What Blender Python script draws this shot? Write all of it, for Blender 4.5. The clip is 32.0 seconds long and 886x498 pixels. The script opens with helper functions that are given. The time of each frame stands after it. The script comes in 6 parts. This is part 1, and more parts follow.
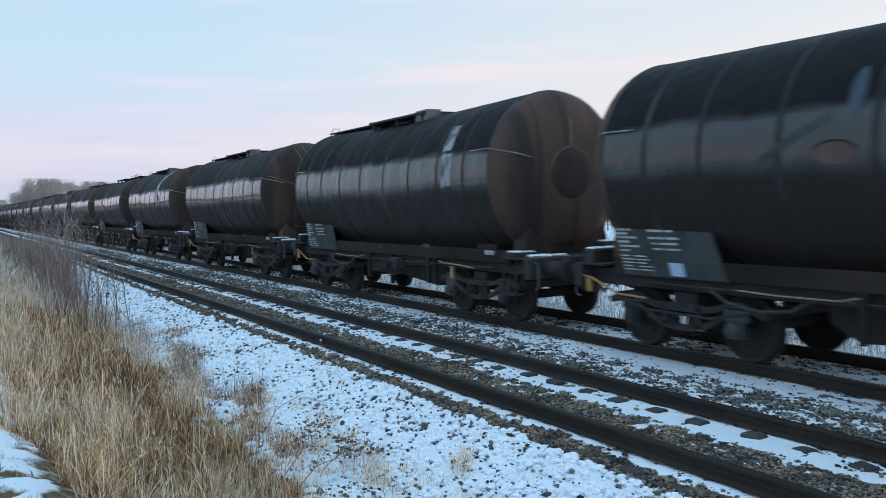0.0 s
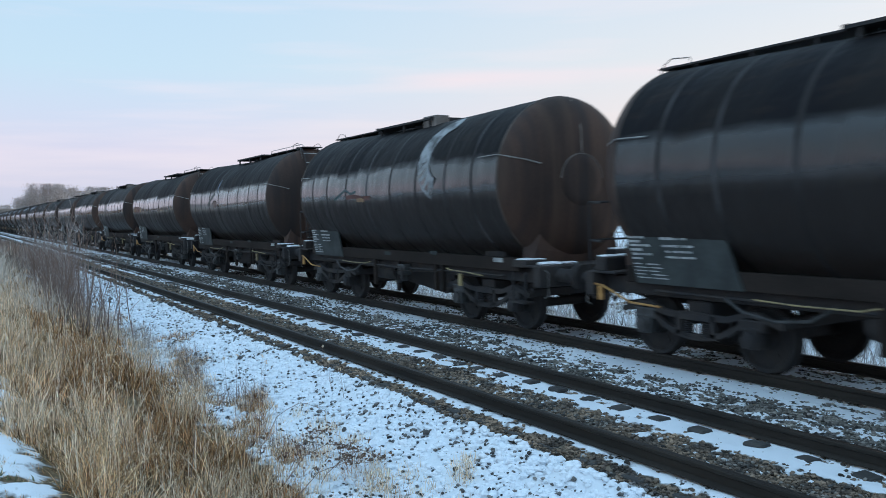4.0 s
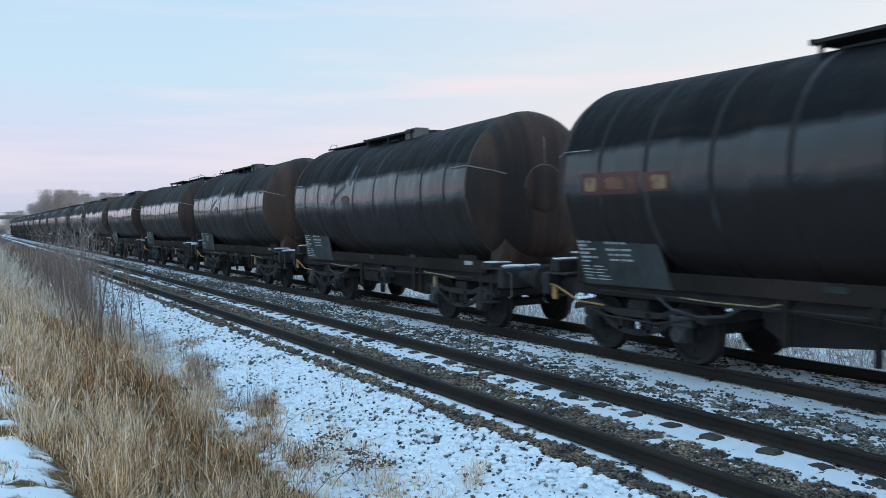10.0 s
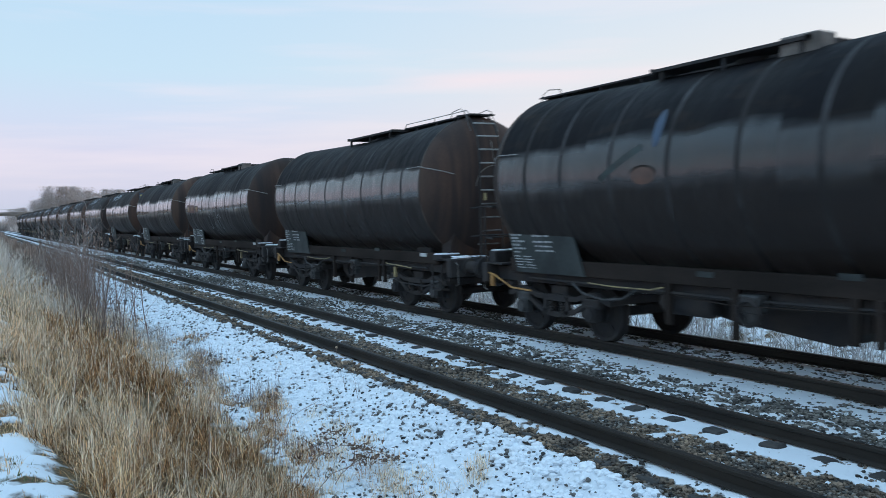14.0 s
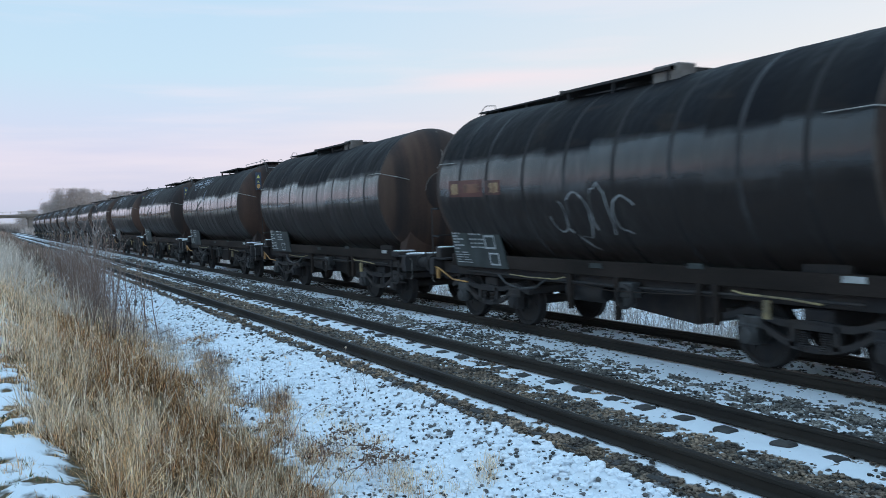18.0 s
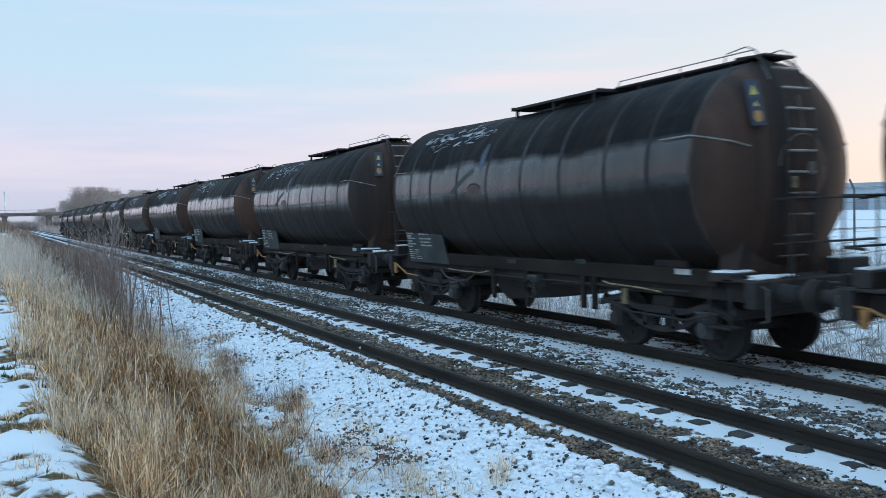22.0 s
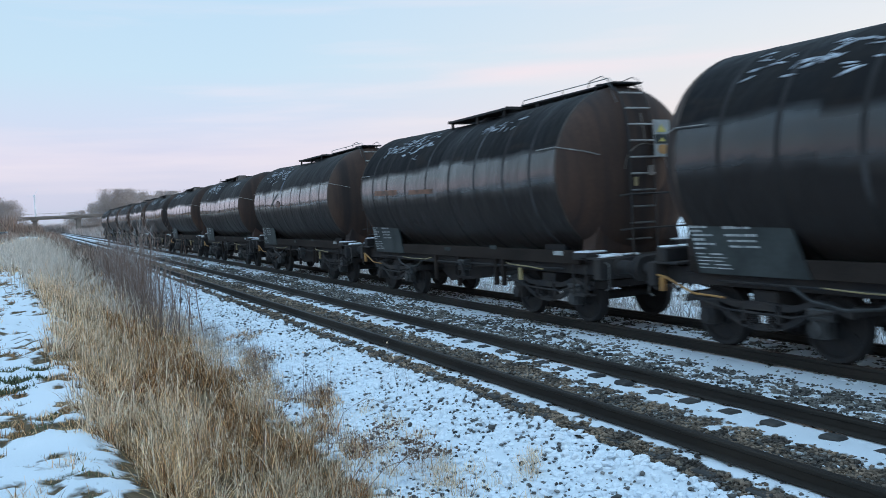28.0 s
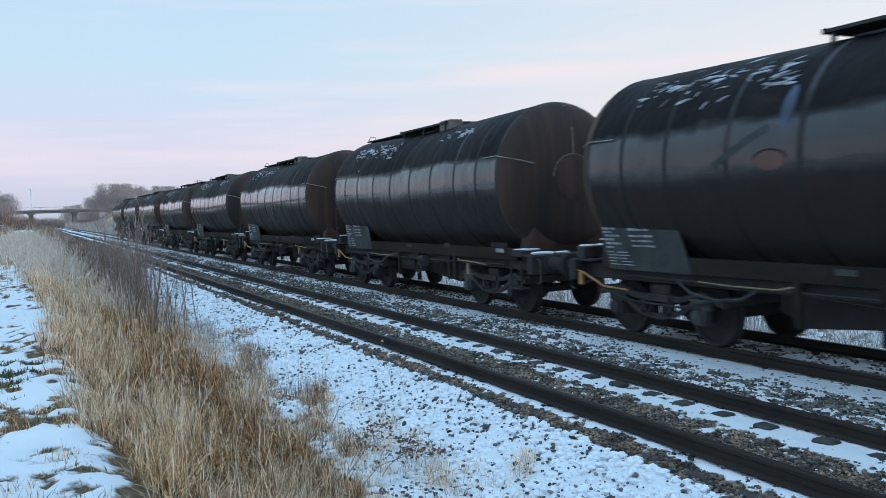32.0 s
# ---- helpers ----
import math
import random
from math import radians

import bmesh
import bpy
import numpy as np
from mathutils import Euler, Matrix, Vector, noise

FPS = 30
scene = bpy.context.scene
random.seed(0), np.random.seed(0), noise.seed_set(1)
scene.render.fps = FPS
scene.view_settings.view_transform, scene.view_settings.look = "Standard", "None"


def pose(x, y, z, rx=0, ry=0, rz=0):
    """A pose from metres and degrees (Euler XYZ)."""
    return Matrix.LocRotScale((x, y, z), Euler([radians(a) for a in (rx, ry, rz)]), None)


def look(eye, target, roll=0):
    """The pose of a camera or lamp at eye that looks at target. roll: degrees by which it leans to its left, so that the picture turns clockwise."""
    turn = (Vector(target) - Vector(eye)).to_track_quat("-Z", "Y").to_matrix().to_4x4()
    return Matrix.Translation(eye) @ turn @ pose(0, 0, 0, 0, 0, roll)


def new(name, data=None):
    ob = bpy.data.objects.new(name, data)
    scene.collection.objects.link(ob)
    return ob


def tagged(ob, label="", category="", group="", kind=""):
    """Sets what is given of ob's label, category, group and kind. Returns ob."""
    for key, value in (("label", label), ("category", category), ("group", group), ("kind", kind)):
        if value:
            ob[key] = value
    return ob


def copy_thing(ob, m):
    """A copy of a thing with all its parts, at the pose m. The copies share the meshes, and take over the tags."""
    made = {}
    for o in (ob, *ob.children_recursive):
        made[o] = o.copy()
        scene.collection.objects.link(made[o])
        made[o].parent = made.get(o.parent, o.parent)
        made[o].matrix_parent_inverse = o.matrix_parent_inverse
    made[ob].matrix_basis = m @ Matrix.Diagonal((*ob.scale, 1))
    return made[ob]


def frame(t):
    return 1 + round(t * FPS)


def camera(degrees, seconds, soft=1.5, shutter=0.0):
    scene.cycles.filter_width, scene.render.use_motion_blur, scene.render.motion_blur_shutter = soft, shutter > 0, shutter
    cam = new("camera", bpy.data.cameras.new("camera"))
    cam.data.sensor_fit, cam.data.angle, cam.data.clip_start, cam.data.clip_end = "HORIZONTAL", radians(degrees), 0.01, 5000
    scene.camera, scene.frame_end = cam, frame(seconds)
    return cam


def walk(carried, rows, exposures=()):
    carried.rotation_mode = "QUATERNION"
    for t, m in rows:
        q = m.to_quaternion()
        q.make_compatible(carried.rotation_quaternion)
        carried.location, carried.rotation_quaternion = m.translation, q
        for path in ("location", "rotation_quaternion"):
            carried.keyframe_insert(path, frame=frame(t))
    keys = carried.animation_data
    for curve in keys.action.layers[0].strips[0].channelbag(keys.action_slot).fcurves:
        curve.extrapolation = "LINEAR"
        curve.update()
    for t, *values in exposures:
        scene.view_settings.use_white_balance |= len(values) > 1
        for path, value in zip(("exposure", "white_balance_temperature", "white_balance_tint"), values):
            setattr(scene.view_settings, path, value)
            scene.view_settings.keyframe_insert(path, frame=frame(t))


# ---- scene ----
# World axes: y runs along the track away from the viewer, x across it, z = 0 on the rail heads.
EYE_Z = 2.205
RAILS = (5.425, 6.932, 9.058, 10.565)
NEAR_C, FAR_C = 6.1785, 9.8115
PITCH = 12.637
SLEEPER = 0.617

cam = camera(56.61, 32.0, soft=0.7, shutter=0.5)


def view(yaw, pitch, roll):
    """Camera pose from its heading clockwise of the track, its tilt and its roll, in degrees."""
    return pose(0, 0, EYE_Z, 0, 0, -yaw) @ pose(0, 0, 0, 90 + pitch) @ pose(0, 0, 0, 0, 0, -roll)


PATH = [(t, view(a, b, c)) for t, a, b, c in (
        (0, 30.76, -3.09, 1.56), (0.5, 30.66, -2.95, 1.56), (1, 30.58, -2.82, 1.60), (1.5, 30.54, -2.80, 1.65), (2, 30.58, -2.79, 1.64),
        (2.5, 30.62, -2.81, 1.60), (3, 30.63, -2.76, 1.52), (3.5, 30.63, -2.66, 1.38), (5.5, 30.56, -2.58, 1.29), (6, 30.40, -2.73, 1.37),
        (6.5, 30.25, -2.86, 1.36), (7, 30.02, -2.78, 1.34), (7.5, 29.91, -2.64, 1.29), (8, 29.87, -2.52, 1.12), (8.5, 29.77, -2.41, 1.04),
        (9, 29.74, -2.32, 1.07), (9.5, 29.75, -2.22, 1.11), (10, 29.85, -2.20, 1.32), (10.5, 29.95, -2.17, 1.44), (11, 29.96, -2.17, 1.38),
        (11.5, 29.91, -2.30, 1.37), (12, 29.81, -2.46, 1.43), (12.5, 29.85, -2.49, 1.49), (13, 29.96, -2.49, 1.47), (13.5, 29.90, -2.47, 1.45),
        (14, 29.68, -2.54, 1.58), (14.5, 29.49, -2.64, 1.77), (16.5, 29.39, -2.69, 1.90), (17, 29.27, -2.65, 1.85), (17.5, 29.09, -2.62, 1.81),
        (18, 29.08, -2.54, 1.90), (18.5, 29.12, -2.43, 1.80), (19, 28.89, -2.28, 1.65), (19.5, 28.52, -2.23, 1.59), (20, 28.16, -2.25, 1.59),
        (20.5, 28.13, -2.35, 1.73), (21, 28.22, -2.54, 1.79), (21.5, 28.20, -2.57, 1.72), (22, 28.04, -2.43, 1.47), (22.5, 27.81, -2.30, 1.22),
        (23, 27.52, -2.21, 1.15), (23.5, 27.43, -2.18, 1.26), (24, 27.49, -2.25, 1.39), (24.5, 27.58, -2.40, 1.46), (25, 27.56, -2.49, 1.60),
        (25.5, 27.52, -2.53, 1.72), (27.5, 26.53, -2.75, 2.86), (28, 26.30, -2.80, 2.81), (28.5, 26.15, -2.85, 2.66), (29, 26.13, -2.76, 2.56),
        (29.5, 26.29, -2.70, 2.59), (30, 26.36, -2.69, 2.52), (30.5, 26.43, -2.72, 2.47), (31, 26.45, -2.71, 2.49), (31.5, 26.45, -2.79, 2.26),
        (32, 26.54, -2.87, 2.04),
)]
walk(cam, PATH)

# ---- light ----
SUN_AZ, SUN_EL = 86.0, 3.0


def build_light():
    world = bpy.data.worlds.new("dawn_sky")
    scene.world = world
    world.use_nodes = True
    nt = world.node_tree
    nt.nodes.clear()
    N, L = nt.nodes.new, nt.links.new
    out, bg = N("ShaderNodeOutputWorld"), N("ShaderNodeBackground")
    sky = N("ShaderNodeTexSky")
    sky.sky_type, sky.sun_disc = "NISHITA", False
    sky.sun_elevation, sky.sun_rotation = radians(SUN_EL), radians(SUN_AZ)
    sky.air_density, sky.dust_density, sky.ozone_density = 1.0, 1.5, 2.0
    co = N("ShaderNodeTexCoord")
    sep = N("ShaderNodeSeparateXYZ")
    L(co.outputs["Generated"], sep.inputs[0])
    ramp = N("ShaderNodeValToRGB")
    stops = ((0.0, (0.60, 0.62, 0.72)), (0.025, (0.68, 0.65, 0.78)), (0.075, (0.76, 0.68, 0.81)), (0.115, (0.70, 0.71, 0.84)),
             (0.17, (0.63, 0.75, 0.85)), (0.28, (0.57, 0.72, 0.85)), (0.55, (0.66, 0.93, 1.18)), (1.0, (0.68, 0.95, 1.22)))
    els = ramp.color_ramp.elements
    for i, (p, c) in enumerate(stops):
        e = els[i] if i < 2 else els.new(p)
        e.position, e.color = p, (*c, 1)
    L(sep.outputs["Z"], ramp.inputs[0])
    # thin streaks of cloud, drawn out along the horizon
    mp = N("ShaderNodeMapping")
    mp.inputs["Scale"].default_value = (1.3, 1.3, 15.0)
    L(co.outputs["Generated"], mp.inputs[0])
    cl = N("ShaderNodeTexNoise")
    cl.inputs["Scale"].default_value, cl.inputs["Detail"].default_value = 1.7, 5.0
    L(mp.outputs[0], cl.inputs["Vector"])
    cr = N("ShaderNodeMapRange")
    cr.inputs["From Min"].default_value, cr.inputs["From Max"].default_value = 0.48, 0.75
    L(cl.outputs["Fac"], cr.inputs["Value"])
    lowr = N("ShaderNodeMapRange")
    lowr.inputs["From Min"].default_value, lowr.inputs["From Max"].default_value = 0.5, 0.12
    lowr.inputs["To Max"].default_value = 0.8
    L(sep.outputs["Z"], lowr.inputs["Value"])
    cm = N("ShaderNodeMath")
    cm.operation = "MULTIPLY"
    L(cr.outputs[0], cm.inputs[0])
    L(lowr.outputs[0], cm.inputs[1])
    mix1 = N("ShaderNodeMix")
    mix1.data_type = "RGBA"
    mix1.inputs["B"].default_value = (0.98, 0.80, 0.84, 1)
    L(cm.outputs[0], mix1.inputs["Factor"])
    L(ramp.outputs[0], mix1.inputs["A"])
    # warm glow low over the place where the sun comes up
    dot = N("ShaderNodeVectorMath")
    dot.operation = "DOT_PRODUCT"
    dot.inputs[1].default_value = (math.sin(radians(SUN_AZ)), math.cos(radians(SUN_AZ)), 0.0)
    L(co.outputs["Generated"], dot.inputs[0])
    gr = N("ShaderNodeMapRange")
    gr.interpolation_type = "SMOOTHSTEP"
    gr.inputs["From Min"].default_value, gr.inputs["From Max"].default_value = 0.22, 0.88
    L(dot.outputs["Value"], gr.inputs["Value"])
    gh = N("ShaderNodeMapRange")
    gh.inputs["From Min"].default_value, gh.inputs["From Max"].default_value = 0.42, 0.0
    L(sep.outputs["Z"], gh.inputs["Value"])
    gm = N("ShaderNodeMath")
    gm.operation = "MULTIPLY"
    L(gr.outputs[0], gm.inputs[0])
    L(gh.outputs[0], gm.inputs[1])
    mix2 = N("ShaderNodeMix")
    mix2.data_type = "RGBA"
    mix2.inputs["B"].default_value = (0.96, 0.76, 0.68, 1)
    L(gm.outputs[0], mix2.inputs["Factor"])
    L(mix1.outputs["Result"], mix2.inputs["A"])
    # one longer pink streak of cloud over the line
    off = N("ShaderNodeMath")
    off.operation = "SUBTRACT"
    L(sep.outputs["Z"], off.inputs[0])
    off.inputs[1].default_value = 0.157
    ab = N("ShaderNodeMath")
    ab.operation = "ABSOLUTE"
    L(off.outputs[0], ab.inputs[0])
    thin = N("ShaderNodeMapRange")
    thin.interpolation_type = "SMOOTHSTEP"
    thin.inputs["From Min"].default_value, thin.inputs["From Max"].default_value = 0.016, 0.0
    L(ab.outputs[0], thin.inputs["Value"])
    dt = N("ShaderNodeVectorMath")
    dt.operation = "DOT_PRODUCT"
    dt.inputs[1].default_value = (math.sin(radians(42)), math.cos(radians(42)), 0.157)
    L(co.outputs["Generated"], dt.inputs[0])
    reach = N("ShaderNodeMapRange")
    reach.interpolation_type = "SMOOTHSTEP"
    reach.inputs["From Min"].default_value, reach.inputs["From Max"].default_value = 0.965, 1.005
    reach.inputs["To Max"].default_value = 0.75
    L(dt.outputs["Value"], reach.inputs["Value"])
    grain = N("ShaderNodeMapRange")
    grain.inputs["From Min"].default_value, grain.inputs["From Max"].default_value = 0.30, 0.62
    L(cl.outputs["Fac"], grain.inputs["Value"])
    f1, f2 = N("ShaderNodeMath"), N("ShaderNodeMath")
    f1.operation = f2.operation = "MULTIPLY"
    L(thin.outputs[0], f1.inputs[0])
    L(reach.outputs[0], f1.inputs[1])
    L(f1.outputs[0], f2.inputs[0])
    L(grain.outputs[0], f2.inputs[1])
    mix3 = N("ShaderNodeMix")
    mix3.data_type = "RGBA"
    mix3.inputs["B"].default_value = (1.02, 0.76, 0.76, 1)
    L(f2.outputs[0], mix3.inputs["Factor"])
    L(mix2.outputs["Result"], mix3.inputs["A"])
    ns = N("ShaderNodeVectorMath")
    ns.operation = "SCALE"
    ns.inputs["Scale"].default_value = 0.05
    L(sky.outputs[0], ns.inputs[0])
    add = N("ShaderNodeVectorMath")
    add.operation = "ADD"
    L(mix3.outputs["Result"], add.inputs[0])
    L(ns.outputs[0], add.inputs[1])
    tint = N("ShaderNodeVectorMath")
    tint.operation = "MULTIPLY"
    tint.inputs[1].default_value = (0.875, 0.965, 1.03)
    L(add.outputs[0], tint.inputs[0])
    L(tint.outputs[0], bg.inputs["Color"])
    bg.inputs["Strength"].default_value = 1.0
    L(bg.outputs[0], out.inputs["Surface"])
    sun = bpy.data.lights.new("sun", "SUN")
    sun.energy, sun.angle, sun.color = 0.8, radians(12), (1.0, 0.72, 0.52)
    ob = new("sun", sun)
    a, e = radians(SUN_AZ), radians(SUN_EL + 3)
    d = Vector((math.sin(a) * math.cos(e), math.cos(a) * math.cos(e), math.sin(e)))
    ob.matrix_world = look(d * 100, (0, 0, 0))


build_light()
scene.view_settings.exposure = 0.0


# ---- materials ----
def material(name, col, col2=None, rough=0.7, metal=0.0, scale=3.0, fine=40.0, bump=0.15, depth=0.01, rand=0.0, stretch=(1, 1, 1), spec=0.5,
             low=0.35, high=0.65, island=False):
    """Two-scale noise between two colours, with fine relief. rand: brightness spread from object to object, or piece to piece."""
    m = bpy.data.materials.new(name)
    m.use_nodes = True
    nt = m.node_tree
    N, L = nt.nodes.new, nt.links.new
    p = nt.nodes["Principled BSDF"]
    p.inputs["Metallic"].default_value = metal
    p.inputs["Specular IOR Level"].default_value = spec
    co, mp = N("ShaderNodeTexCoord"), N("ShaderNodeMapping")
    mp.inputs["Scale"].default_value = stretch
    info = N("ShaderNodeObjectInfo")
    sh = N("ShaderNodeVectorMath")
    sh.operation = "MULTIPLY_ADD"
    L(info.outputs["Random"], sh.inputs[0])
    sh.inputs[1].default_value = (37, 53, 29)
    L(co.outputs["Object"], sh.inputs[2])
    L(sh.outputs[0], mp.inputs[0])
    n1, n2 = N("ShaderNodeTexNoise"), N("ShaderNodeTexNoise")
    n1.inputs["Scale"].default_value, n1.inputs["Detail"].default_value = scale, 6
    n2.inputs["Scale"].default_value, n2.inputs["Detail"].default_value = fine, 4
    L(mp.outputs[0], n1.inputs["Vector"])
    L(mp.outputs[0], n2.inputs["Vector"])
    r = N("ShaderNodeMapRange")
    r.inputs["From Min"].default_value, r.inputs["From Max"].default_value = low, high
    L(n1.outputs["Fac"], r.inputs["Value"])
    mix = N("ShaderNodeMix")
    mix.data_type = "RGBA"
    mix.inputs["A"].default_value, mix.inputs["B"].default_value = (*col, 1), (*(col2 or [c * 0.7 for c in col]), 1)
    L(r.outputs[0], mix.inputs["Factor"])
    hsv = N("ShaderNodeHueSaturation")
    v = N("ShaderNodeMapRange")
    v.inputs["To Min"].default_value, v.inputs["To Max"].default_value = 0.75, 1.25
    L(n2.outputs["Fac"], v.inputs["Value"])
    val = v.outputs[0]
    if rand:
        rv = N("ShaderNodeMapRange")
        rv.inputs["To Min"].default_value, rv.inputs["To Max"].default_value = 1 - rand, 1 + rand
        if island:
            geo = N("ShaderNodeNewGeometry")
            L(geo.outputs["Random Per Island"], rv.inputs["Value"])
        else:
            L(info.outputs["Random"], rv.inputs["Value"])
        mu = N("ShaderNodeMath")
        mu.operation = "MULTIPLY"
        L(val, mu.inputs[0])
        L(rv.outputs[0], mu.inputs[1])
        val = mu.outputs[0]
    L(val, hsv.inputs["Value"])
    L(mix.outputs["Result"], hsv.inputs["Color"])
    L(hsv.outputs[0], p.inputs["Base Color"])
    rr = N("ShaderNodeMapRange")
    rr.inputs["To Min"].default_value, rr.inputs["To Max"].default_value = max(0.05, rough - 0.12), min(1, rough + 0.12)
    L(n1.outputs["Fac"], rr.inputs["Value"])
    L(rr.outputs[0], p.inputs["Roughness"])
    if bump:
        b = N("ShaderNodeBump")
        b.inputs["Strength"].default_value, b.inputs["Distance"].default_value = bump, depth
        L(n2.outputs["Fac"], b.inputs["Height"])
        L(b.outputs[0], p.inputs["Normal"])
    return m


def ground_material():
    """Snow over stone or soil; the mesh's own cover values say where the snow lies and where stone gives way to turf."""
    m = bpy.data.materials.new("snowy_ground")
    m.use_nodes = True
    nt = m.node_tree
    N, L = nt.nodes.new, nt.links.new
    p = nt.nodes["Principled BSDF"]
    co = N("ShaderNodeTexCoord")
    at = N("ShaderNodeAttribute")
    at.attribute_name = "snow"
    tu = N("ShaderNodeAttribute")
    tu.attribute_name = "turf"
    n1, n2, n3 = (N("ShaderNodeTexNoise") for _ in range(3))
    vo = N("ShaderNodeTexVoronoi")
    vo.inputs["Scale"].default_value = 17.0
    for n, s, d in ((n1, 9.0, 5), (n2, 60.0, 3), (n3, 1.3, 4)):
        n.inputs["Scale"].default_value, n.inputs["Detail"].default_value = s, d
        L(co.outputs["Object"], n.inputs["Vector"])
    L(co.outputs["Object"], vo.inputs["Vector"])
    a = N("ShaderNodeMath")
    a.operation = "MULTIPLY_ADD"
    L(n1.outputs["Fac"], a.inputs[0])
    a.inputs[1].default_value = 0.5
    L(at.outputs["Fac"], a.inputs[2])
    r = N("ShaderNodeMapRange")
    r.inputs["From Min"].default_value, r.inputs["From Max"].default_value = 0.70, 0.82
    L(a.outputs[0], r.inputs["Value"])
    gr = N("ShaderNodeValToRGB")
    for i, (pos, c) in enumerate(((0.25, (0.035, 0.032, 0.028)), (0.5, (0.09, 0.075, 0.058)), (0.8, (0.19, 0.15, 0.11)))):
        e = gr.color_ramp.elements[i] if i < 2 else gr.color_ramp.elements.new(pos)
        e.position, e.color = pos, (*c, 1)
    L(vo.outputs["Color"], gr.inputs[0])
    tr = N("ShaderNodeValToRGB")
    for i, (pos, c) in enumerate(((0.3, (0.07, 0.05, 0.028)), (0.55, (0.16, 0.11, 0.06)), (0.75, (0.10, 0.10, 0.045)))):
        e = tr.color_ramp.elements[i] if i < 2 else tr.color_ramp.elements.new(pos)
        e.position, e.color = pos, (*c, 1)
    L(n1.outputs["Fac"], tr.inputs[0])
    m1 = N("ShaderNodeMix")
    m1.data_type = "RGBA"
    L(tu.outputs["Fac"], m1.inputs["Factor"])
    L(gr.outputs[0], m1.inputs["A"])
    L(tr.outputs[0], m1.inputs["B"])
    sn = N("ShaderNodeMix")
    sn.data_type = "RGBA"
    sn.inputs["A"].default_value, sn.inputs["B"].default_value = (0.70, 0.75, 0.80, 1), (0.84, 0.87, 0.90, 1)
    L(n3.outputs["Fac"], sn.inputs["Factor"])
    m2 = N("ShaderNodeMix")
    m2.data_type = "RGBA"
    L(r.outputs[0], m2.inputs["Factor"])
    L(m1.outputs["Result"], m2.inputs["A"])
    L(sn.outputs["Result"], m2.inputs["B"])
    L(m2.outputs["Result"], p.inputs["Base Color"])
    p.inputs["Roughness"].default_value = 0.85
    p.inputs["Specular IOR Level"].default_value = 0.25
    b = N("ShaderNodeBump")
    b.inputs["Strength"].default_value, b.inputs["Distance"].default_value = 0.8, 0.03
    ba = N("ShaderNodeMath")
    ba.operation = "MULTIPLY_ADD"
    L(n2.outputs["Fac"], ba.inputs[0])
    ba.inputs[1].default_value = 0.4
    L(r.outputs[0], ba.inputs[2])
    L(ba.outputs[0], b.inputs["Height"])
    L(b.outputs[0], p.inputs["Normal"])
    return m


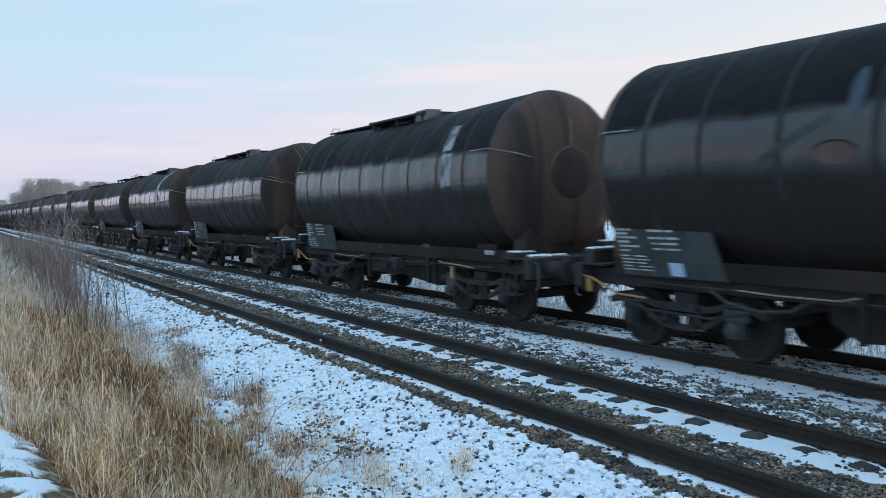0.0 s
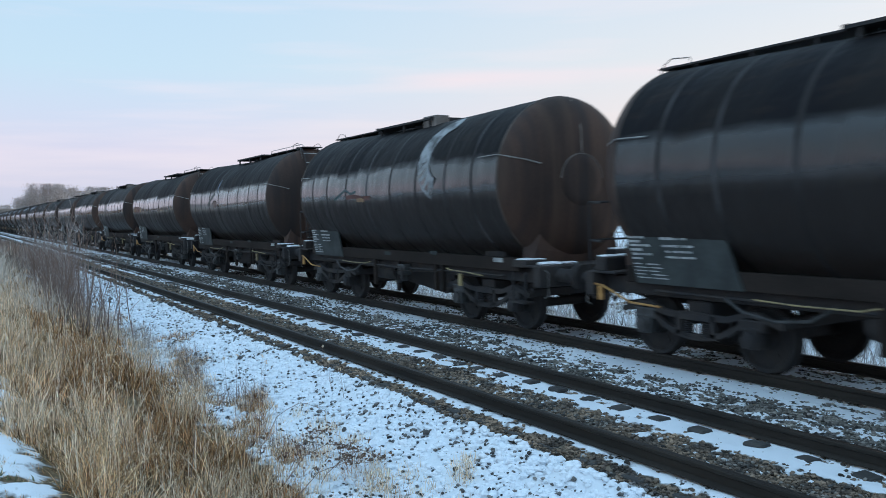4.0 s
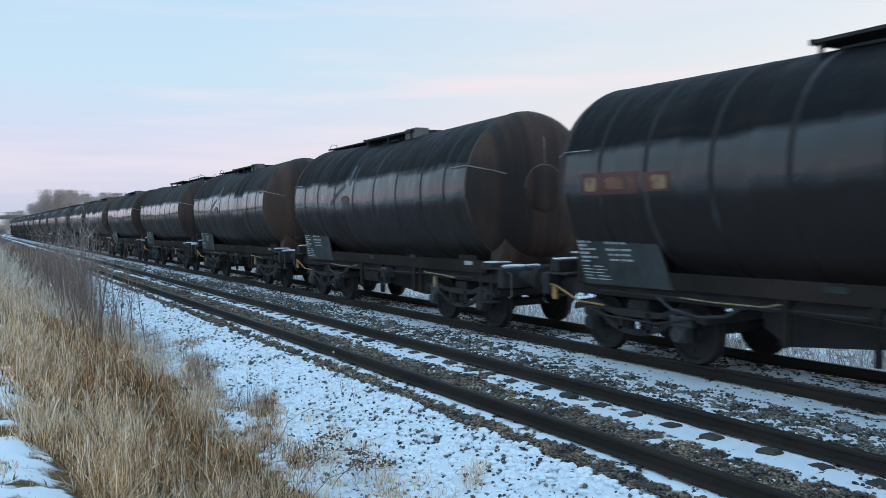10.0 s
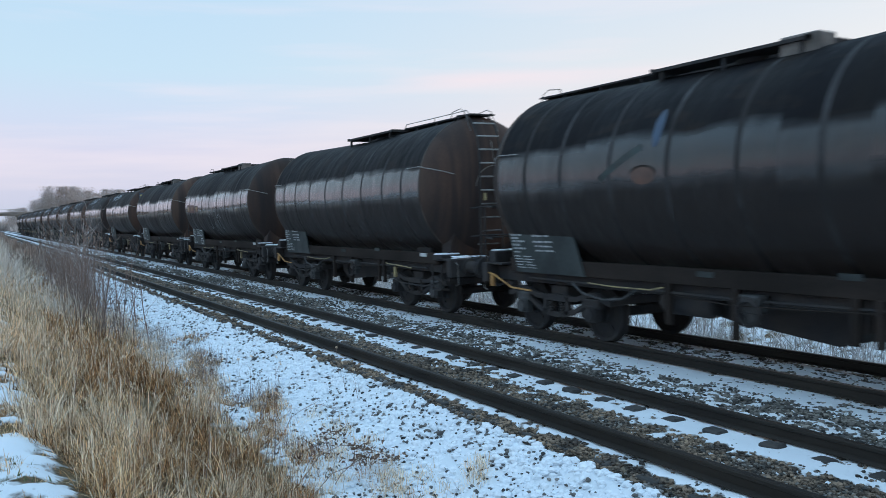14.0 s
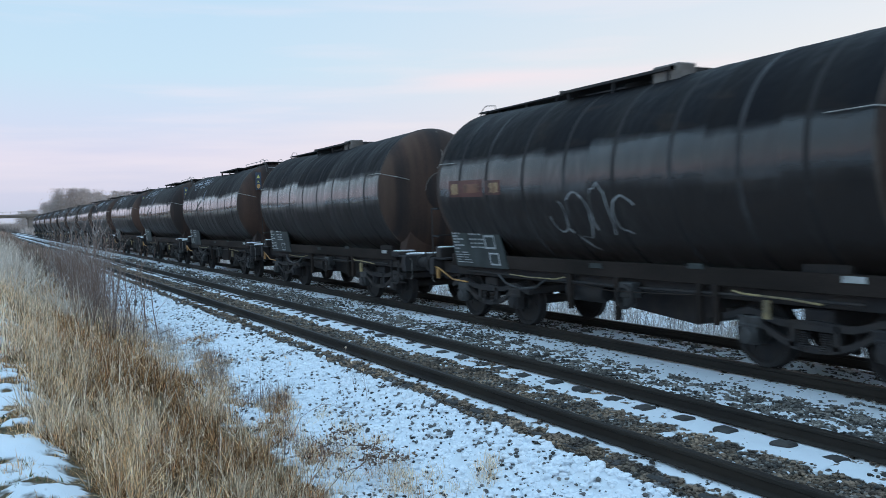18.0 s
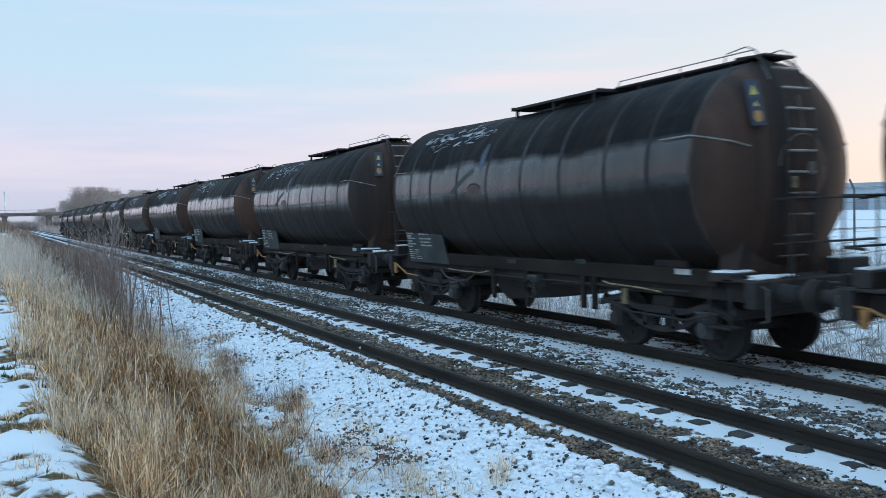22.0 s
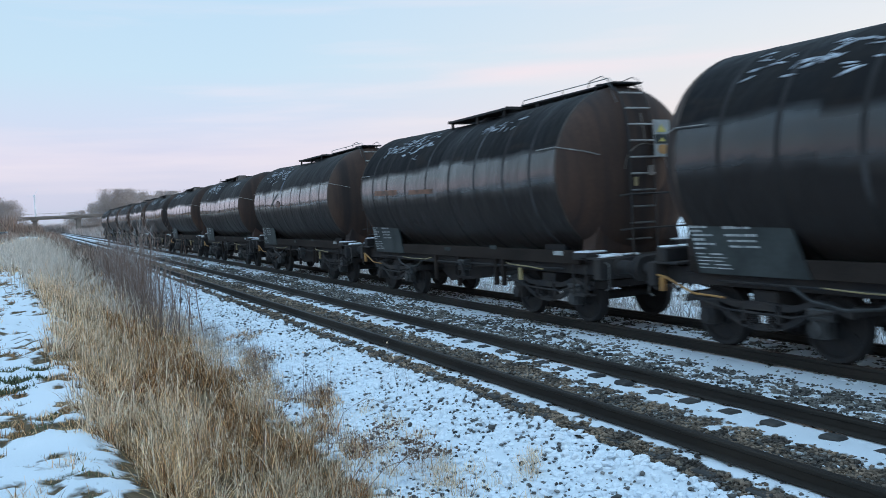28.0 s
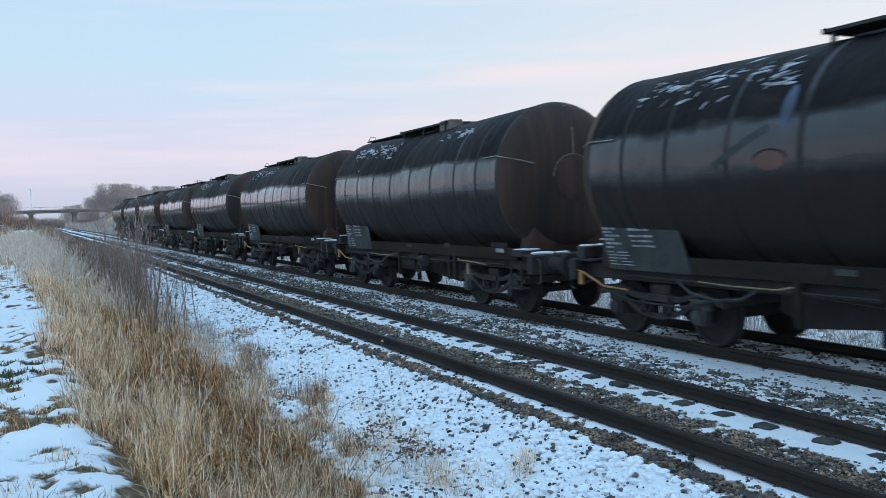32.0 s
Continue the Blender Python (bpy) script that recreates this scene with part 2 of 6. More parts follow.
def tank_material():
    """Black paint with oily runs down the sides, dull dust and spots of rust."""
    m = bpy.data.materials.new("tank_paint")
    m.use_nodes = True
    nt = m.node_tree
    N, L = nt.nodes.new, nt.links.new
    p = nt.nodes["Principled BSDF"]
    co, info = N("ShaderNodeTexCoord"), N("ShaderNodeObjectInfo")
    sh = N("ShaderNodeVectorMath")
    sh.operation = "MULTIPLY_ADD"
    L(info.outputs["Random"], sh.inputs[0])
    sh.inputs[1].default_value = (0, 71, 0)
    L(co.outputs["Object"], sh.inputs[2])

    def noise_at(scale, stretch, detail=5):
        mp, n = N("ShaderNodeMapping"), N("ShaderNodeTexNoise")
        mp.inputs["Scale"].default_value = stretch
        n.inputs["Scale"].default_value, n.inputs["Detail"].default_value = scale, detail
        L(sh.outputs[0], mp.inputs[0])
        L(mp.outputs[0], n.inputs["Vector"])
        return n.outputs["Fac"]

    def rng(src, a, b, c=0.0, d=1.0):
        r = N("ShaderNodeMapRange")
        for k, v in (("From Min", a), ("From Max", b), ("To Min", c), ("To Max", d)):
            r.inputs[k].default_value = v
        L(src, r.inputs["Value"])
        return r.outputs[0]

    def blend(fac, a, b):
        x = N("ShaderNodeMix")
        x.data_type = "RGBA"
        L(fac, x.inputs["Factor"])
        for k, v in (("A", a), ("B", b)):
            if isinstance(v, tuple):
                x.inputs[k].default_value = (*v, 1)
            else:
                L(v, x.inputs[k])
        return x.outputs["Result"]

    runs = noise_at(1.0, (0.3, 1.3, 0.2), 2)
    broad = noise_at(0.55, (1, 1, 1), 3)
    fine = noise_at(26, (1, 1, 1))
    dust = noise_at(2.4, (1, 0.5, 1.6))
    c = blend(rng(runs, 0.42, 0.68), (0.014, 0.014, 0.016), (0.020, 0.0185, 0.0185))
    c = blend(rng(dust, 0.55, 0.8, 0, 0.7), c, (0.038, 0.028, 0.023))
    c = blend(rng(fine, 0.66, 0.78, 0, 0.4), c, (0.055, 0.030, 0.020))
    # soot dulls the crown of the tank and spray dulls its lower half, whose colour also holds painted bounce and
    # reflection; the shoulder between stays glossy
    sep = N("ShaderNodeSeparateXYZ")
    L(co.outputs["Object"], sep.inputs[0])
    # each lagging sheet between two straps has its own level
    sheet = N("ShaderNodeMath")
    sheet.operation = "MULTIPLY_ADD"
    L(sep.outputs["Y"], sheet.inputs[0])
    sheet.inputs[1].default_value, sheet.inputs[2].default_value = 1 / 1.19, 20.0
    fl = N("ShaderNodeMath")
    fl.operation = "FLOOR"
    L(sheet.outputs[0], fl.inputs[0])
    own = N("ShaderNodeMath")
    own.operation = "MULTIPLY_ADD"
    L(info.outputs["Random"], own.inputs[0])
    own.inputs[1].default_value = 91.7
    L(fl.outputs[0], own.inputs[2])
    wn = N("ShaderNodeTexWhiteNoise")
    wn.noise_dimensions = "1D"
    L(own.outputs[0], wn.inputs["W"])

    def shifted(src, k, base):
        x = N("ShaderNodeMath")
        x.operation = "MULTIPLY_ADD"
        L(src, x.inputs[0])
        x.inputs[1].default_value = k
        if isinstance(base, float):
            x.inputs[2].default_value = base
        else:
            L(base, x.inputs[2])
        return x.outputs[0]

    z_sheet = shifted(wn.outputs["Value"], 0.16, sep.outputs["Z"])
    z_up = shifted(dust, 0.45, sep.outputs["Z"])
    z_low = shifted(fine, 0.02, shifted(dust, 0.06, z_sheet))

    def plus(a, b):
        x = N("ShaderNodeMath")
        x.operation = "ADD"
        L(a, x.inputs[0])
        L(b, x.inputs[1])
        return x.outputs[0]

    # spray dirt, with the bank's brown reflection painted into the lower half
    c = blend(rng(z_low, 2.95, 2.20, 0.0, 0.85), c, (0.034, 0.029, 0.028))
    # paler spray at the bottom, which also paints in light bounced off snow
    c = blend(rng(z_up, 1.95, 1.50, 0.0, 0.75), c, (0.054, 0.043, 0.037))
    L(c, p.inputs["Base Color"])
    p.inputs["IOR"].default_value = 1.42
    dull = plus(rng(shifted(dust, 0.26, shifted(wn.outputs["Value"], 0.10, sep.outputs["Z"])), 3.27, 3.43, 0.0, 1.0), rng(z_low, 2.74, 2.50, 0.0, 0.70))
    L(plus(rng(dull, 0.0, 1.0, 0.16, 0.52), plus(rng(runs, 0.44, 0.62, 0.0, 0.04), rng(wn.outputs["Value"], 0.4, 1.0, 0.0, 0.14))), p.inputs["Roughness"])
    L(rng(dull, 0.0, 1.0, 0.6, 0.05), p.inputs["Specular IOR Level"])
    L(rng(dull, 0.0, 0.6, 1.0, 0.0), p.inputs["Coat Weight"])
    p.inputs["Coat IOR"].default_value, p.inputs["Coat Roughness"].default_value = 1.33, 0.10
    wavy = noise_at(1.3, (1, 1.5, 0.8), 3)
    b0 = N("ShaderNodeBump")
    b0.inputs["Strength"].default_value, b0.inputs["Distance"].default_value = 0.6, 0.12
    L(wavy, b0.inputs["Height"])
    b = N("ShaderNodeBump")
    b.inputs["Strength"].default_value, b.inputs["Distance"].default_value = 0.25, 0.02
    L(dust, b.inputs["Height"])
    L(b0.outputs[0], b.inputs["Normal"])
    L(b.outputs[0], p.inputs["Normal"])
    return m


def end_material():
    """Rust-brown dished end with oily runs down from its middle and paler dust low on the sides."""
    m = material("rusty_end", (0.090, 0.052, 0.039), (0.050, 0.035, 0.030), rough=0.75, spec=0.2, scale=1.1, stretch=(1, 1, 0.5), fine=30, bump=0.1, rand=0.2)
    nt = m.node_tree
    N, L = nt.nodes.new, nt.links.new
    p = nt.nodes["Principled BSDF"]
    old = p.inputs["Base Color"].links[0].from_socket
    co, info = N("ShaderNodeTexCoord"), N("ShaderNodeObjectInfo")
    sh, mp, n = N("ShaderNodeVectorMath"), N("ShaderNodeMapping"), N("ShaderNodeTexNoise")
    sh.operation = "MULTIPLY_ADD"
    L(info.outputs["Random"], sh.inputs[0])
    sh.inputs[1].default_value = (43, 17, 0)
    L(co.outputs["Object"], sh.inputs[2])
    mp.inputs["Scale"].default_value = (2.6, 0.4, 0.16)
    n.inputs["Scale"].default_value, n.inputs["Detail"].default_value = 1.0, 4
    L(sh.outputs[0], mp.inputs[0])
    L(mp.outputs[0], n.inputs["Vector"])
    r = N("ShaderNodeMapRange")
    r.inputs["From Min"].default_value, r.inputs["From Max"].default_value, r.inputs["To Max"].default_value = 0.46, 0.62, 0.8
    L(n.outputs["Fac"], r.inputs["Value"])
    x = N("ShaderNodeMix")
    x.data_type = "RGBA"
    x.inputs["B"].default_value = (0.028, 0.024, 0.024, 1)
    L(r.outputs[0], x.inputs["Factor"])
    L(old, x.inputs["A"])
    r2 = N("ShaderNodeMapRange")
    r2.inputs["From Min"].default_value, r2.inputs["From Max"].default_value, r2.inputs["To Max"].default_value = 0.44, 0.30, 0.6
    L(n.outputs["Fac"], r2.inputs["Value"])
    y = N("ShaderNodeMix")
    y.data_type = "RGBA"
    y.inputs["B"].default_value = (0.105, 0.066, 0.048, 1)
    L(r2.outputs[0], y.inputs["Factor"])
    L(x.outputs["Result"], y.inputs["A"])
    L(y.outputs["Result"], p.inputs["Base Color"])
    return m


M = {
    "ground": ground_material(),
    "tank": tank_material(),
    "weld": material("pale_weld", (0.20, 0.17, 0.15), (0.10, 0.085, 0.075), rough=0.7, scale=3),
    "strap": material("dusty_strap", (0.030, 0.028, 0.028), (0.10, 0.10, 0.105), rough=0.75, spec=0.15, low=0.5, high=0.75, scale=0.8, fine=24, bump=0.05),
    "end": end_material(),
    "rim": material("pale_rim", (0.10, 0.078, 0.066), (0.045, 0.036, 0.032), rough=0.7, spec=0.2, scale=2.0),
    "frame": material("grimy_steel", (0.030, 0.030, 0.033), (0.052, 0.046, 0.043), spec=0.2, rough=0.75, scale=2.5, fine=40, bump=0.2),
    "sill": material("dusty_sill", (0.044, 0.035, 0.031), (0.026, 0.022, 0.020), spec=0.06, rough=0.8, scale=1.5, stretch=(1, 0.4, 1)),
    "plate": material("grey_data_plate", (0.056, 0.066, 0.066), (0.034, 0.040, 0.041), spec=0.2, rough=0.7, scale=2.0, fine=20, bump=0.08),
    "mark": material("faded_white_paint", (0.50, 0.52, 0.52), (0.26, 0.28, 0.28), rough=0.7, scale=6, rand=0.2),
    "yellow": material("yellow_paint", (0.38, 0.30, 0.14), (0.16, 0.13, 0.08), rough=0.6, scale=5),
    "hazard_yellow": material("hazard_yellow", (0.55, 0.46, 0.10), (0.36, 0.32, 0.10), rough=0.6, scale=8),
    "dull_white": material("dull_white_board", (0.34, 0.36, 0.35), (0.24, 0.25, 0.25), rough=0.7, scale=6),
    "maroon": material("faded_maroon_paint", (0.115, 0.034, 0.026), (0.035, 0.018, 0.016), rough=0.5, scale=3, fine=14, low=0.4, high=0.75),
    "cream": material("faded_cream_paint", (0.36, 0.25, 0.13), (0.20, 0.11, 0.06), rough=0.6, scale=7, fine=22),
    "orange": material("orange_paint", (0.50, 0.27, 0.08), (0.30, 0.15, 0.05), rough=0.6, scale=5),
    "dim_blue": material("faded_blue_paint", (0.034, 0.052, 0.088), (0.024, 0.03, 0.048), rough=0.6, scale=5),
    "ladder": material("worn_ladder_steel", (0.17, 0.165, 0.16), (0.07, 0.068, 0.066), rough=0.65, metal=0.2, scale=5),
    "hose": material("grey_rubber_hose", (0.045, 0.048, 0.05), (0.022, 0.024, 0.025), rough=0.6, scale=5),
    "rod": material("worn_light_steel", (0.40, 0.39, 0.37), (0.22, 0.20, 0.19), rough=0.55, metal=0.3, scale=5),
    "wheel": material("wheel_steel", (0.024, 0.024, 0.026), (0.038, 0.034, 0.032), rough=0.75, spec=0.2, scale=4),
    "hub": material("pale_grease_cover", (0.060, 0.063, 0.064), (0.028, 0.028, 0.029), rough=0.6, scale=6),
    "pale_blue": material("pale_blue_sticker", (0.42, 0.52, 0.68), (0.34, 0.43, 0.60), rough=0.6, scale=6),
    "emblem_blue": material("faded_emblem_blue", (0.036, 0.075, 0.14), (0.018, 0.028, 0.045), rough=0.5, scale=2.5, fine=14),
    "emblem_rust": material("faded_emblem_rust", (0.13, 0.060, 0.040), (0.05, 0.03, 0.024), rough=0.45, scale=2.0, fine=14),
    "dark_teal": material("dark_teal_paint", (0.016, 0.040, 0.040), (0.014, 0.020, 0.020), rough=0.5, scale=3),
    "teal": material("faded_teal_paint", (0.035, 0.085, 0.09), rough=0.55, scale=5),
    "soiled_white": material("soiled_white_spill", (0.29, 0.31, 0.32), (0.06, 0.06, 0.06), rough=0.6, scale=3.5, fine=18, low=0.42, high=0.62),
    "faded_orange": material("faded_orange_paint_sheen", (0.18, 0.078, 0.042), (0.05, 0.028, 0.02), rough=0.5, scale=4, fine=18, low=0.45, high=0.7),
    "thin_snow": material("thin_melting_snow", (0.52, 0.56, 0.62), (0.15, 0.16, 0.18), rough=0.8, low=0.4, high=0.6, scale=5, fine=30, bump=0.2, spec=0.25),
    "snow": material("snow", (0.86, 0.89, 0.93), (0.78, 0.83, 0.88), rough=0.85, scale=4, fine=25, bump=0.3, spec=0.25),
    "rail": material("brown_rail", (0.032, 0.025, 0.019), (0.018, 0.015, 0.013), rough=0.85, metal=0.2, scale=2, fine=60, stretch=(1, 0.3, 1)),
    "railtop": material("rail_head", (0.055, 0.046, 0.040), (0.035, 0.030, 0.027), rough=0.55, metal=0.8, scale=3, stretch=(3, 0.1, 1)),
    "sleeper": material("dark_sleeper", (0.035, 0.034, 0.034), (0.06, 0.055, 0.05), rough=0.85, scale=5, rand=0.2),
    "stone": material("ballast_stone", (0.25, 0.178, 0.122), (0.062, 0.050, 0.042), rough=0.9, scale=2.6, fine=35, bump=0.3, rand=0.8, island=True),
    "stonedark": material("dark_ballast_stone", (0.20, 0.185, 0.17), (0.060, 0.060, 0.063), rough=0.9, scale=2.6, fine=35, bump=0.3, rand=0.8, island=True),
    "stonegrey": material("grey_ballast_stone", (0.215, 0.195, 0.17), (0.055, 0.054, 0.053), rough=0.9, scale=2.6, fine=35, bump=0.3, rand=0.8, island=True),
}


# ---- mesh helpers ----
def part(name, bm, mat, parent, label="", smooth=False):
    """Links a bmesh (or a finished mesh) as one mesh object under a thing or a part."""
    if isinstance(bm, bmesh.types.BMesh):
        me = bpy.data.meshes.new(name)
        bm.normal_update()
        bm.to_mesh(me)
        bm.free()
        if smooth:
            me.shade_smooth()
            me.set_sharp_from_angle(angle=radians(38))
    else:
        me = bm
    if mat and not me.materials:
        me.materials.append(mat)
    ob = new(name, me)
    ob.parent = parent
    if label:
        ob["label"] = label
    return ob


def at(ob, x, y, z, rx=0, ry=0, rz=0):
    ob.matrix_basis = pose(x, y, z, rx, ry, rz)
    return ob


def empty(name, label, category, group="", kind=""):
    ob = new(name)
    ob.empty_display_size = 0.2
    return tagged(ob, label, category, group, kind)


def box(bm, x0, x1, y0, y1, z0, z1, bevel=0.0):
    vs = [bm.verts.new((x, y, z)) for x in (x0, x1) for y in (y0, y1) for z in (z0, z1)]
    fs = [bm.faces.new([vs[i] for i in f]) for f in ((0, 1, 3, 2), (4, 6, 7, 5), (0, 4, 5, 1), (2, 3, 7, 6), (0, 2, 6, 4), (1, 5, 7, 3))]
    if bevel:
        es = list({e for f in fs for e in f.edges})
        bmesh.ops.bevel(bm, geom=es, offset=bevel, segments=1, affect="EDGES")
    return bm


def boxes(*specs, bevel=0.0):
    bm = bmesh.new()
    for s in specs:
        box(bm, *s, bevel=bevel)
    return bm


def tube(bm, pts, r, seg=6, cap=True, r1=None):
    """A round bar through the points; r1: its radius at the far end."""
    pts = [Vector(p) for p in pts]
    rings = []
    side = None
    for i, p in enumerate(pts):
        d = (pts[min(i + 1, len(pts) - 1)] - pts[max(i - 1, 0)]).normalized()
        if side is None:
            side = d.orthogonal().normalized()
        side = (side - d * side.dot(d)).normalized()
        up = d.cross(side)
        k = i / max(1, len(pts) - 1)
        rr = r if r1 is None else r + (r1 - r) * k
        rings.append([bm.verts.new(p + (side * math.cos(a) + up * math.sin(a)) * rr) for a in (2 * math.pi * j / seg for j in range(seg))])
    for a, b in zip(rings, rings[1:]):
        for j in range(seg):
            bm.faces.new((a[j], a[(j + 1) % seg], b[(j + 1) % seg], b[j]))
    if cap:
        bm.faces.new(rings[0][::-1])
        bm.faces.new(rings[-1])
    return bm


def bar(pts, r, seg=6):
    return tube(bmesh.new(), pts, r, seg)


def lathe(bm, prof, axis="y", seg=48, centre=(0, 0, 0), close=True):
    """Turns a profile of (along, radius) round an axis through centre."""
    rings = []
    for a, r in prof:
        if r < 1e-6:
            q = [(0, 0)]
        else:
            q = [(r * math.cos(2 * math.pi * j / seg), r * math.sin(2 * math.pi * j / seg)) for j in range(seg)]
        ring = []
        for c, s in q:
            p = {"y": (c, a, s), "x": (a, c, s), "z": (c, s, a)}[axis]
            ring.append(bm.verts.new(Vector(p) + Vector(centre)))
        rings.append(ring)
    for A, B in zip(rings, rings[1:]):
        n = max(len(A), len(B))
        for j in range(n):
            k = (j + 1) % n
            if len(A) == 1:
                bm.faces.new((A[0], B[k], B[j]))
            elif len(B) == 1:
                bm.faces.new((A[j], A[k], B[0]))
            else:
                bm.faces.new((A[j], A[k], B[k], B[j]))
    if close:
        for ring, flip in ((rings[0], False), (rings[-1], True)):
            if len(ring) > 2:
                bm.faces.new(ring[::-1] if flip else ring)
    bmesh.ops.recalc_face_normals(bm, faces=bm.faces)
    return bm


def np_mesh(name, V, F, mat, smooth=False):
    """A mesh from arrays: V (n, 3), F (m, corners)."""
    me = bpy.data.meshes.new(name)
    V = np.asarray(V, np.float32)
    F = np.asarray(F, np.int32)
    m, k = F.shape
    me.vertices.add(len(V))
    me.vertices.foreach_set("co", V.ravel())
    me.loops.add(m * k)
    me.loops.foreach_set("vertex_index", F.ravel())
    me.polygons.add(m)
    me.polygons.foreach_set("loop_start", np.arange(0, m * k, k, dtype=np.int32))
    me.update(calc_edges=True)
    me.polygons.foreach_set("use_smooth", np.full(m, smooth))
    me.validate()
    me.materials.append(mat)
    return me


def lattice(ix, iy, seed):
    h = (ix.astype(np.int64) * 374761393 + iy.astype(np.int64) * 668265263 + seed * 1442695041) & 0xFFFFFFFF
    h = ((h ^ (h >> 13)) * 1274126177) & 0xFFFFFFFF
    return ((h ^ (h >> 16)) & 0xFFFF) / 65535.0


def vnoise(x, y, seed=0):
    """Smooth value noise on arrays, 0 to 1."""
    x, y = np.asarray(x, float), np.asarray(y, float)
    ix, iy = np.floor(x), np.floor(y)
    fx, fy = x - ix, y - iy
    fx, fy = fx * fx * (3 - 2 * fx), fy * fy * (3 - 2 * fy)
    a, b = lattice(ix, iy, seed), lattice(ix + 1, iy, seed)
    c, d = lattice(ix, iy + 1, seed), lattice(ix + 1, iy + 1, seed)
    return (a * (1 - fx) + b * fx) * (1 - fy) + (c * (1 - fx) + d * fx) * fy


def fbm(x, y, seed=0, n=3):
    s, w, t = 0.0, 1.0, 0.0
    for i in range(n):
        s = s + w * vnoise(x * 2 ** i, y * 2 ** i, seed + i * 7)
        t += w
        w *= 0.5
    return s / t


# ---- ground ----
PROFILE = ((-900, 0.2), (-60, 0.25), (-8, 0.42), (-1.5, 0.5), (0.2, 0.45), (1.0, 0.12), (2.0, -0.32), (2.8, -0.66), (3.5, -0.74), (4.4, -0.52),
           (5.02, -0.26), (5.25, -0.20), (11.0, -0.20), (11.7, -0.32), (13.2, -0.75), (18, -0.5), (30, 0.55), (60, 0.5), (900, 0.3))


def height(x, y):
    z = np.interp(x, [p[0] for p in PROFILE], [p[1] for p in PROFILE])
    rough = np.interp(x, (-30, 0, 2.5, 3.6, 5.0, 5.3, 10.9, 11.6, 16), (0.2, 0.13, 0.14, 0.06, 0.03, 0.015, 0.015, 0.05, 0.15))
    z = z + rough * (fbm(x * 1.1, y * 0.9, 3) - 0.5) * 2 + 0.012 * (vnoise(x * 9, y * 9, 5) - 0.5)
    lumps = np.interp(x, (-3, 0.4, 2.8, 3.2, 4.8, 5.1, 11, 12), (0.08, 0.08, 0.06, 0.08, 0.07, 0.012, 0.012, 0.08))
    z = z + lumps * (fbm(x * 3.5, y * 3.0, 13, 2) - 0.5)
    return z


def snow_cover(x, y):
    """How well snow covers the ground, about 0 (bare) to 1 (deep), band by band across the line."""
    b = np.interp(x, (-6, -2.2, -0.4, 0.35, 0.6, 2.3, 2.9, 3.3, 4.9, 4.99, 5.06, 5.21, 5.27, 5.44, 5.55, 5.75, 6.30, 6.42, 6.52, 6.88, 7.05, 7.25, 8.2, 8.42, 8.56, 8.98, 9.2, 9.6, 10.4, 11.0, 11.8, 14, 30, 60),
                  (0.57, 0.59, 0.64, 0.64, 0.20, 0.14, 0.50, 0.66, 0.74, 0.68, 0.30, 0.29, 0.68, 0.68, 0.38, 0.24, 0.27, 0.46, 0.70, 0.75, 0.60, 0.52, 0.48, 0.62, 0.77, 0.75, 0.66, 0.68, 0.66, 0.62, 0.56, 0.58, 0.66, 0.8))
    n = np.where(x < 1.5, fbm(x * 0.9 + 5, y * 1.5, 15), fbm(x * 1.6, y * 0.55, 11)) - 0.5
    f = np.where((x > 5.1) & (x < 12), fbm(x * 11, y * 8, 21), fbm(x * 8, y * 6, 21)) - 0.5
    amp = np.interp(x, (-3, 0.2, 0.6, 3.0, 4.5, 5.2, 8.0, 8.4, 8.9, 9.2, 11, 13), (0.9, 0.85, 0.8, 0.5, 0.18, 0.66, 0.74, 0.62, 0.62, 0.72, 0.72, 0.7))
    return b + amp * n * 0.8 + amp * f * 1.35


def spread(*runs):
    """Grid lines: runs of (start, end, step), then the last end."""
    v = []
    for a, b, s in runs:
        v.extend(np.arange(a, b - 1e-6, s))
    v.append(runs[-1][1])
    return np.array(v)


def build_ground():
    xs = np.concatenate([[-900, -500, -250, -120, -60], spread((-30, -8, 2), (-8, -3, 0.4), (-3, 2.8, 0.12), (2.8, 11.4, 0.07), (11.4, 16, 0.3), (16, 40, 2)), [60, 100, 200, 400, 900]])
    ys = np.concatenate([[-300, -120, -60, -40], spread((-28, -10, 0.8), (-10, 2, 0.16), (2, 16, 0.07), (16, 32, 0.16), (32, 80, 0.5), (80, 200, 3), (200, 400, 20)), [600, 900, 1500]])
    X, Y = np.meshgrid(xs, ys)
    Z = height(X, Y)
    S = snow_cover(X, Y)
    T = np.clip(np.interp(X, (2.6, 3.4, 4.3, 10.9, 11.6), (1, 0.5, 0, 0, 1)), 0, 1)
    Z = Z + 0.025 * np.clip((S - 0.45) * 3, 0, 1) * np.interp(X, (-4, 0, 5.2, 11), (2.0, 2.0, 1, 1))
    nx, ny = len(xs), len(ys)
    i = (np.arange(ny - 1)[:, None] * nx + np.arange(nx - 1)[None, :]).ravel()
    me = np_mesh("ground", np.stack([X.ravel(), Y.ravel(), Z.ravel()], 1), np.stack([i, i + 1, i + nx + 1, i + nx], 1), M["ground"], smooth=True)
    for nm, A in (("snow", S), ("turf", T)):
        me.attributes.new(nm, "FLOAT", "POINT").data.foreach_set("value", A.ravel().astype(np.float32))
    tagged(new("ground", me), "snow-covered trackside ground with a ballast shoulder and grass bank", "ground", kind="structure")


build_ground()

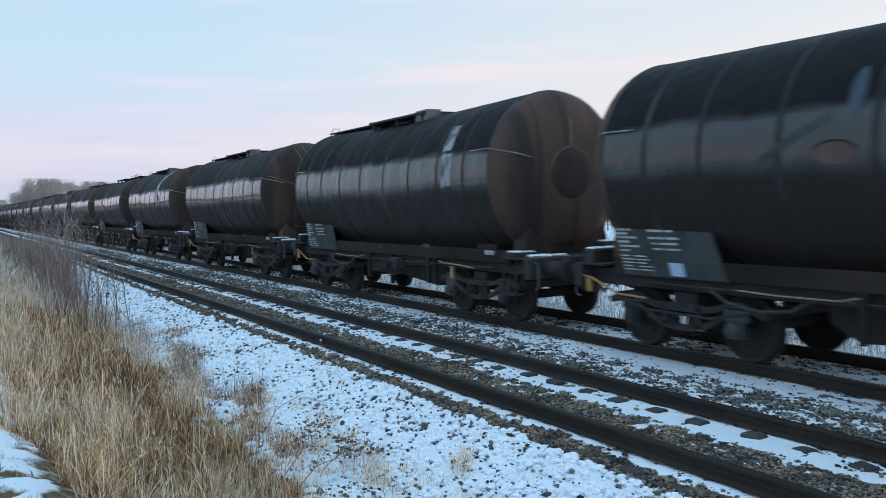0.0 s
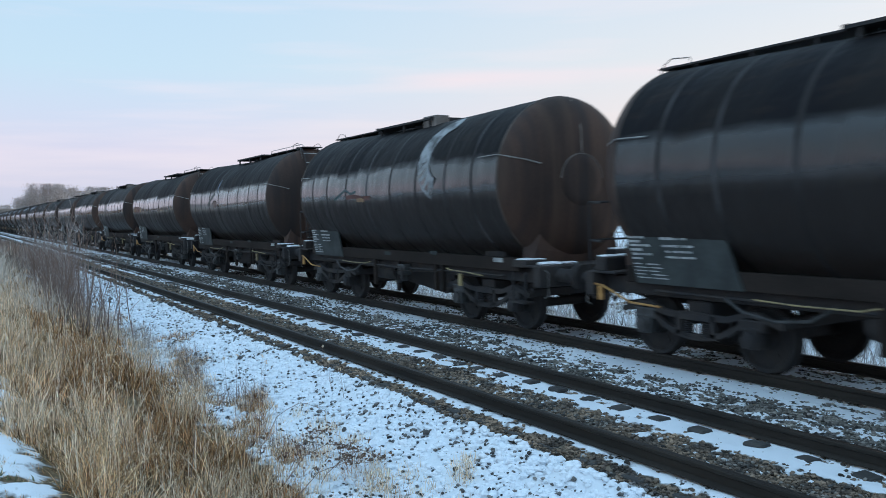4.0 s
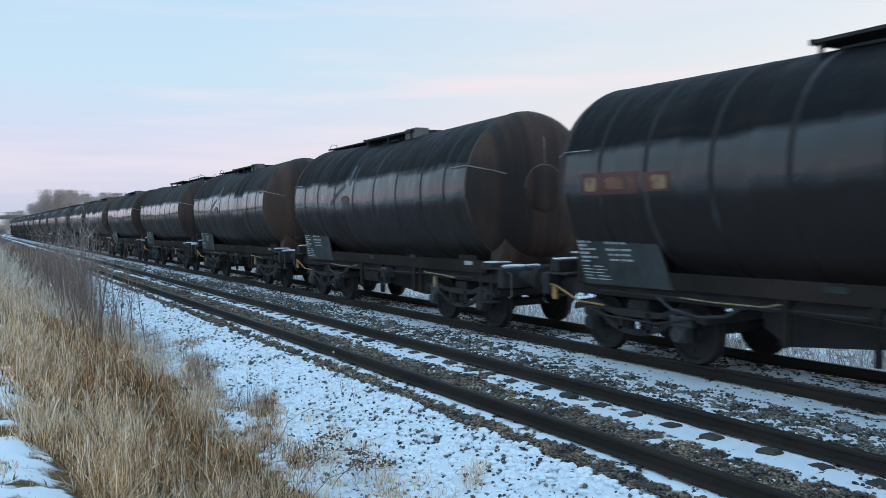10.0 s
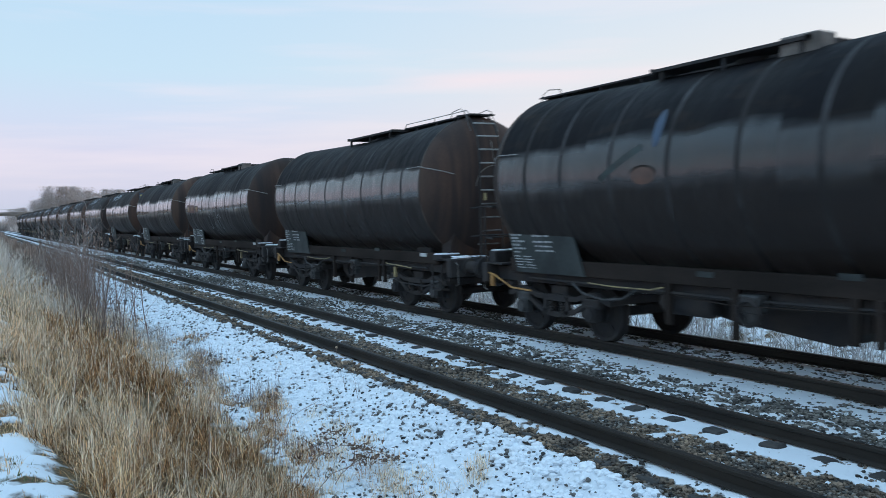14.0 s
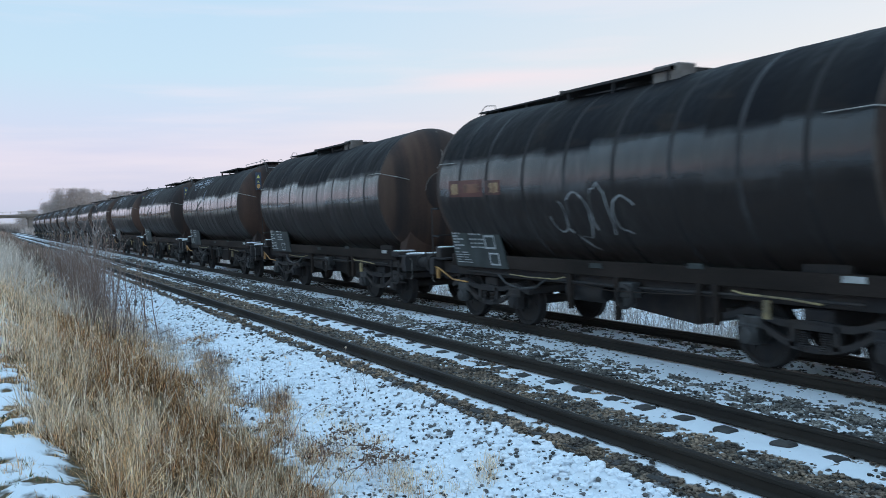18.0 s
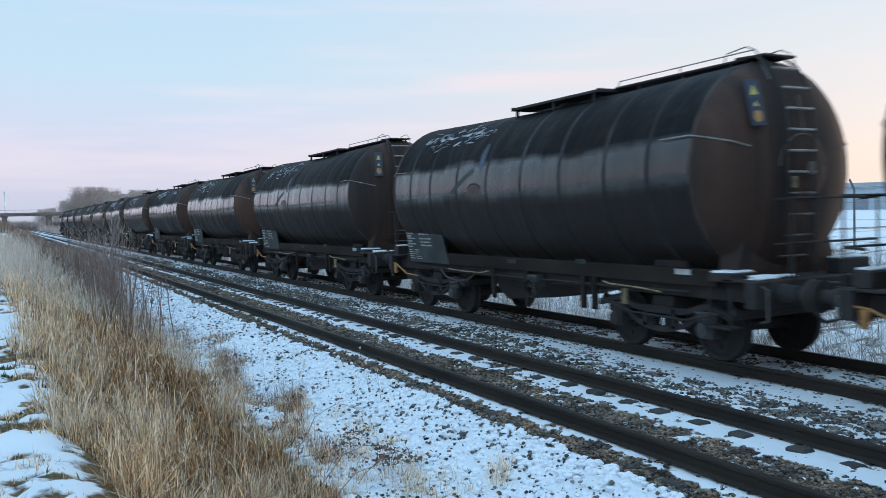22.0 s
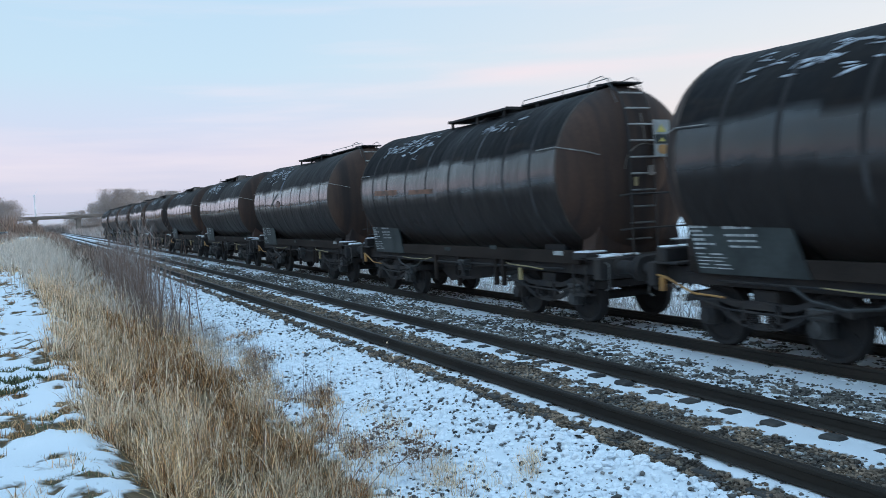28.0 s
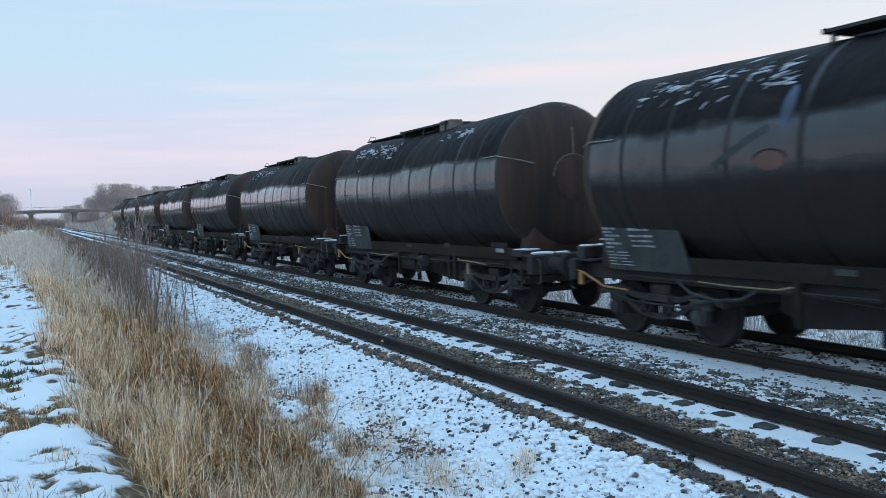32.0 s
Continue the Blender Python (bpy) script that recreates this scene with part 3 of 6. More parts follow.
ICO = np.array([(0, 0, 1), (0.894, 0, 0.447), (0.276, 0.851, 0.447), (-0.724, 0.526, 0.447), (-0.724, -0.526, 0.447), (0.276, -0.851, 0.447),
                (0.724, 0.526, -0.447), (-0.276, 0.851, -0.447), (-0.894, 0, -0.447), (-0.276, -0.851, -0.447), (0.724, -0.526, -0.447), (0, 0, -1)])
ICO_F = np.array([(0, 1, 2), (0, 2, 3), (0, 3, 4), (0, 4, 5), (0, 5, 1), (1, 6, 2), (2, 7, 3), (3, 8, 4), (4, 9, 5), (5, 10, 1),
                  (6, 7, 2), (7, 8, 3), (8, 9, 4), (9, 10, 5), (10, 6, 1), (11, 7, 6), (11, 8, 7), (11, 9, 8), (11, 10, 9), (11, 6, 10)])


def stones(name, x, y, size, mat, sink, label, seed):
    rs = np.random.RandomState(seed)
    n = len(x)
    shape = ICO[None] * rs.uniform(0.62, 1.15, (n, 12, 1))
    sc = size[:, None, None] * np.stack([rs.uniform(0.75, 1.25, n), rs.uniform(0.75, 1.25, n), rs.uniform(0.5, 0.85, n)], 1)[:, None, :]
    shape = shape * sc
    a = rs.uniform(0, 6.283, n)
    c, s = np.cos(a)[:, None], np.sin(a)[:, None]
    V = np.stack([shape[..., 0] * c - shape[..., 1] * s, shape[..., 0] * s + shape[..., 1] * c, shape[..., 2]], 2)
    V += np.stack([x, y, height(x, y) + size * (sink + rs.uniform(-0.3, 0.3, n))], 1)[:, None, :]
    F = ICO_F[None] + (np.arange(n) * 12)[:, None, None]
    me = np_mesh(name, V.reshape(-1, 3), F.reshape(-1, 3), mat)
    return tagged(new(name, me), label, "snow" if mat == M["snow"] else "ballast", kind="stuff")


def build_stones():
    rs = np.random.RandomState(4)

    def scatter(x0, x1, dens, limit, above=False, lo=0.012, hi=0.032):
        out = []
        for y0, y1, k, g in ((-9, 3.0, 0.3, 1.3), (3.0, 10, 1.0, 1.0), (10, 18, 0.55, 1.2), (18, 34, 0.2, 1.6), (34, 60, 0.06, 2.2)):
            n = int((x1 - x0) * (y1 - y0) * dens * k)
            x, y = rs.uniform(x0, x1, n), rs.uniform(y0, y1, n)
            c = snow_cover(x, y)
            keep = c < limit + rs.uniform(-0.16, 0.16, n)
            out.append(np.stack([x[keep], y[keep], rs.uniform(lo, hi, keep.sum()) * g]))
        return np.concatenate(out, 1)

    a = scatter(4.97, 6.90, 1800, 0.45, lo=0.010, hi=0.027)
    stones("brown_ballast", a[0], a[1], a[2], M["stone"], 0.35, "loose brown ballast stones around the near rails", 5)
    b = scatter(7.05, 9.0, 1100, 0.58, lo=0.012, hi=0.030)
    b = np.concatenate([b, scatter(9.1, 11.3, 620, 0.50, lo=0.012, hi=0.028)], 1)
    stones("grey_ballast", b[0], b[1], b[2], M["stonegrey"], 0.35, "grey ballast stones half covered by snow", 6)
    n = 46000
    x, y = rs.uniform(5.25, 11.2, n), 3 + 32 * rs.uniform(0, 1, n) ** 1.5
    k = rs.uniform(0, 1, n) < np.clip((fbm(x * 1.7, y * 1.1, 29, 2) - 0.34) * 3.0, 0.16, 1) * np.interp(x, (6.35, 6.5, 6.9, 7.0, 8.3, 8.45, 8.9, 9.05), (1, 0.45, 0.35, 1, 1, 0.75, 0.75, 1))
    x, y = x[k], y[k]
    stones("loose_stone", x, y, rs.uniform(0.009, 0.027, len(x)) * (1 + 0.02 * y), M["stonegrey"], 0.5, "single stones lying on the snow between the rails", 9)
    n = 12000
    x, y = rs.uniform(5.5, 11.0, n), 3 + 32 * rs.uniform(0, 1, n) ** 1.5
    k = (rs.uniform(0, 1, n) < np.clip((fbm(x * 2.0, y * 1.4, 35, 2) - 0.36) * 3.0, 0.03, 1) * np.interp(x, (6.2, 6.9, 7.0), (0.22, 0.5, 1.0)))
    x, y = x[k], y[k]
    stones("snow_fleck", x, y, (0.010 + 0.020 * rs.uniform(0, 1, len(x)) ** 1.5) * (1 + 0.02 * y), M["snow"], 0.2, "flecks of snow caught between the ballast stones", 19)
    n = 18500
    x, y = rs.uniform(3.0, 5.0, n), np.where(rs.uniform(0, 1, n) < 0.1, rs.uniform(-8, 4, n), 4.0 + 44 * rs.uniform(0, 1, n) ** 1.7)
    stones("snow_crumb", x, y, (0.024 + 0.036 * rs.uniform(0, 1, n) ** 1.6) * (1 + 0.018 * y), M["snow"], 0.34, "lumps of crumbly snow over the stones of the ballast shoulder", 17)
    n = 27000
    x, y = rs.uniform(3.0, 5.07, n), np.where(rs.uniform(0, 1, n) < 0.1, rs.uniform(-8, 3.5, n), 3.5 + 44 * rs.uniform(0, 1, n) ** 1.6)
    d = fbm(x * 2.2, y * 1.6, 91, 2)
    k = rs.uniform(0, 1, n) < np.clip((d - 0.30) * 3.2, 0.15, 1)
    x, y = x[k], y[k]
    n = len(x)
    stones("shoulder_stone", x, y, (0.010 + 0.018 * rs.uniform(0, 1, n) ** 1.8) * (1 + 0.012 * y) * np.where(rs.uniform(0, 1, n) > 0.97, 1.7, 1), M["stonedark"], 1.25, "dark stones poking out of the snowy ballast shoulder", 7)


build_stones()


# ---- track ----
def rail_mesh(mat):
    prof = [(-0.036, -0.012), (-0.030, 0.0), (0.030, 0.0), (0.036, -0.012), (0.034, -0.040), (0.010, -0.052), (0.009, -0.128), (0.070, -0.146), (0.070, -0.159),
            (-0.070, -0.159), (-0.070, -0.146), (-0.009, -0.128), (-0.010, -0.052), (-0.034, -0.040)]
    bm = bmesh.new()
    ys = [-60, 0, 30, 90, 400, 1200]
    rings = [[bm.verts.new((x, y, z)) for x, z in prof] for y in ys]
    n = len(prof)
    for a, b in zip(rings, rings[1:]):
        for j in range(n):
            f = bm.faces.new((a[j], b[j], b[(j + 1) % n], a[(j + 1) % n]))
            f.material_index = 1 if j == 1 else 0
    bm.faces.new(rings[0])
    bm.faces.new(rings[-1][::-1])
    bmesh.ops.recalc_face_normals(bm, faces=bm.faces)
    return bm


def build_track():
    for nm, centre, rails, word in (("track_near", NEAR_C, RAILS[:2], "unused"), ("track_far", FAR_C, RAILS[2:], "busy")):
        tr = empty(nm, f"{word} railway track with rusty brown rails on dark sleepers in snow", "railway track", kind="structure")
        at(tr, centre, 0, 0)
        for x in rails:
            r = part("rail", rail_mesh(None), M["rail"], tr, "rusty brown steel rail")
            r.data.materials.append(M["railtop"])
            at(r, x - centre, 0, 0)
        sl = boxes((-1.10, 1.10, -0.125, 0.125, -0.40, -0.214), bevel=0.012)
        me = bpy.data.meshes.new("sleeper")
        sl.to_mesh(me)
        sl.free()
        cms = []
        for x0, x1, lift in ((-0.15, 0.15, -0.208), (-0.31, -0.12, -0.160)):
            ch = bmesh.new()
            box(ch, x0, x1, -0.11, 0.11, -0.23, lift, bevel=0.022)
            cm = bpy.data.meshes.new("rail_chair")
            ch.to_mesh(cm)
            ch.free()
            cms.append(cm)
        near_n = 110
        y = 4.798 - 24 * SLEEPER
        for i in range(near_n):
            s = part("sleeper", me, M["sleeper"], tr)
            at(s, 0, y + i * SLEEPER, 0)
            for k, x in enumerate(rails):
                c = part("rail_chair", cms[1 if k and nm == "track_near" else 0], M["sleeper"], s)
                q = i * 7919 + k * 104729
                at(c, x - centre + (q % 13 - 6) * 0.004, (q % 17 - 8) * 0.003, 0.008 - (q % 11) * 0.0012, (q % 7 - 3) * 1.3, (q % 5 - 2) * 1.5, (q % 19 - 9) * 1.2)
        far = bmesh.new()
        for i in range(near_n, 420):
            box(far, -1.3, 1.3, y + i * SLEEPER - 0.125, y + i * SLEEPER + 0.125, -0.36, -0.2)
        fo = part("distant_sleepers", far, M["sleeper"], tr)
        fo["kind"] = "stuff"


build_track()


# ---- tank wagons ----
R_TANK, Z_TANK, HALF = 1.51, 2.78, 4.805
DISH = 0.60
TALL = 1.033      # the barrel is a little deeper than it is wide; its crown stays at 4.29
CROWN = Z_TANK + R_TANK


def sag(y):
    """The barrel is cranked: it drops a little from both ends towards its middle."""
    return -0.085 * max(0.0, 1 - abs(y) / HALF)


def deepen(bm):
    for v in bm.verts:
        v.co.z = CROWN - (CROWN - v.co.z) * TALL + sag(v.co.y)
    return bm


PIVOT, AXLE, WHEEL_R = 3.70, 0.95, 0.46


def on_tank(y, deg, off=0.0):
    """A point on the barrel's shell: deg from the top, positive to +x."""
    a = radians(deg)
    return Vector(((R_TANK + off) * math.sin(a), y, CROWN - (R_TANK - (R_TANK + off) * math.cos(a)) * TALL + sag(y)))


def shell_patch(y0, y1, d0, d1, off=0.006, ny=6, nd=6, jag=0.0, seed=0):
    """A thin curved piece that hugs the barrel."""
    rs = random.Random(seed)
    bm = bmesh.new()
    g = []
    for i in range(ny + 1):
        row = []
        for j in range(nd + 1):
            edge = i in (0, ny) or j in (0, nd)
            dy = rs.uniform(-jag, jag) * (y1 - y0) if edge else 0
            dd = rs.uniform(-jag, jag) * (d1 - d0) if edge else 0
            row.append(bm.verts.new(on_tank(y0 + (y1 - y0) * i / ny + dy, d0 + (d1 - d0) * j / nd + dd, off)))
        g.append(row)
    for i in range(ny):
        for j in range(nd):
            bm.faces.new((g[i][j], g[i + 1][j], g[i + 1][j + 1], g[i][j + 1]))
    r = bmesh.ops.extrude_face_region(bm, geom=list(bm.faces))
    c = Vector((0, 0, Z_TANK))
    for v in r["geom"]:
        if isinstance(v, bmesh.types.BMVert):
            d = v.co - c
            d.y = 0
            v.co -= d.normalized() * (off + 0.004)
    bmesh.ops.recalc_face_normals(bm, faces=bm.faces)
    return bm


def wheel_bm():
    """Wheelset about its own axis, along x."""
    bm = bmesh.new()
    for s in (-1, 1):
        x = s * 0.7535
        prof = [(x - s * 0.07, 0.0), (x - s * 0.07, 0.12), (x - s * 0.02, 0.16), (x - s * 0.01, 0.37), (x - s * 0.055, 0.40), (x - s * 0.085, 0.44), (x - s * 0.082, 0.485), (x - s * 0.055, 0.488),
                (x - s * 0.04, WHEEL_R + 0.003), (x + s * 0.06, WHEEL_R - 0.004), (x + s * 0.065, 0.40), (x + s * 0.02, 0.37), (x + s * 0.015, 0.16), (x + s * 0.08, 0.12), (x + s * 0.08, 0.0)]
        lathe(bm, prof, "x", 28, close=False)
        for k in range(3):
            a = 2 * math.pi * k / 3
            c, d = math.cos(a), math.sin(a)
            tube(bm, [(x + s * 0.015, c * 0.27, d * 0.27), (x + s * 0.035, c * 0.27, d * 0.27)], 0.035, 6)
    lathe(bm, [(-0.70, 0.0), (-0.70, 0.085), (0.70, 0.085), (0.70, 0.0)], "x", 14, close=False)
    return bm


def bogie(wagon, y):
    """A two-axle bogie with outside frames and coil springs."""
    bm = boxes((-1.0, 1.0, -0.22, 0.22, 0.62, 0.88), bevel=0.02)
    b = part("bogie", bm, M["frame"], wagon, "grimy two-axle bogie with outside frames")
    at(b, 0, y, 0)
    for e in (-1.39, 1.39):
        part("end_beam", boxes((-1.0, 1.0, e - 0.05, e + 0.05, 0.64, 0.78), bevel=0.01), M["frame"], b)
    for s in (-1, 1):
        # side frame: a top bar that arches over each axle and a bottom bar that sags between them
        bm = bmesh.new()
        def web(top, low, x0=s * 0.99, x1=s * 1.08):
            pts = top + low[::-1]
            fa = [bm.verts.new((x0, py, pz)) for py, pz in pts]
            fb = [bm.verts.new((x1, py, pz)) for py, pz in pts]
            m = len(top)
            for k in range(m - 1):
                i, j = k, 2 * m - 1 - k
                bm.faces.new((fa[i], fa[i + 1], fa[j - 1], fa[j]))
                bm.faces.new((fb[j], fb[j - 1], fb[i + 1], fb[i]))
            for i in range(2 * m):
                j = (i + 1) % (2 * m)
                bm.faces.new((fa[i], fb[i], fb[j], fa[j]))
        ys = [-1.42 + 2.84 * k / 24 for k in range(25)]
        arch = [0.70 + 0.13 * math.exp(-((abs(y) - AXLE) / 0.30) ** 2) + 0.04 * math.exp(-(y / 0.35) ** 2) for y in ys]
        web([(y, z) for y, z in zip(ys, arch)], [(y, z - 0.085) for y, z in zip(ys, arch)])
        yl = [-0.80 + 1.6 * k / 14 for k in range(15)]
        bow = [0.34 + 0.26 * abs(y / 0.8) ** 2.2 for y in yl]
        web([(y, z + 0.085) for y, z in zip(yl, bow)], [(y, z) for y, z in zip(yl, bow)])
        for q in (-0.30, 0.30):
            box(bm, min(s * 0.99, s * 1.08), max(s * 0.99, s * 1.08), q - 0.045, q + 0.045, 0.40, 0.70)
        box(bm, min(s * 0.97, s * 1.10), max(s * 0.97, s * 1.10), -0.30, 0.30, 0.62, 0.70)
        bmesh.ops.recalc_face_normals(bm, faces=bm.faces)
        part("side_frame", bm, M["frame"], b)
        for d in (-0.15, 0.15):
            sp = bmesh.new()
            lathe(sp, [(0.39 + 0.028 * k + o, 0.075 - 0.020 * (o > 0.013)) for k in range(8) for o in (0.0, 0.014)], "z", 10, (s * 1.03, d, 0))
            part("coil_spring", sp, M["frame"], b)
    wheels = []
    for a in (-AXLE, AXLE):
        w = part("wheelset", WHEEL_ME, M["wheel"], b)
        at(w, 0, a, WHEEL_R)
        wheels.append(w)
        for s in (-1, 1):
            ab = boxes((s * 1.03 - 0.09, s * 1.03 + 0.09, -0.13, 0.13, 0.34, 0.62), (s * 1.03 - 0.07, s * 1.03 + 0.07, -0.20, 0.20, 0.56, 0.72), bevel=0.02)
            lathe(ab, [(s * 1.13, 0.0), (s * 1.13, 0.12), (s * 1.17, 0.11), (s * 1.185, 0.0)], "x", 14, (0, 0, 0.46), close=False)
            at(part("axle_box", ab, M["hub" if a < 0 else "frame"], b), 0, a, 0)
    for s in (-1, 1):
        for q in (-0.37, 0.37):
            part("brake_block", boxes((s * 0.7535 - 0.05, s * 0.7535 + 0.05, q - 0.03, q + 0.03, 0.34, 0.66), bevel=0.01), M["frame"], b)
    part("brake_rod", bar([(-1.16, -1.3, 0.72), (-1.17, -0.6, 0.58), (-1.17, 0.5, 0.60), (-1.15, 1.3, 0.74)], 0.018), M["frame"], b)
    return wheels


def plate_point(s, u, v, off):
    """A point on the data plate: u along it from its outer end, v down it."""
    return Vector((s * (1.18 - 0.01 * v) + s * off, s * (-4.92 + 1.91 * u) + s * 0.23 * v, 1.80 - 0.71 * v))


def plate_frame(wagon, s, u0, u1, v0, v1, t=0.012):
    """A white outlined square painted on the data plate."""
    bm = bmesh.new()
    tv = t * 2.7
    for a, b, c, d in ((u0, u1, v0, v0 + tv), (u0, u1, v1 - tv, v1), (u0, u0 + t, v0 + tv, v1 - tv), (u1 - t, u1, v0 + tv, v1 - tv)):
        p = [plate_point(s, *w, 0.017) for w in ((a, c), (b, c), (b, d), (a, d))]
        bm.faces.new([bm.verts.new(x) for x in (p if s < 0 else p[::-1])])
    plate = [c for c in wagon.children if c.name.startswith("data_plate") and c.data.vertices[0].co.x * s > 0][0]
    part("painted_square", bm, M["mark"], plate, "white outlined square")


def plate_patch(wagon, s, u0, u1, v0, v1):
    """A pale sticker on the data plate."""
    bm = bmesh.new()
    p = [plate_point(s, a, c, 0.017) for a, c in ((u0, v0), (u1, v0), (u1, v1), (u0, v1))]
    bm.faces.new([bm.verts.new(x) for x in (p if s < 0 else p[::-1])])
    plate = [c for c in wagon.children if c.name.startswith("data_plate") and c.data.vertices[0].co.x * s > 0][0]
    part("sticker", bm, M["pale_blue"], plate, "pale blue square sticker")


def data_plate(wagon, s):
    """The slanting plate over the solebar, with its faded lines of writing. s: -1 on the viewer's side."""
    y1, y0, x_top = s * -4.92, s * -3.01, s * 1.18
    def q(u, v, off):
        return plate_point(s, u, v, off)
    bm = bmesh.new()
    corners = [(0, 0), (0.90, 0), (0.97, 0.10), (1.0, 1.0), (0.0, 1.0)]
    a = [bm.verts.new(q(u, v, 0.012)) for u, v in corners]
    b = [bm.verts.new(q(u, v, -0.02)) for u, v in corners]
    bm.faces.new(a)
    bm.faces.new(b[::-1])
    for i in range(5):
        bm.faces.new((a[i], b[i], b[(i + 1) % 5], a[(i + 1) % 5]))
    bmesh.ops.recalc_face_normals(bm, faces=bm.faces)
    pl = part("data_plate", bm, M["plate"], wagon, "slanting grey plate with faded white lettering")
    rows = [(0.02, 0.20, 0.05, 0.045), (0.02, 0.16, 0.14, 0.04), (0.03, 0.26, 0.22, 0.035), (0.02, 0.15, 0.31, 0.04), (0.03, 0.26, 0.40, 0.035), (0.02, 0.13, 0.49, 0.03),
            (0.02, 0.30, 0.60, 0.028), (0.02, 0.33, 0.67, 0.022), (0.02, 0.33, 0.74, 0.022), (0.02, 0.35, 0.81, 0.022), (0.03, 0.36, 0.88, 0.022),
            (0.36, 0.62, 0.07, 0.05), (0.36, 0.66, 0.22, 0.04), (0.38, 0.66, 0.33, 0.035), (0.38, 0.66, 0.44, 0.035)]
    bm = bmesh.new()
    for u0, u1, v, h in rows:
        h *= 1.0 if v > 0.55 else 1.3 if u0 < 0.3 else 1.15
        n = max(2, int((u1 - u0) / 0.06)) if v < 0.55 else 2
        for k in range(n):
            a0 = u0 + (u1 - u0) * k / n
            a1 = a0 + (u1 - u0) / n * (0.86 if (k * 7 + int(v * 100)) % 3 else 0.6)
            c = [q(a0, v - h / 2, 0.016), q(a1, v - h / 2, 0.016), q(a1, v + h / 2, 0.016), q(a0, v + h / 2, 0.016)]
            bm.faces.new([bm.verts.new(p) for p in (c if s < 0 else c[::-1])])
    part("lettering", bm, M["mark"], pl, "faded white lettering")["kind"] = "stuff"
    for yb in (min(y0, y1) + 0.3, max(y0, y1) - 0.5):
        part("plate_bracket", boxes((min(x_top - s * 0.03, s * 0.9), max(x_top - s * 0.03, s * 0.9), yb, yb + 0.06, 1.2, 1.7)), M["frame"], pl)


def dished_end(s):
    """The rounded end of the tank; s: +1 or -1 along y."""
    prof = [(s * (HALF - 0.01), R_TANK)]
    for k in range(1, 11):
        a = math.pi / 2 * k / 10
        prof.append((s * (HALF + DISH * math.sin(a)), R_TANK * math.cos(a) ** 0.62))
    prof[-1] = (s * (HALF + DISH), 0.0)
    return deepen(lathe(bmesh.new(), prof, "y", 64, (0, 0, Z_TANK), close=False))


def end_y(x, z, off=0.0):
    """How far out the dished end reaches at a point off the axis."""
    r = min(0.995, math.hypot(x, CROWN - (CROWN - z) / TALL - Z_TANK) / R_TANK)
    c = r ** (1 / 0.62)
    return HALF + DISH * math.sqrt(max(0.0, 1 - c * c)) + off


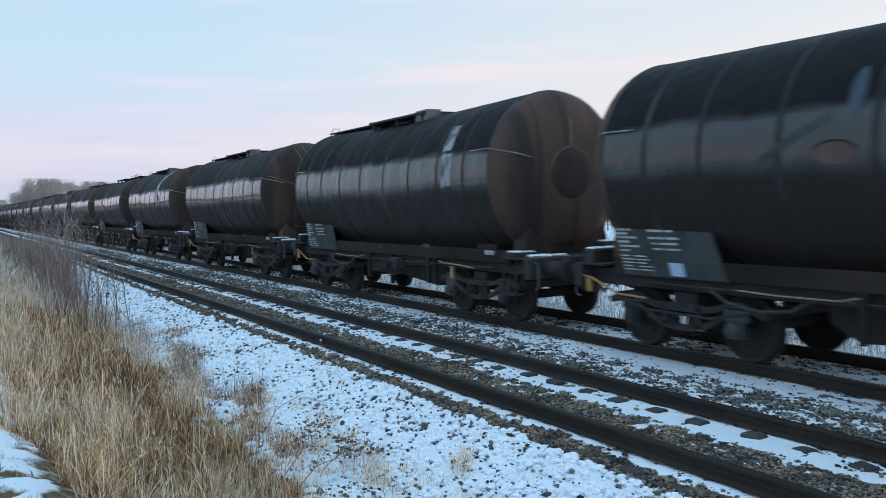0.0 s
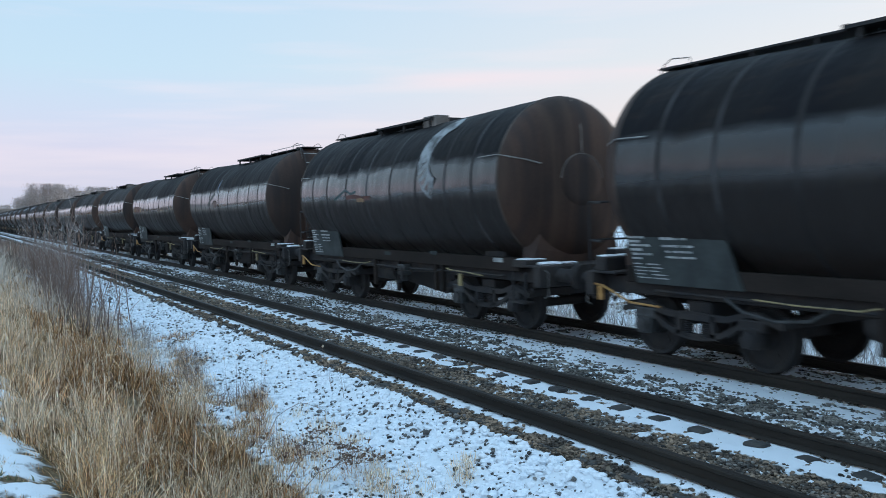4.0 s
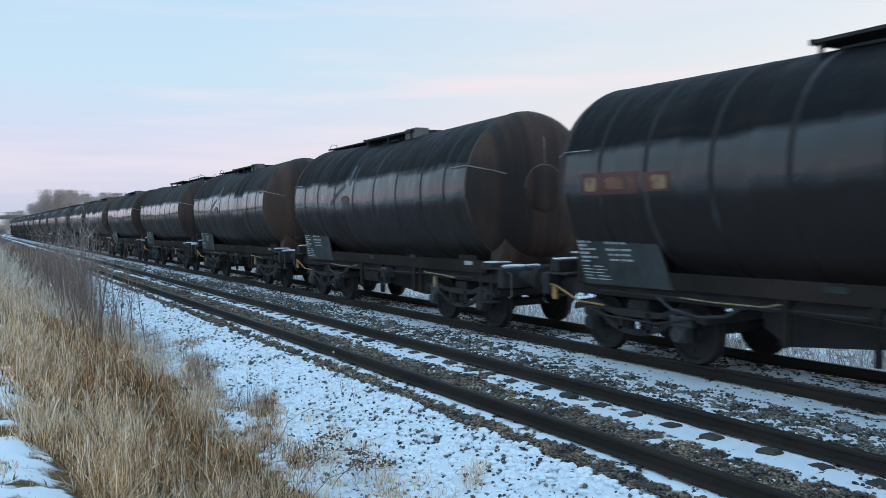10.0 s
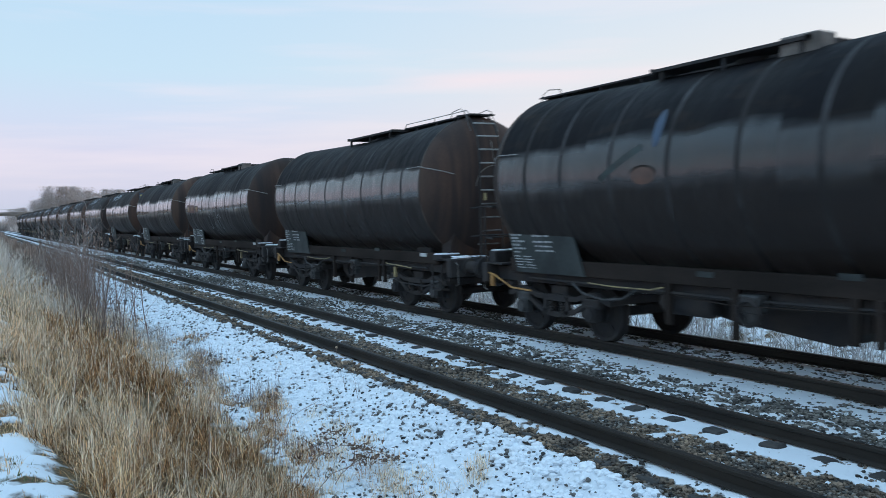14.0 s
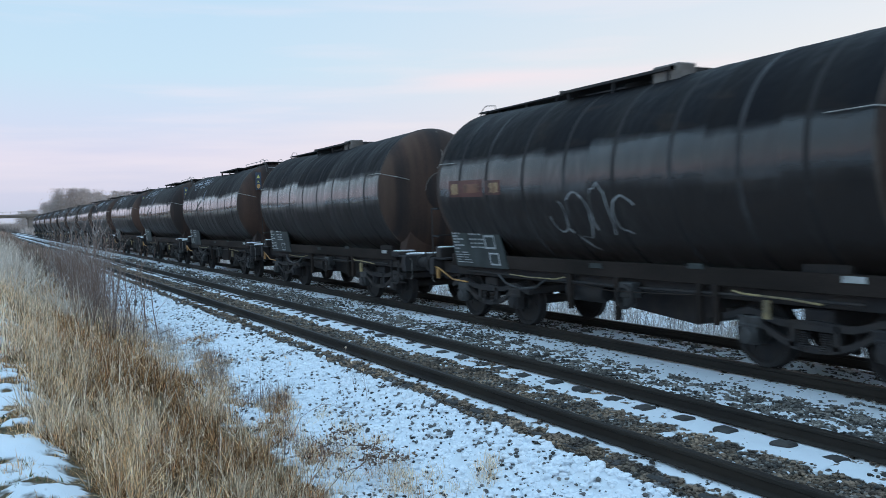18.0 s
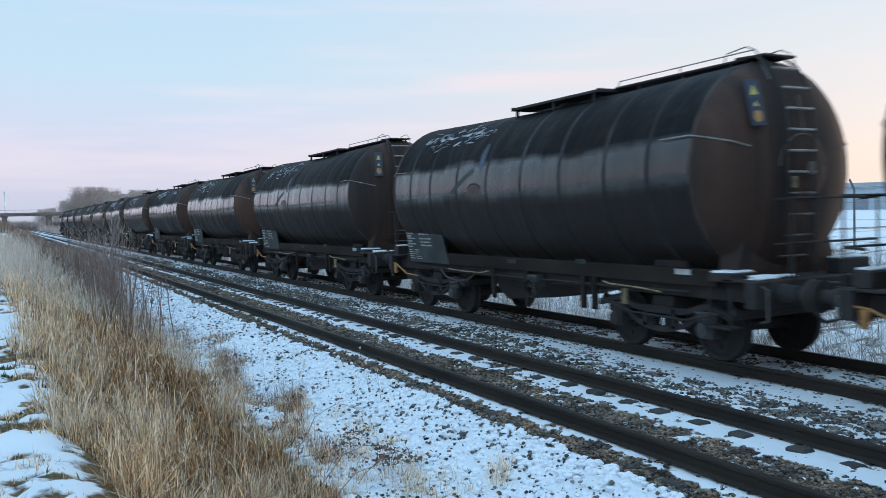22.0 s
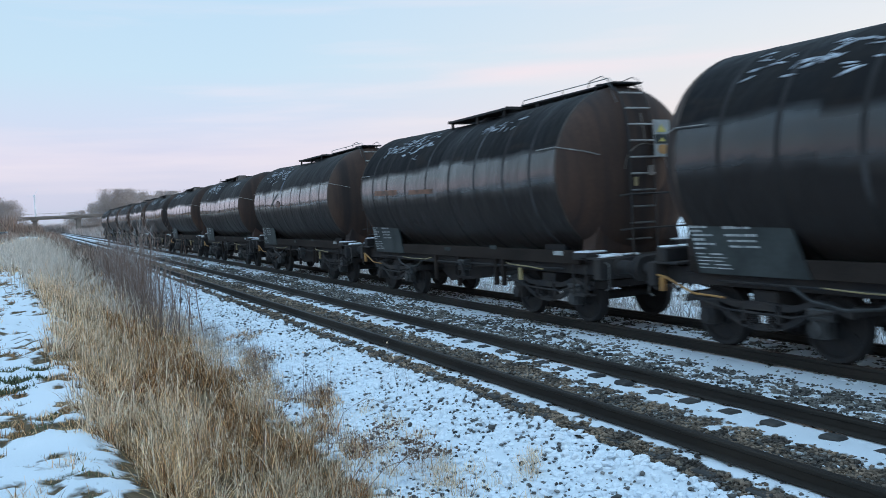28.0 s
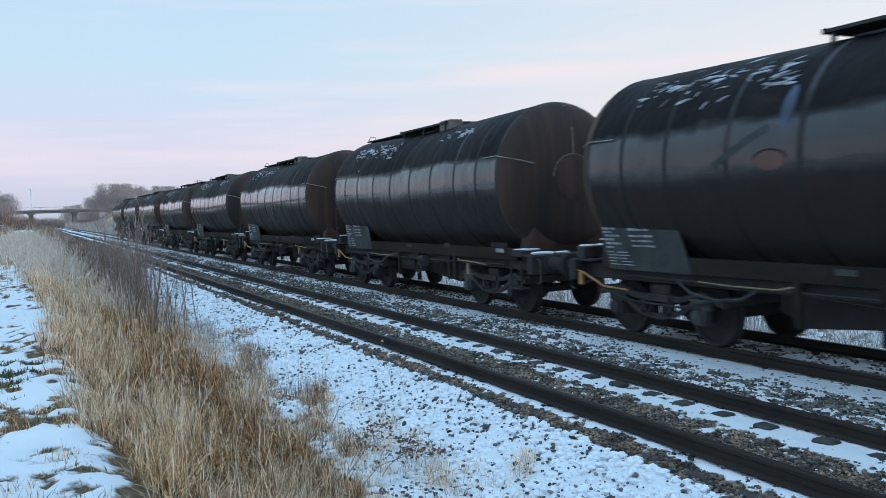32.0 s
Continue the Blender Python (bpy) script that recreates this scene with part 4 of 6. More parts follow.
def build_wagon():
    """A wagon about its middle at rail level; ladder and walkway are at its -y end."""
    w = empty("tank_wagon", "black bogie tank wagon with rust-brown ends, grimy from oil", "tank wagon", "tank wagons of the goods train")
    prof = [(-HALF, R_TANK), (-0.02, R_TANK), (0.02, R_TANK), (HALF, R_TANK)]
    straps = (-3.95, -2.97, -1.78, -0.6, 0.6, 1.78, 2.97, 3.95)
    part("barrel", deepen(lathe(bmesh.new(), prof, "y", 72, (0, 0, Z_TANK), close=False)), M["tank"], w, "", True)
    for s in (-1, 1):
        e = part("tank_end", dished_end(s), M["end"], w, "dished rust-brown tank end", True)
        # rim seam a little paler than the end it borders
        part("rim_seam", deepen(lathe(bmesh.new(), [(s * HALF - 0.03, R_TANK - 0.01), (s * HALF - 0.025, R_TANK + 0.008), (s * HALF + 0.025, R_TANK + 0.006), (s * HALF + 0.03, R_TANK - 0.03)], "y", 64, (0, 0, Z_TANK), close=False)), M["rim"], e, "", True)
        bm = bmesh.new()
        yy = s * (HALF + DISH - 0.05)
        lathe(bm, [(yy - s * 0.06, 0.47), (yy + s * 0.040, 0.47), (yy + s * 0.052, 0.455), (yy + s * 0.058, 0.30), (yy + s * 0.068, 0.0)], "y", 40, (0.05, 0, Z_TANK - 0.06), close=False)
        cov = part("inspection_cover", bm, M["end"], e, "round rusty inspection cover", True)
        # a pale arc paints the edge highlight along the cover's upper rim
        bm = bmesh.new()
        tube(bm, [(0.05 + 0.475 * math.cos(a), yy + s * 0.045, Z_TANK - 0.06 + 0.475 * math.sin(a)) for a in [math.pi * (0.02 + 0.96 * k / 20) for k in range(21)]], 0.011, 5)
        part("cover_rim", bm, M["weld"], cov, "pale edge highlight painted on the cover's upper rim")
        part("weld_seam", bar([(0.0, s * end_y(0, Z_TANK + 1.42, 0.004), Z_TANK + 1.42), (0.02, s * end_y(0, Z_TANK + 0.9, 0.004), Z_TANK + 0.9), (0.05, s * end_y(0.0, Z_TANK + 0.44, 0.004), Z_TANK + 0.44)], 0.014, 5), M["weld"], e, "pale weld line above the cover")
        for sx in (-1, 1):
            pts = [on_tank(s * (HALF - 0.62), sx * 73, 0.035), on_tank(s * (HALF - 0.02), sx * 73, 0.04)]
            for k in (0.93, 0.78, 0.62):
                x = sx * k * R_TANK
                z = Z_TANK + 0.40 - (1 - k) * 0.45
                pts.append(Vector((x, s * end_y(x, z, 0.03), z)))
            part("lagging_rod", bar(pts, 0.009, 5), M["rod"], e, "thin pale rod round the tank's rim")
    for y in straps:
        bm = lathe(bmesh.new(), [(y - 0.040, R_TANK - 0.004), (y - 0.038, R_TANK + 0.003), (y + 0.038, R_TANK + 0.003), (y + 0.040, R_TANK - 0.004)], "y", 64, (0, 0, Z_TANK), close=False)
        deepen(bm)
        part("strap", bm, M["strap"], w, "dusty grey strap round the tank", True)
    # underframe
    for s in (-1, 1):
        part("side_sill", boxes((s * 1.11 - 0.05, s * 1.11 + 0.05, -4.95, 4.95, 1.09, 1.335), bevel=0.008), M["sill"], w, "dusty brown side sill under the tank")
        part("solebar", boxes((s * 0.95 - 0.08, s * 0.95 + 0.08, -5.7, 5.7, 0.90, 1.16), bevel=0.01), M["frame"], w)
    part("centre_sill", boxes((-0.3, 0.3, -5.7, 5.7, 0.82, 1.2)), M["frame"], w)
    for y in (-PIVOT, PIVOT):
        part("saddle", boxes((-0.84, 0.84, y - 0.35, y + 0.35, 0.95, 1.52), bevel=0.03), M["frame"], w, "saddle that carries the tank")
    for s in (-1, 1):
        bm = bmesh.new()
        face = [(-1.0, 1.20), (1.0, 1.20), (0.96, 1.50), (0.80, 2.0), (0.5, 2.2), (-0.5, 2.2), (-0.80, 2.0), (-0.96, 1.50)]
        A = [bm.verts.new((px, s * 4.80, pz)) for px, pz in face]
        B = [bm.verts.new((px, s * (5.20 - 0.08 * (pz < 1.4)), pz)) for px, pz in face]
        bm.faces.new(A)
        bm.faces.new(B[::-1])
        for i in range(8):
            bm.faces.new((A[i], B[i], B[(i + 1) % 8], A[(i + 1) % 8]))
        bmesh.ops.recalc_face_normals(bm, faces=bm.faces)
        bmesh.ops.bevel(bm, geom=list(bm.edges), offset=0.02, segments=1, affect="EDGES")
        part("pedestal", bm, M["end"], w, "rust-brown pedestal plate under the tank's end")
    for s in (-1, 1):
        h = part("headstock", boxes((-1.30, 1.30, s * 5.63 - 0.09, s * 5.63 + 0.09, 0.86, 1.22), (-1.25, 1.25, min(s * 5.1, s * 5.7), max(s * 5.1, s * 5.7), 1.19, 1.23), bevel=0.01), M["frame"], w, "end beam with a plate deck")
        for x in (-0.87, 0.87):
            bm = lathe(bmesh.new(), [(s * 5.71, 0.16), (s * 5.76, 0.16), (s * 5.77, 0.12), (s * 6.06, 0.115), (s * 6.07, 0.09), (s * 6.23, 0.09), (s * 6.24, 0.21), (s * 6.30, 0.20), (s * 6.312, 0.0)], "y", 20, (x, 0, 1.06), close=False)
            part("buffer", bm, M["frame"], h, "", True)
        # one side of the deck carries a tall locker, the other lies open under patches of snow
        def across(x0, x1, y0, y1, z0, z1):
            return (min(s * x0, s * x1), max(s * x0, s * x1), min(s * y0, s * y1), max(s * y0, s * y1), z0, z1)
        db = part("deck_box", boxes(across(-0.50, -1.20, 5.38, 5.62, 1.22, 1.44), bevel=0.02), M["frame"], h, "dark steel locker on the end deck")
        for x0, x1, y0, y1, z in ((-0.54, -0.80, 5.40, 5.59, 1.432), (-0.88, -1.16, 5.41, 5.60, 1.432)):
            part("snow_patch", boxes(across(x0, x1, y0, y1, z, z + 0.035), bevel=0.016), M["snow"], db, "snow lying on the locker")
        for x0, x1, y0, y1, z, d in ((0.80, 1.22, 4.90, 5.24, 1.30, 0.035), (0.30, 0.60, 5.40, 5.56, 1.228, 0.04), (0.74, 1.12, 5.42, 5.66, 1.228, 0.055)):
            sn = boxes(across(x0, x1, y0, y1, z, z + d), bevel=min(0.02, d * 0.45))
            rq = random.Random(int(x0 * 100 + y0 * 10 + s))
            for v in sn.verts:
                v.co += Vector((rq.uniform(-0.04, 0.04), rq.uniform(-0.04, 0.04), 0))
            part("snow_patch", sn, M["snow"], h, "snow lying on the end deck")
        part("corner_plate", boxes(across(0.74, 1.25, 4.86, 5.28, 1.18, 1.302), bevel=0.012), M["frame"], h)
        part("coupling", boxes((-0.07, 0.07, min(s * 5.6, s * 6.31), max(s * 5.6, s * 6.31), 0.98, 1.10), (-0.14, 0.14, min(s * 5.72, s * 5.92), max(s * 5.72, s * 5.92), 0.94, 1.16), bevel=0.02), M["frame"], h)
        for x in (-0.42, 0.42):
            part("brake_hose", bar([(x, s * 5.7, 0.92), (x, s * 5.88, 0.80), (x * 0.9, s * 6.06, 0.66), (x * 0.6, s * 6.28, 0.74)], 0.028), M["frame"], h)
        for x in (-1.18, 1.18):
            part("handhold", bar([(x, s * 5.72, 1.16), (x, s * 5.82, 1.12), (x, s * 5.82, 0.72), (x, s * 5.72, 0.68)], 0.013, 5), M["ladder"], h)
    # hopper-like outlet box under the middle and its pipe
    bm = bmesh.new()
    pr = [(1.75, 1.15), (1.75, 0.62), (1.35, 0.40), (-0.35, 0.56), (-1.2, 0.75), (-1.5, 1.15)]
    A = [bm.verts.new((-0.55, y, z)) for y, z in pr]
    B = [bm.verts.new((0.55, y, z)) for y, z in pr]
    bm.faces.new(A)
    bm.faces.new(B[::-1])
    for i in range(6):
        bm.faces.new((A[i], B[i], B[(i + 1) % 6], A[(i + 1) % 6]))
    bmesh.ops.recalc_face_normals(bm, faces=bm.faces)
    part("outlet_box", bm, M["frame"], w)
    part("air_reservoir", lathe(bmesh.new(), [(-1.3, 0.0), (-1.28, 0.15), (-1.2, 0.19), (-0.4, 0.19), (-0.32, 0.15), (-0.3, 0.0)], "y", 18, (0.85, 0, 0.80), close=False), M["frame"], w, "", True)
    for s in (-1, 1):
        part("side_rod", bar([(s * 1.34, s * -2.5, 1.02), (s * 1.36, s * -1.9, 1.00), (s * 1.36, s * -1.1, 1.005), (s * 1.30, s * -0.9, 1.05)], 0.011), M["yellow"], w, "long pale yellow brake lever rod")
        part("valve_lever", bar([(s * 1.32, s * 2.7, 1.06), (s * 1.38, s * 2.9, 1.04), (s * 1.38, s * 3.6, 1.02), (s * 1.32, s * 4.0, 0.98)], 0.014), M["yellow"], w, "yellow brake lever")
        part("valve_handle", boxes((s * 1.35 - 0.03, s * 1.35 + 0.03, s * 3.25 - 0.05, s * 3.25 + 0.05, 0.74, 0.98), bevel=0.012), M["yellow"], w, "yellow changeover handle")
        part("brake_lever", bar([(s * 1.24, s * -5.6, 1.03), (s * 1.27, s * -5.35, 1.01), (s * 1.28, s * -4.75, 0.80), (s * 1.28, s * -4.15, 0.78)], 0.017), M["orange"], w, "long orange-yellow brake lever")
        part("lever_handle", boxes((s * 1.25 - 0.03, s * 1.25 + 0.03, s * -5.42 - 0.05, s * -5.42 + 0.05, 0.78, 1.0), bevel=0.012), M["orange"], w, "orange lever handle")
        part("hand_wheel", lathe(bmesh.new(), [(s * 1.28, 0.15), (s * 1.30, 0.19), (s * 1.33, 0.19), (s * 1.35, 0.15)], "x", 18, (0, s * 0.6, 0.82), close=False), M["frame"], w)
        part("air_pipe", bar([(s * 1.12, -4.4, 0.99), (s * 1.14, -2.0, 0.97), (s * 1.12, 0.5, 0.95), (s * 1.14, 2.2, 0.98), (s * 1.12, 4.4, 0.99)], 0.02), M["frame"], w)
        for y0, y1, z in ((-4.3, -3.9, 1.24), (0.25, 0.62, 1.22), (-1.9, -1.7, 1.30)):
            bm = boxes((s * 1.162, s * 1.170, y0 * -s - 0.15, y0 * -s + 0.15, z, z + 0.08))
            part("small_plate", bm, M["mark"] if y0 < -4 else M["plate"], w, "small painted plate on the side sill")
        data_plate(w, s)
        part("hose", bar([(s * 1.26, s * -3.0, 0.98), (s * 1.30, s * -2.7, 0.84), (s * 1.31, s * -2.2, 0.77), (s * 1.30, s * -1.75, 0.82), (s * 1.24, s * -1.45, 1.0)], 0.022), M["hose"], w, "sagging grey hose under the sill")
        for yb, zb in ((-0.95, 0.50), (0.25, 0.42), (1.95, 0.55), (2.25, 0.55)):
            part("hanger", boxes((s * 1.14 - 0.04, s * 1.14 + 0.04, s * yb - 0.05, s * yb + 0.05, zb, 1.1), bevel=0.008), M["sill"], w)
        part("distributor_valve", boxes((s * 1.16 - 0.10, s * 1.16 + 0.10, s * 0.55 - 0.16, s * 0.55 + 0.16, 0.80, 1.04), (s * 1.16 - 0.06, s * 1.16 + 0.08, s * 0.55 - 0.08, s * 0.55 + 0.08, 0.66, 0.82), bevel=0.02), M["hub"], w, "grey brake valve under the sill")
        part("release_wire", bar([(s * 1.3, s * -0.7, 0.95), (s * 1.33, s * 0.3, 0.90), (s * 1.33, s * 1.4, 0.93), (s * 1.3, s * 2.4, 0.97)], 0.008, 5), M["sill"], w)
        part("step", boxes((s * 1.2 - 0.12, s * 1.2 + 0.12, s * 5.1 - 0.2, s * 5.1 + 0.2, 0.55, 0.58), (s * 1.26, s * 1.29, s * 5.1 - 0.2, s * 5.1 - 0.17, 0.55, 1.1), (s * 1.26, s * 1.29, s * 5.1 + 0.17, s * 5.1 + 0.2, 0.55, 1.1)), M["frame"], w)
    # roof: platform round the filling hatch, walkway and rail to the ladder end
    top = Z_TANK + R_TANK
    bm = boxes((-0.62, -0.10, -1.75, 0.98, top - 0.03, top + 0.015), (0.10, 0.62, -1.75, 0.98, top - 0.03, top + 0.015), (-0.62, 0.62, -1.80, -1.74, top - 0.03, top + 0.03), (-0.62, 0.62, 0.93, 0.98, top - 0.04, top + 0.03))
    pf = part("roof_platform", bm, M["frame"], w, "steel grating platform on the tank's top")
    for y in (-1.6, -0.4, 0.85):
        for x in (-0.56, 0.56):
            part("platform_leg", boxes((x - 0.025, x + 0.025, y - 0.025, y + 0.025, top - 0.33, top - 0.03)), M["frame"], pf)
    part("filling_hatch", lathe(bmesh.new(), [(top - 0.16, 0.30), (top + 0.02, 0.30), (top + 0.03, 0.34), (top + 0.05, 0.34), (top + 0.07, 0.24), (top + 0.075, 0.0)], "z", 24, (0.0, -0.3, 0), close=False), M["frame"], w, "round filling hatch", True)
    part("valve_box", boxes((0.20, 0.56, 0.50, 1.08, top - 0.20, top + 0.065), bevel=0.02), M["weld"], w, "brown valve box at the platform's end")
    bm = boxes((-0.26, 0.26, -4.9, -1.8, top + 0.02, top + 0.055), bevel=0.006)
    for y in (-4.4, -3.4, -2.4):
        box(bm, -0.24, -0.20, y - 0.02, y + 0.02, top - 0.12, top + 0.03)
        box(bm, 0.20, 0.24, y - 0.02, y + 0.02, top - 0.12, top + 0.03)
    part("walkway", bm, M["frame"], w, "narrow walkway along the tank's top")
    bm = bmesh.new()
    for x in (-0.28,):
        tube(bm, [(x, -1.9, top + 0.04), (x, -1.95, top + 0.13), (x, -3.4, top + 0.135), (x, -4.85, top + 0.14), (x, -4.95, top + 0.05)], 0.011, 5)
        tube(bm, [(x, -3.4, top + 0.03), (x, -3.4, top + 0.135)], 0.010, 5)
    part("low_handrail", bm, M["rod"], w, "low pale handrail beside the walkway")
    # ladder and its top hoop
    lx0, lx1 = -0.38, 0.16
    ya = -(HALF + DISH + 0.10)
    bm = bmesh.new()
    def ladder_y(z):
        return max(ya, -(end_y(0.0, z) + 0.09))
    for x in (lx0, lx1):
        tube(bm, [(x, -4.6, top + 0.04), (x, ladder_y(top - 0.01), top + 0.02)] + [(x, ladder_y(z), z) for z in (4.15, 4.0, 3.8, 3.55, 3.3)] + [(x, ya, 1.25)], 0.02, 6)
    lad = part("ladder", bm, M["frame"], w, "steel ladder up the tank's end")
    for k in range(10):
        z = 1.50 + 0.29 * k
        y = ladder_y(z) - 0.01
        # the four lowest rungs are darker than those above
        part("rung", bar([(lx0, y, z), (lx1, y, z)], 0.017, 6), M["rod" if k > 3 else "ladder"], lad)
    for x in (lx0 - 0.06, lx1 + 0.10):
        part("ladder_hoop", bar([(x, -4.45, top + 0.02), (x, -4.5, top + 0.13), (x, -4.85, top + 0.17), (x, -HALF - 0.2, top + 0.10), (x, -HALF - 0.45, top - 0.35)], 0.009, 6), M["ladder"], lad, "thin hoop at the head of the ladder")
    part("label_box", boxes((lx1 - 0.16, lx1 - 0.04, ya - 0.03, ya, 2.62, 2.80), bevel=0.006), M["weld"], lad, "small dusty label box on the ladder")
    part("valve_tag", boxes((lx0 + 0.06, lx0 + 0.13, ya - 0.03, ya, 2.44, 2.60), bevel=0.006), M["yellow"], lad, "small faded yellow tag on the ladder")
    part("landing", boxes((-0.34, 0.30, -HALF - 0.28, -HALF + 0.1, top + 0.02, top + 0.05)), M["frame"], lad)
    bm = bmesh.new()
    yb = -5.72
    tube(bm, [(-0.62, yb + 0.25, 2.28), (-0.56, yb, 2.30), (1.20, yb, 2.30), (1.22, yb + 0.3, 2.28)], 0.020, 6)
    tube(bm, [(-0.62, yb + 0.25, 1.68), (-0.56, yb, 1.70), (1.20, yb, 1.70), (1.22, yb + 0.3, 1.68)], 0.018, 6)
    tube(bm, [(1.20, yb, 1.2), (1.20, yb, 2.30)], 0.018, 6)
    tube(bm, [(-0.56, yb, 1.2), (-0.56, yb, 2.30)], 0.018, 6)
    part("end_rail", bm, M["frame"], w, "dark guard rail across the end deck")
    wheels = [bogie(w, -PIVOT), bogie(w, PIVOT)]
    return w


WHEEL_ME = bpy.data.meshes.new("wheelset")
_b = wheel_bm()
_b.to_mesh(WHEEL_ME)
_b.free()
WHEEL_ME.materials.append(M["wheel"])

# True: the ladder end leads, towards the viewer
LADDER_LEADS = (1, 0, 0, 0, 1, 1, 0, 0, 1, 0, 0, 1, 1, 1, 1, 1, 0, 0, 0, 1, 0, 1, 1)
S_OF_T = (9.51, 3.08, -3.32, -9.67, -15.97, -22.22, -28.40, -34.51, -40.55, -46.53, -52.45, -58.32, -64.16, -69.96, -75.72, -81.47, -87.19, -92.88, -98.50, -104.10, -109.65, -115.23, -120.82, -126.45, -132.08, -137.73, -143.43, -149.15, -154.90, -160.65, -166.45, -172.30, -178.19)
MID = -5.02


def ribbon(path, width, off=0.004):
    """A painted stroke on the shell, through (y, degrees) pairs."""
    bm = bmesh.new()
    pts = [on_tank(y, d, off) for y, d in path]
    prev = None
    for i, p in enumerate(pts):
        d = (pts[min(i + 1, len(pts) - 1)] - pts[max(i - 1, 0)]).normalized()
        n = Vector((p.x, 0, p.z - Z_TANK)).normalized()
        s = d.cross(n).normalized() * width * 0.5
        row = [bm.verts.new(p - s), bm.verts.new(p + s)]
        if prev:
            bm.faces.new((prev[0], prev[1], row[1], row[0]))
        prev = row
    return bm


def oval(y, d, ry, rd, off=0.004, n=20):
    """A painted oval on the shell about (y, degrees)."""
    bm = bmesh.new()
    c = bm.verts.new(on_tank(y, d, off))
    rings = []
    for q in (0.5, 1.0):
        rings.append([bm.verts.new(on_tank(y + ry * q * math.cos(6.2832 * k / n), d + rd * q * math.sin(6.2832 * k / n), off)) for k in range(n)])
    for k in range(n):
        j = (k + 1) % n
        bm.faces.new((c, rings[0][k], rings[0][j]))
        bm.faces.new((rings[0][k], rings[1][k], rings[1][j], rings[0][j]))
    bmesh.ops.recalc_face_normals(bm, faces=bm.faces)
    if sum((f.normal.dot(Vector((f.calc_center_median().x, 0, f.calc_center_median().z - Z_TANK))) for f in bm.faces)) < 0:
        bmesh.ops.reverse_faces(bm, faces=bm.faces)
    return bm


def loop_path(y, d, ry, rd, a0=0, a1=360, n=16, wob=0.0, seed=0):
    rs = random.Random(seed)
    return [(y + ry * math.cos(radians(a0 + (a1 - a0) * k / n)) * (1 + rs.uniform(-wob, wob)), d + rd * math.sin(radians(a0 + (a1 - a0) * k / n)) * (1 + rs.uniform(-wob, wob))) for k in range(n + 1)]


def snow_streaks(side, y0, y1, d0, d1, n, seed):
    """Thin patches of snow left on the tank's shoulder."""
    rs = random.Random(seed)
    bm = bmesh.new()
    for _ in range(n):
        y, d = rs.uniform(y0, y1), rs.gauss((d0 + d1) / 2, (d1 - d0) / 4)
        ln, w, sl = 0.06 + 0.42 * rs.random() ** 2, rs.uniform(0.25, 1.2), rs.uniform(-3, 6)
        ring_o, ring_i = [], []
        for k in range(8):
            a = 6.2832 * k / 8
            q = rs.uniform(0.65, 1.15)
            yy, dd = y + ln * 0.5 * math.cos(a) * q, d + w * math.sin(a) * q + sl * math.cos(a) * q * 0.5
            ring_o.append(bm.verts.new(on_tank(yy, side * dd, 0.001)))
            ring_i.append(bm.verts.new(on_tank(y + (yy - y) * 0.8, side * (d + (dd - d) * 0.8), 0.012)))
        c = bm.verts.new(on_tank(y, side * d, 0.016))
        for k in range(8):
            j = (k + 1) % 8
            bm.faces.new((ring_o[k], ring_o[j], ring_i[j], ring_i[k]))
            bm.faces.new((ring_i[k], ring_i[j], c))
    bmesh.ops.recalc_face_normals(bm, faces=bm.faces)
    return bm


def hazard_board(wagon, s, x, z, kx=1.0, kz=1.0, base="mark", mid="plate"):
    """A tall board of warning signs on the tank's end. s: the end, along y."""
    y = s * end_y(x, z, 0.05)
    dz = (end_y(x, z + 0.1) - end_y(x, z - 0.1)) / 0.2
    dx = (end_y(x + 0.1, z) - end_y(x - 0.1, z)) / 0.2
    b = part("warning_board", boxes((-0.145 * kx, 0.145 * kx, -0.012, 0.012, -0.40 * kz, 0.40 * kz), bevel=0.004), M[base], wagon, "upright board with hazard signs")
    at(b, x, y, z, -s * math.degrees(math.atan(dz)), 0, s * math.degrees(math.atan(dx)))
    o = s * 0.018
    def flat(pts, mat, nm, lab):
        bm = bmesh.new()
        f = bm.faces.new([bm.verts.new((px * kx, o, pz * kz)) for px, pz in pts])
        bm.normal_update()
        if f.normal.y * s < 0:
            f.normal_flip()
        part(nm, bm, M[mat], b, lab)
    flat([(-0.075, 0.13), (0.075, 0.13), (0.0, 0.31)], "hazard_yellow", "triangle_sign", "yellow triangle sign")
    flat([(-0.12, -0.12), (0.12, -0.12), (0.12, 0.08), (-0.12, 0.08)], mid, "panel_sign", "panel with a small triangle")
    o = s * 0.021
    flat([(-0.06, -0.07), (0.05, -0.07), (0.0, 0.02)], "hazard_yellow", "inner_sign", "small yellow triangle")
    o = s * 0.018
    flat([(0.09 * math.cos(0.7854 * k), -0.24 + 0.11 * math.sin(0.7854 * k)) for k in range(8)], "orange", "round_sign", "orange sign")


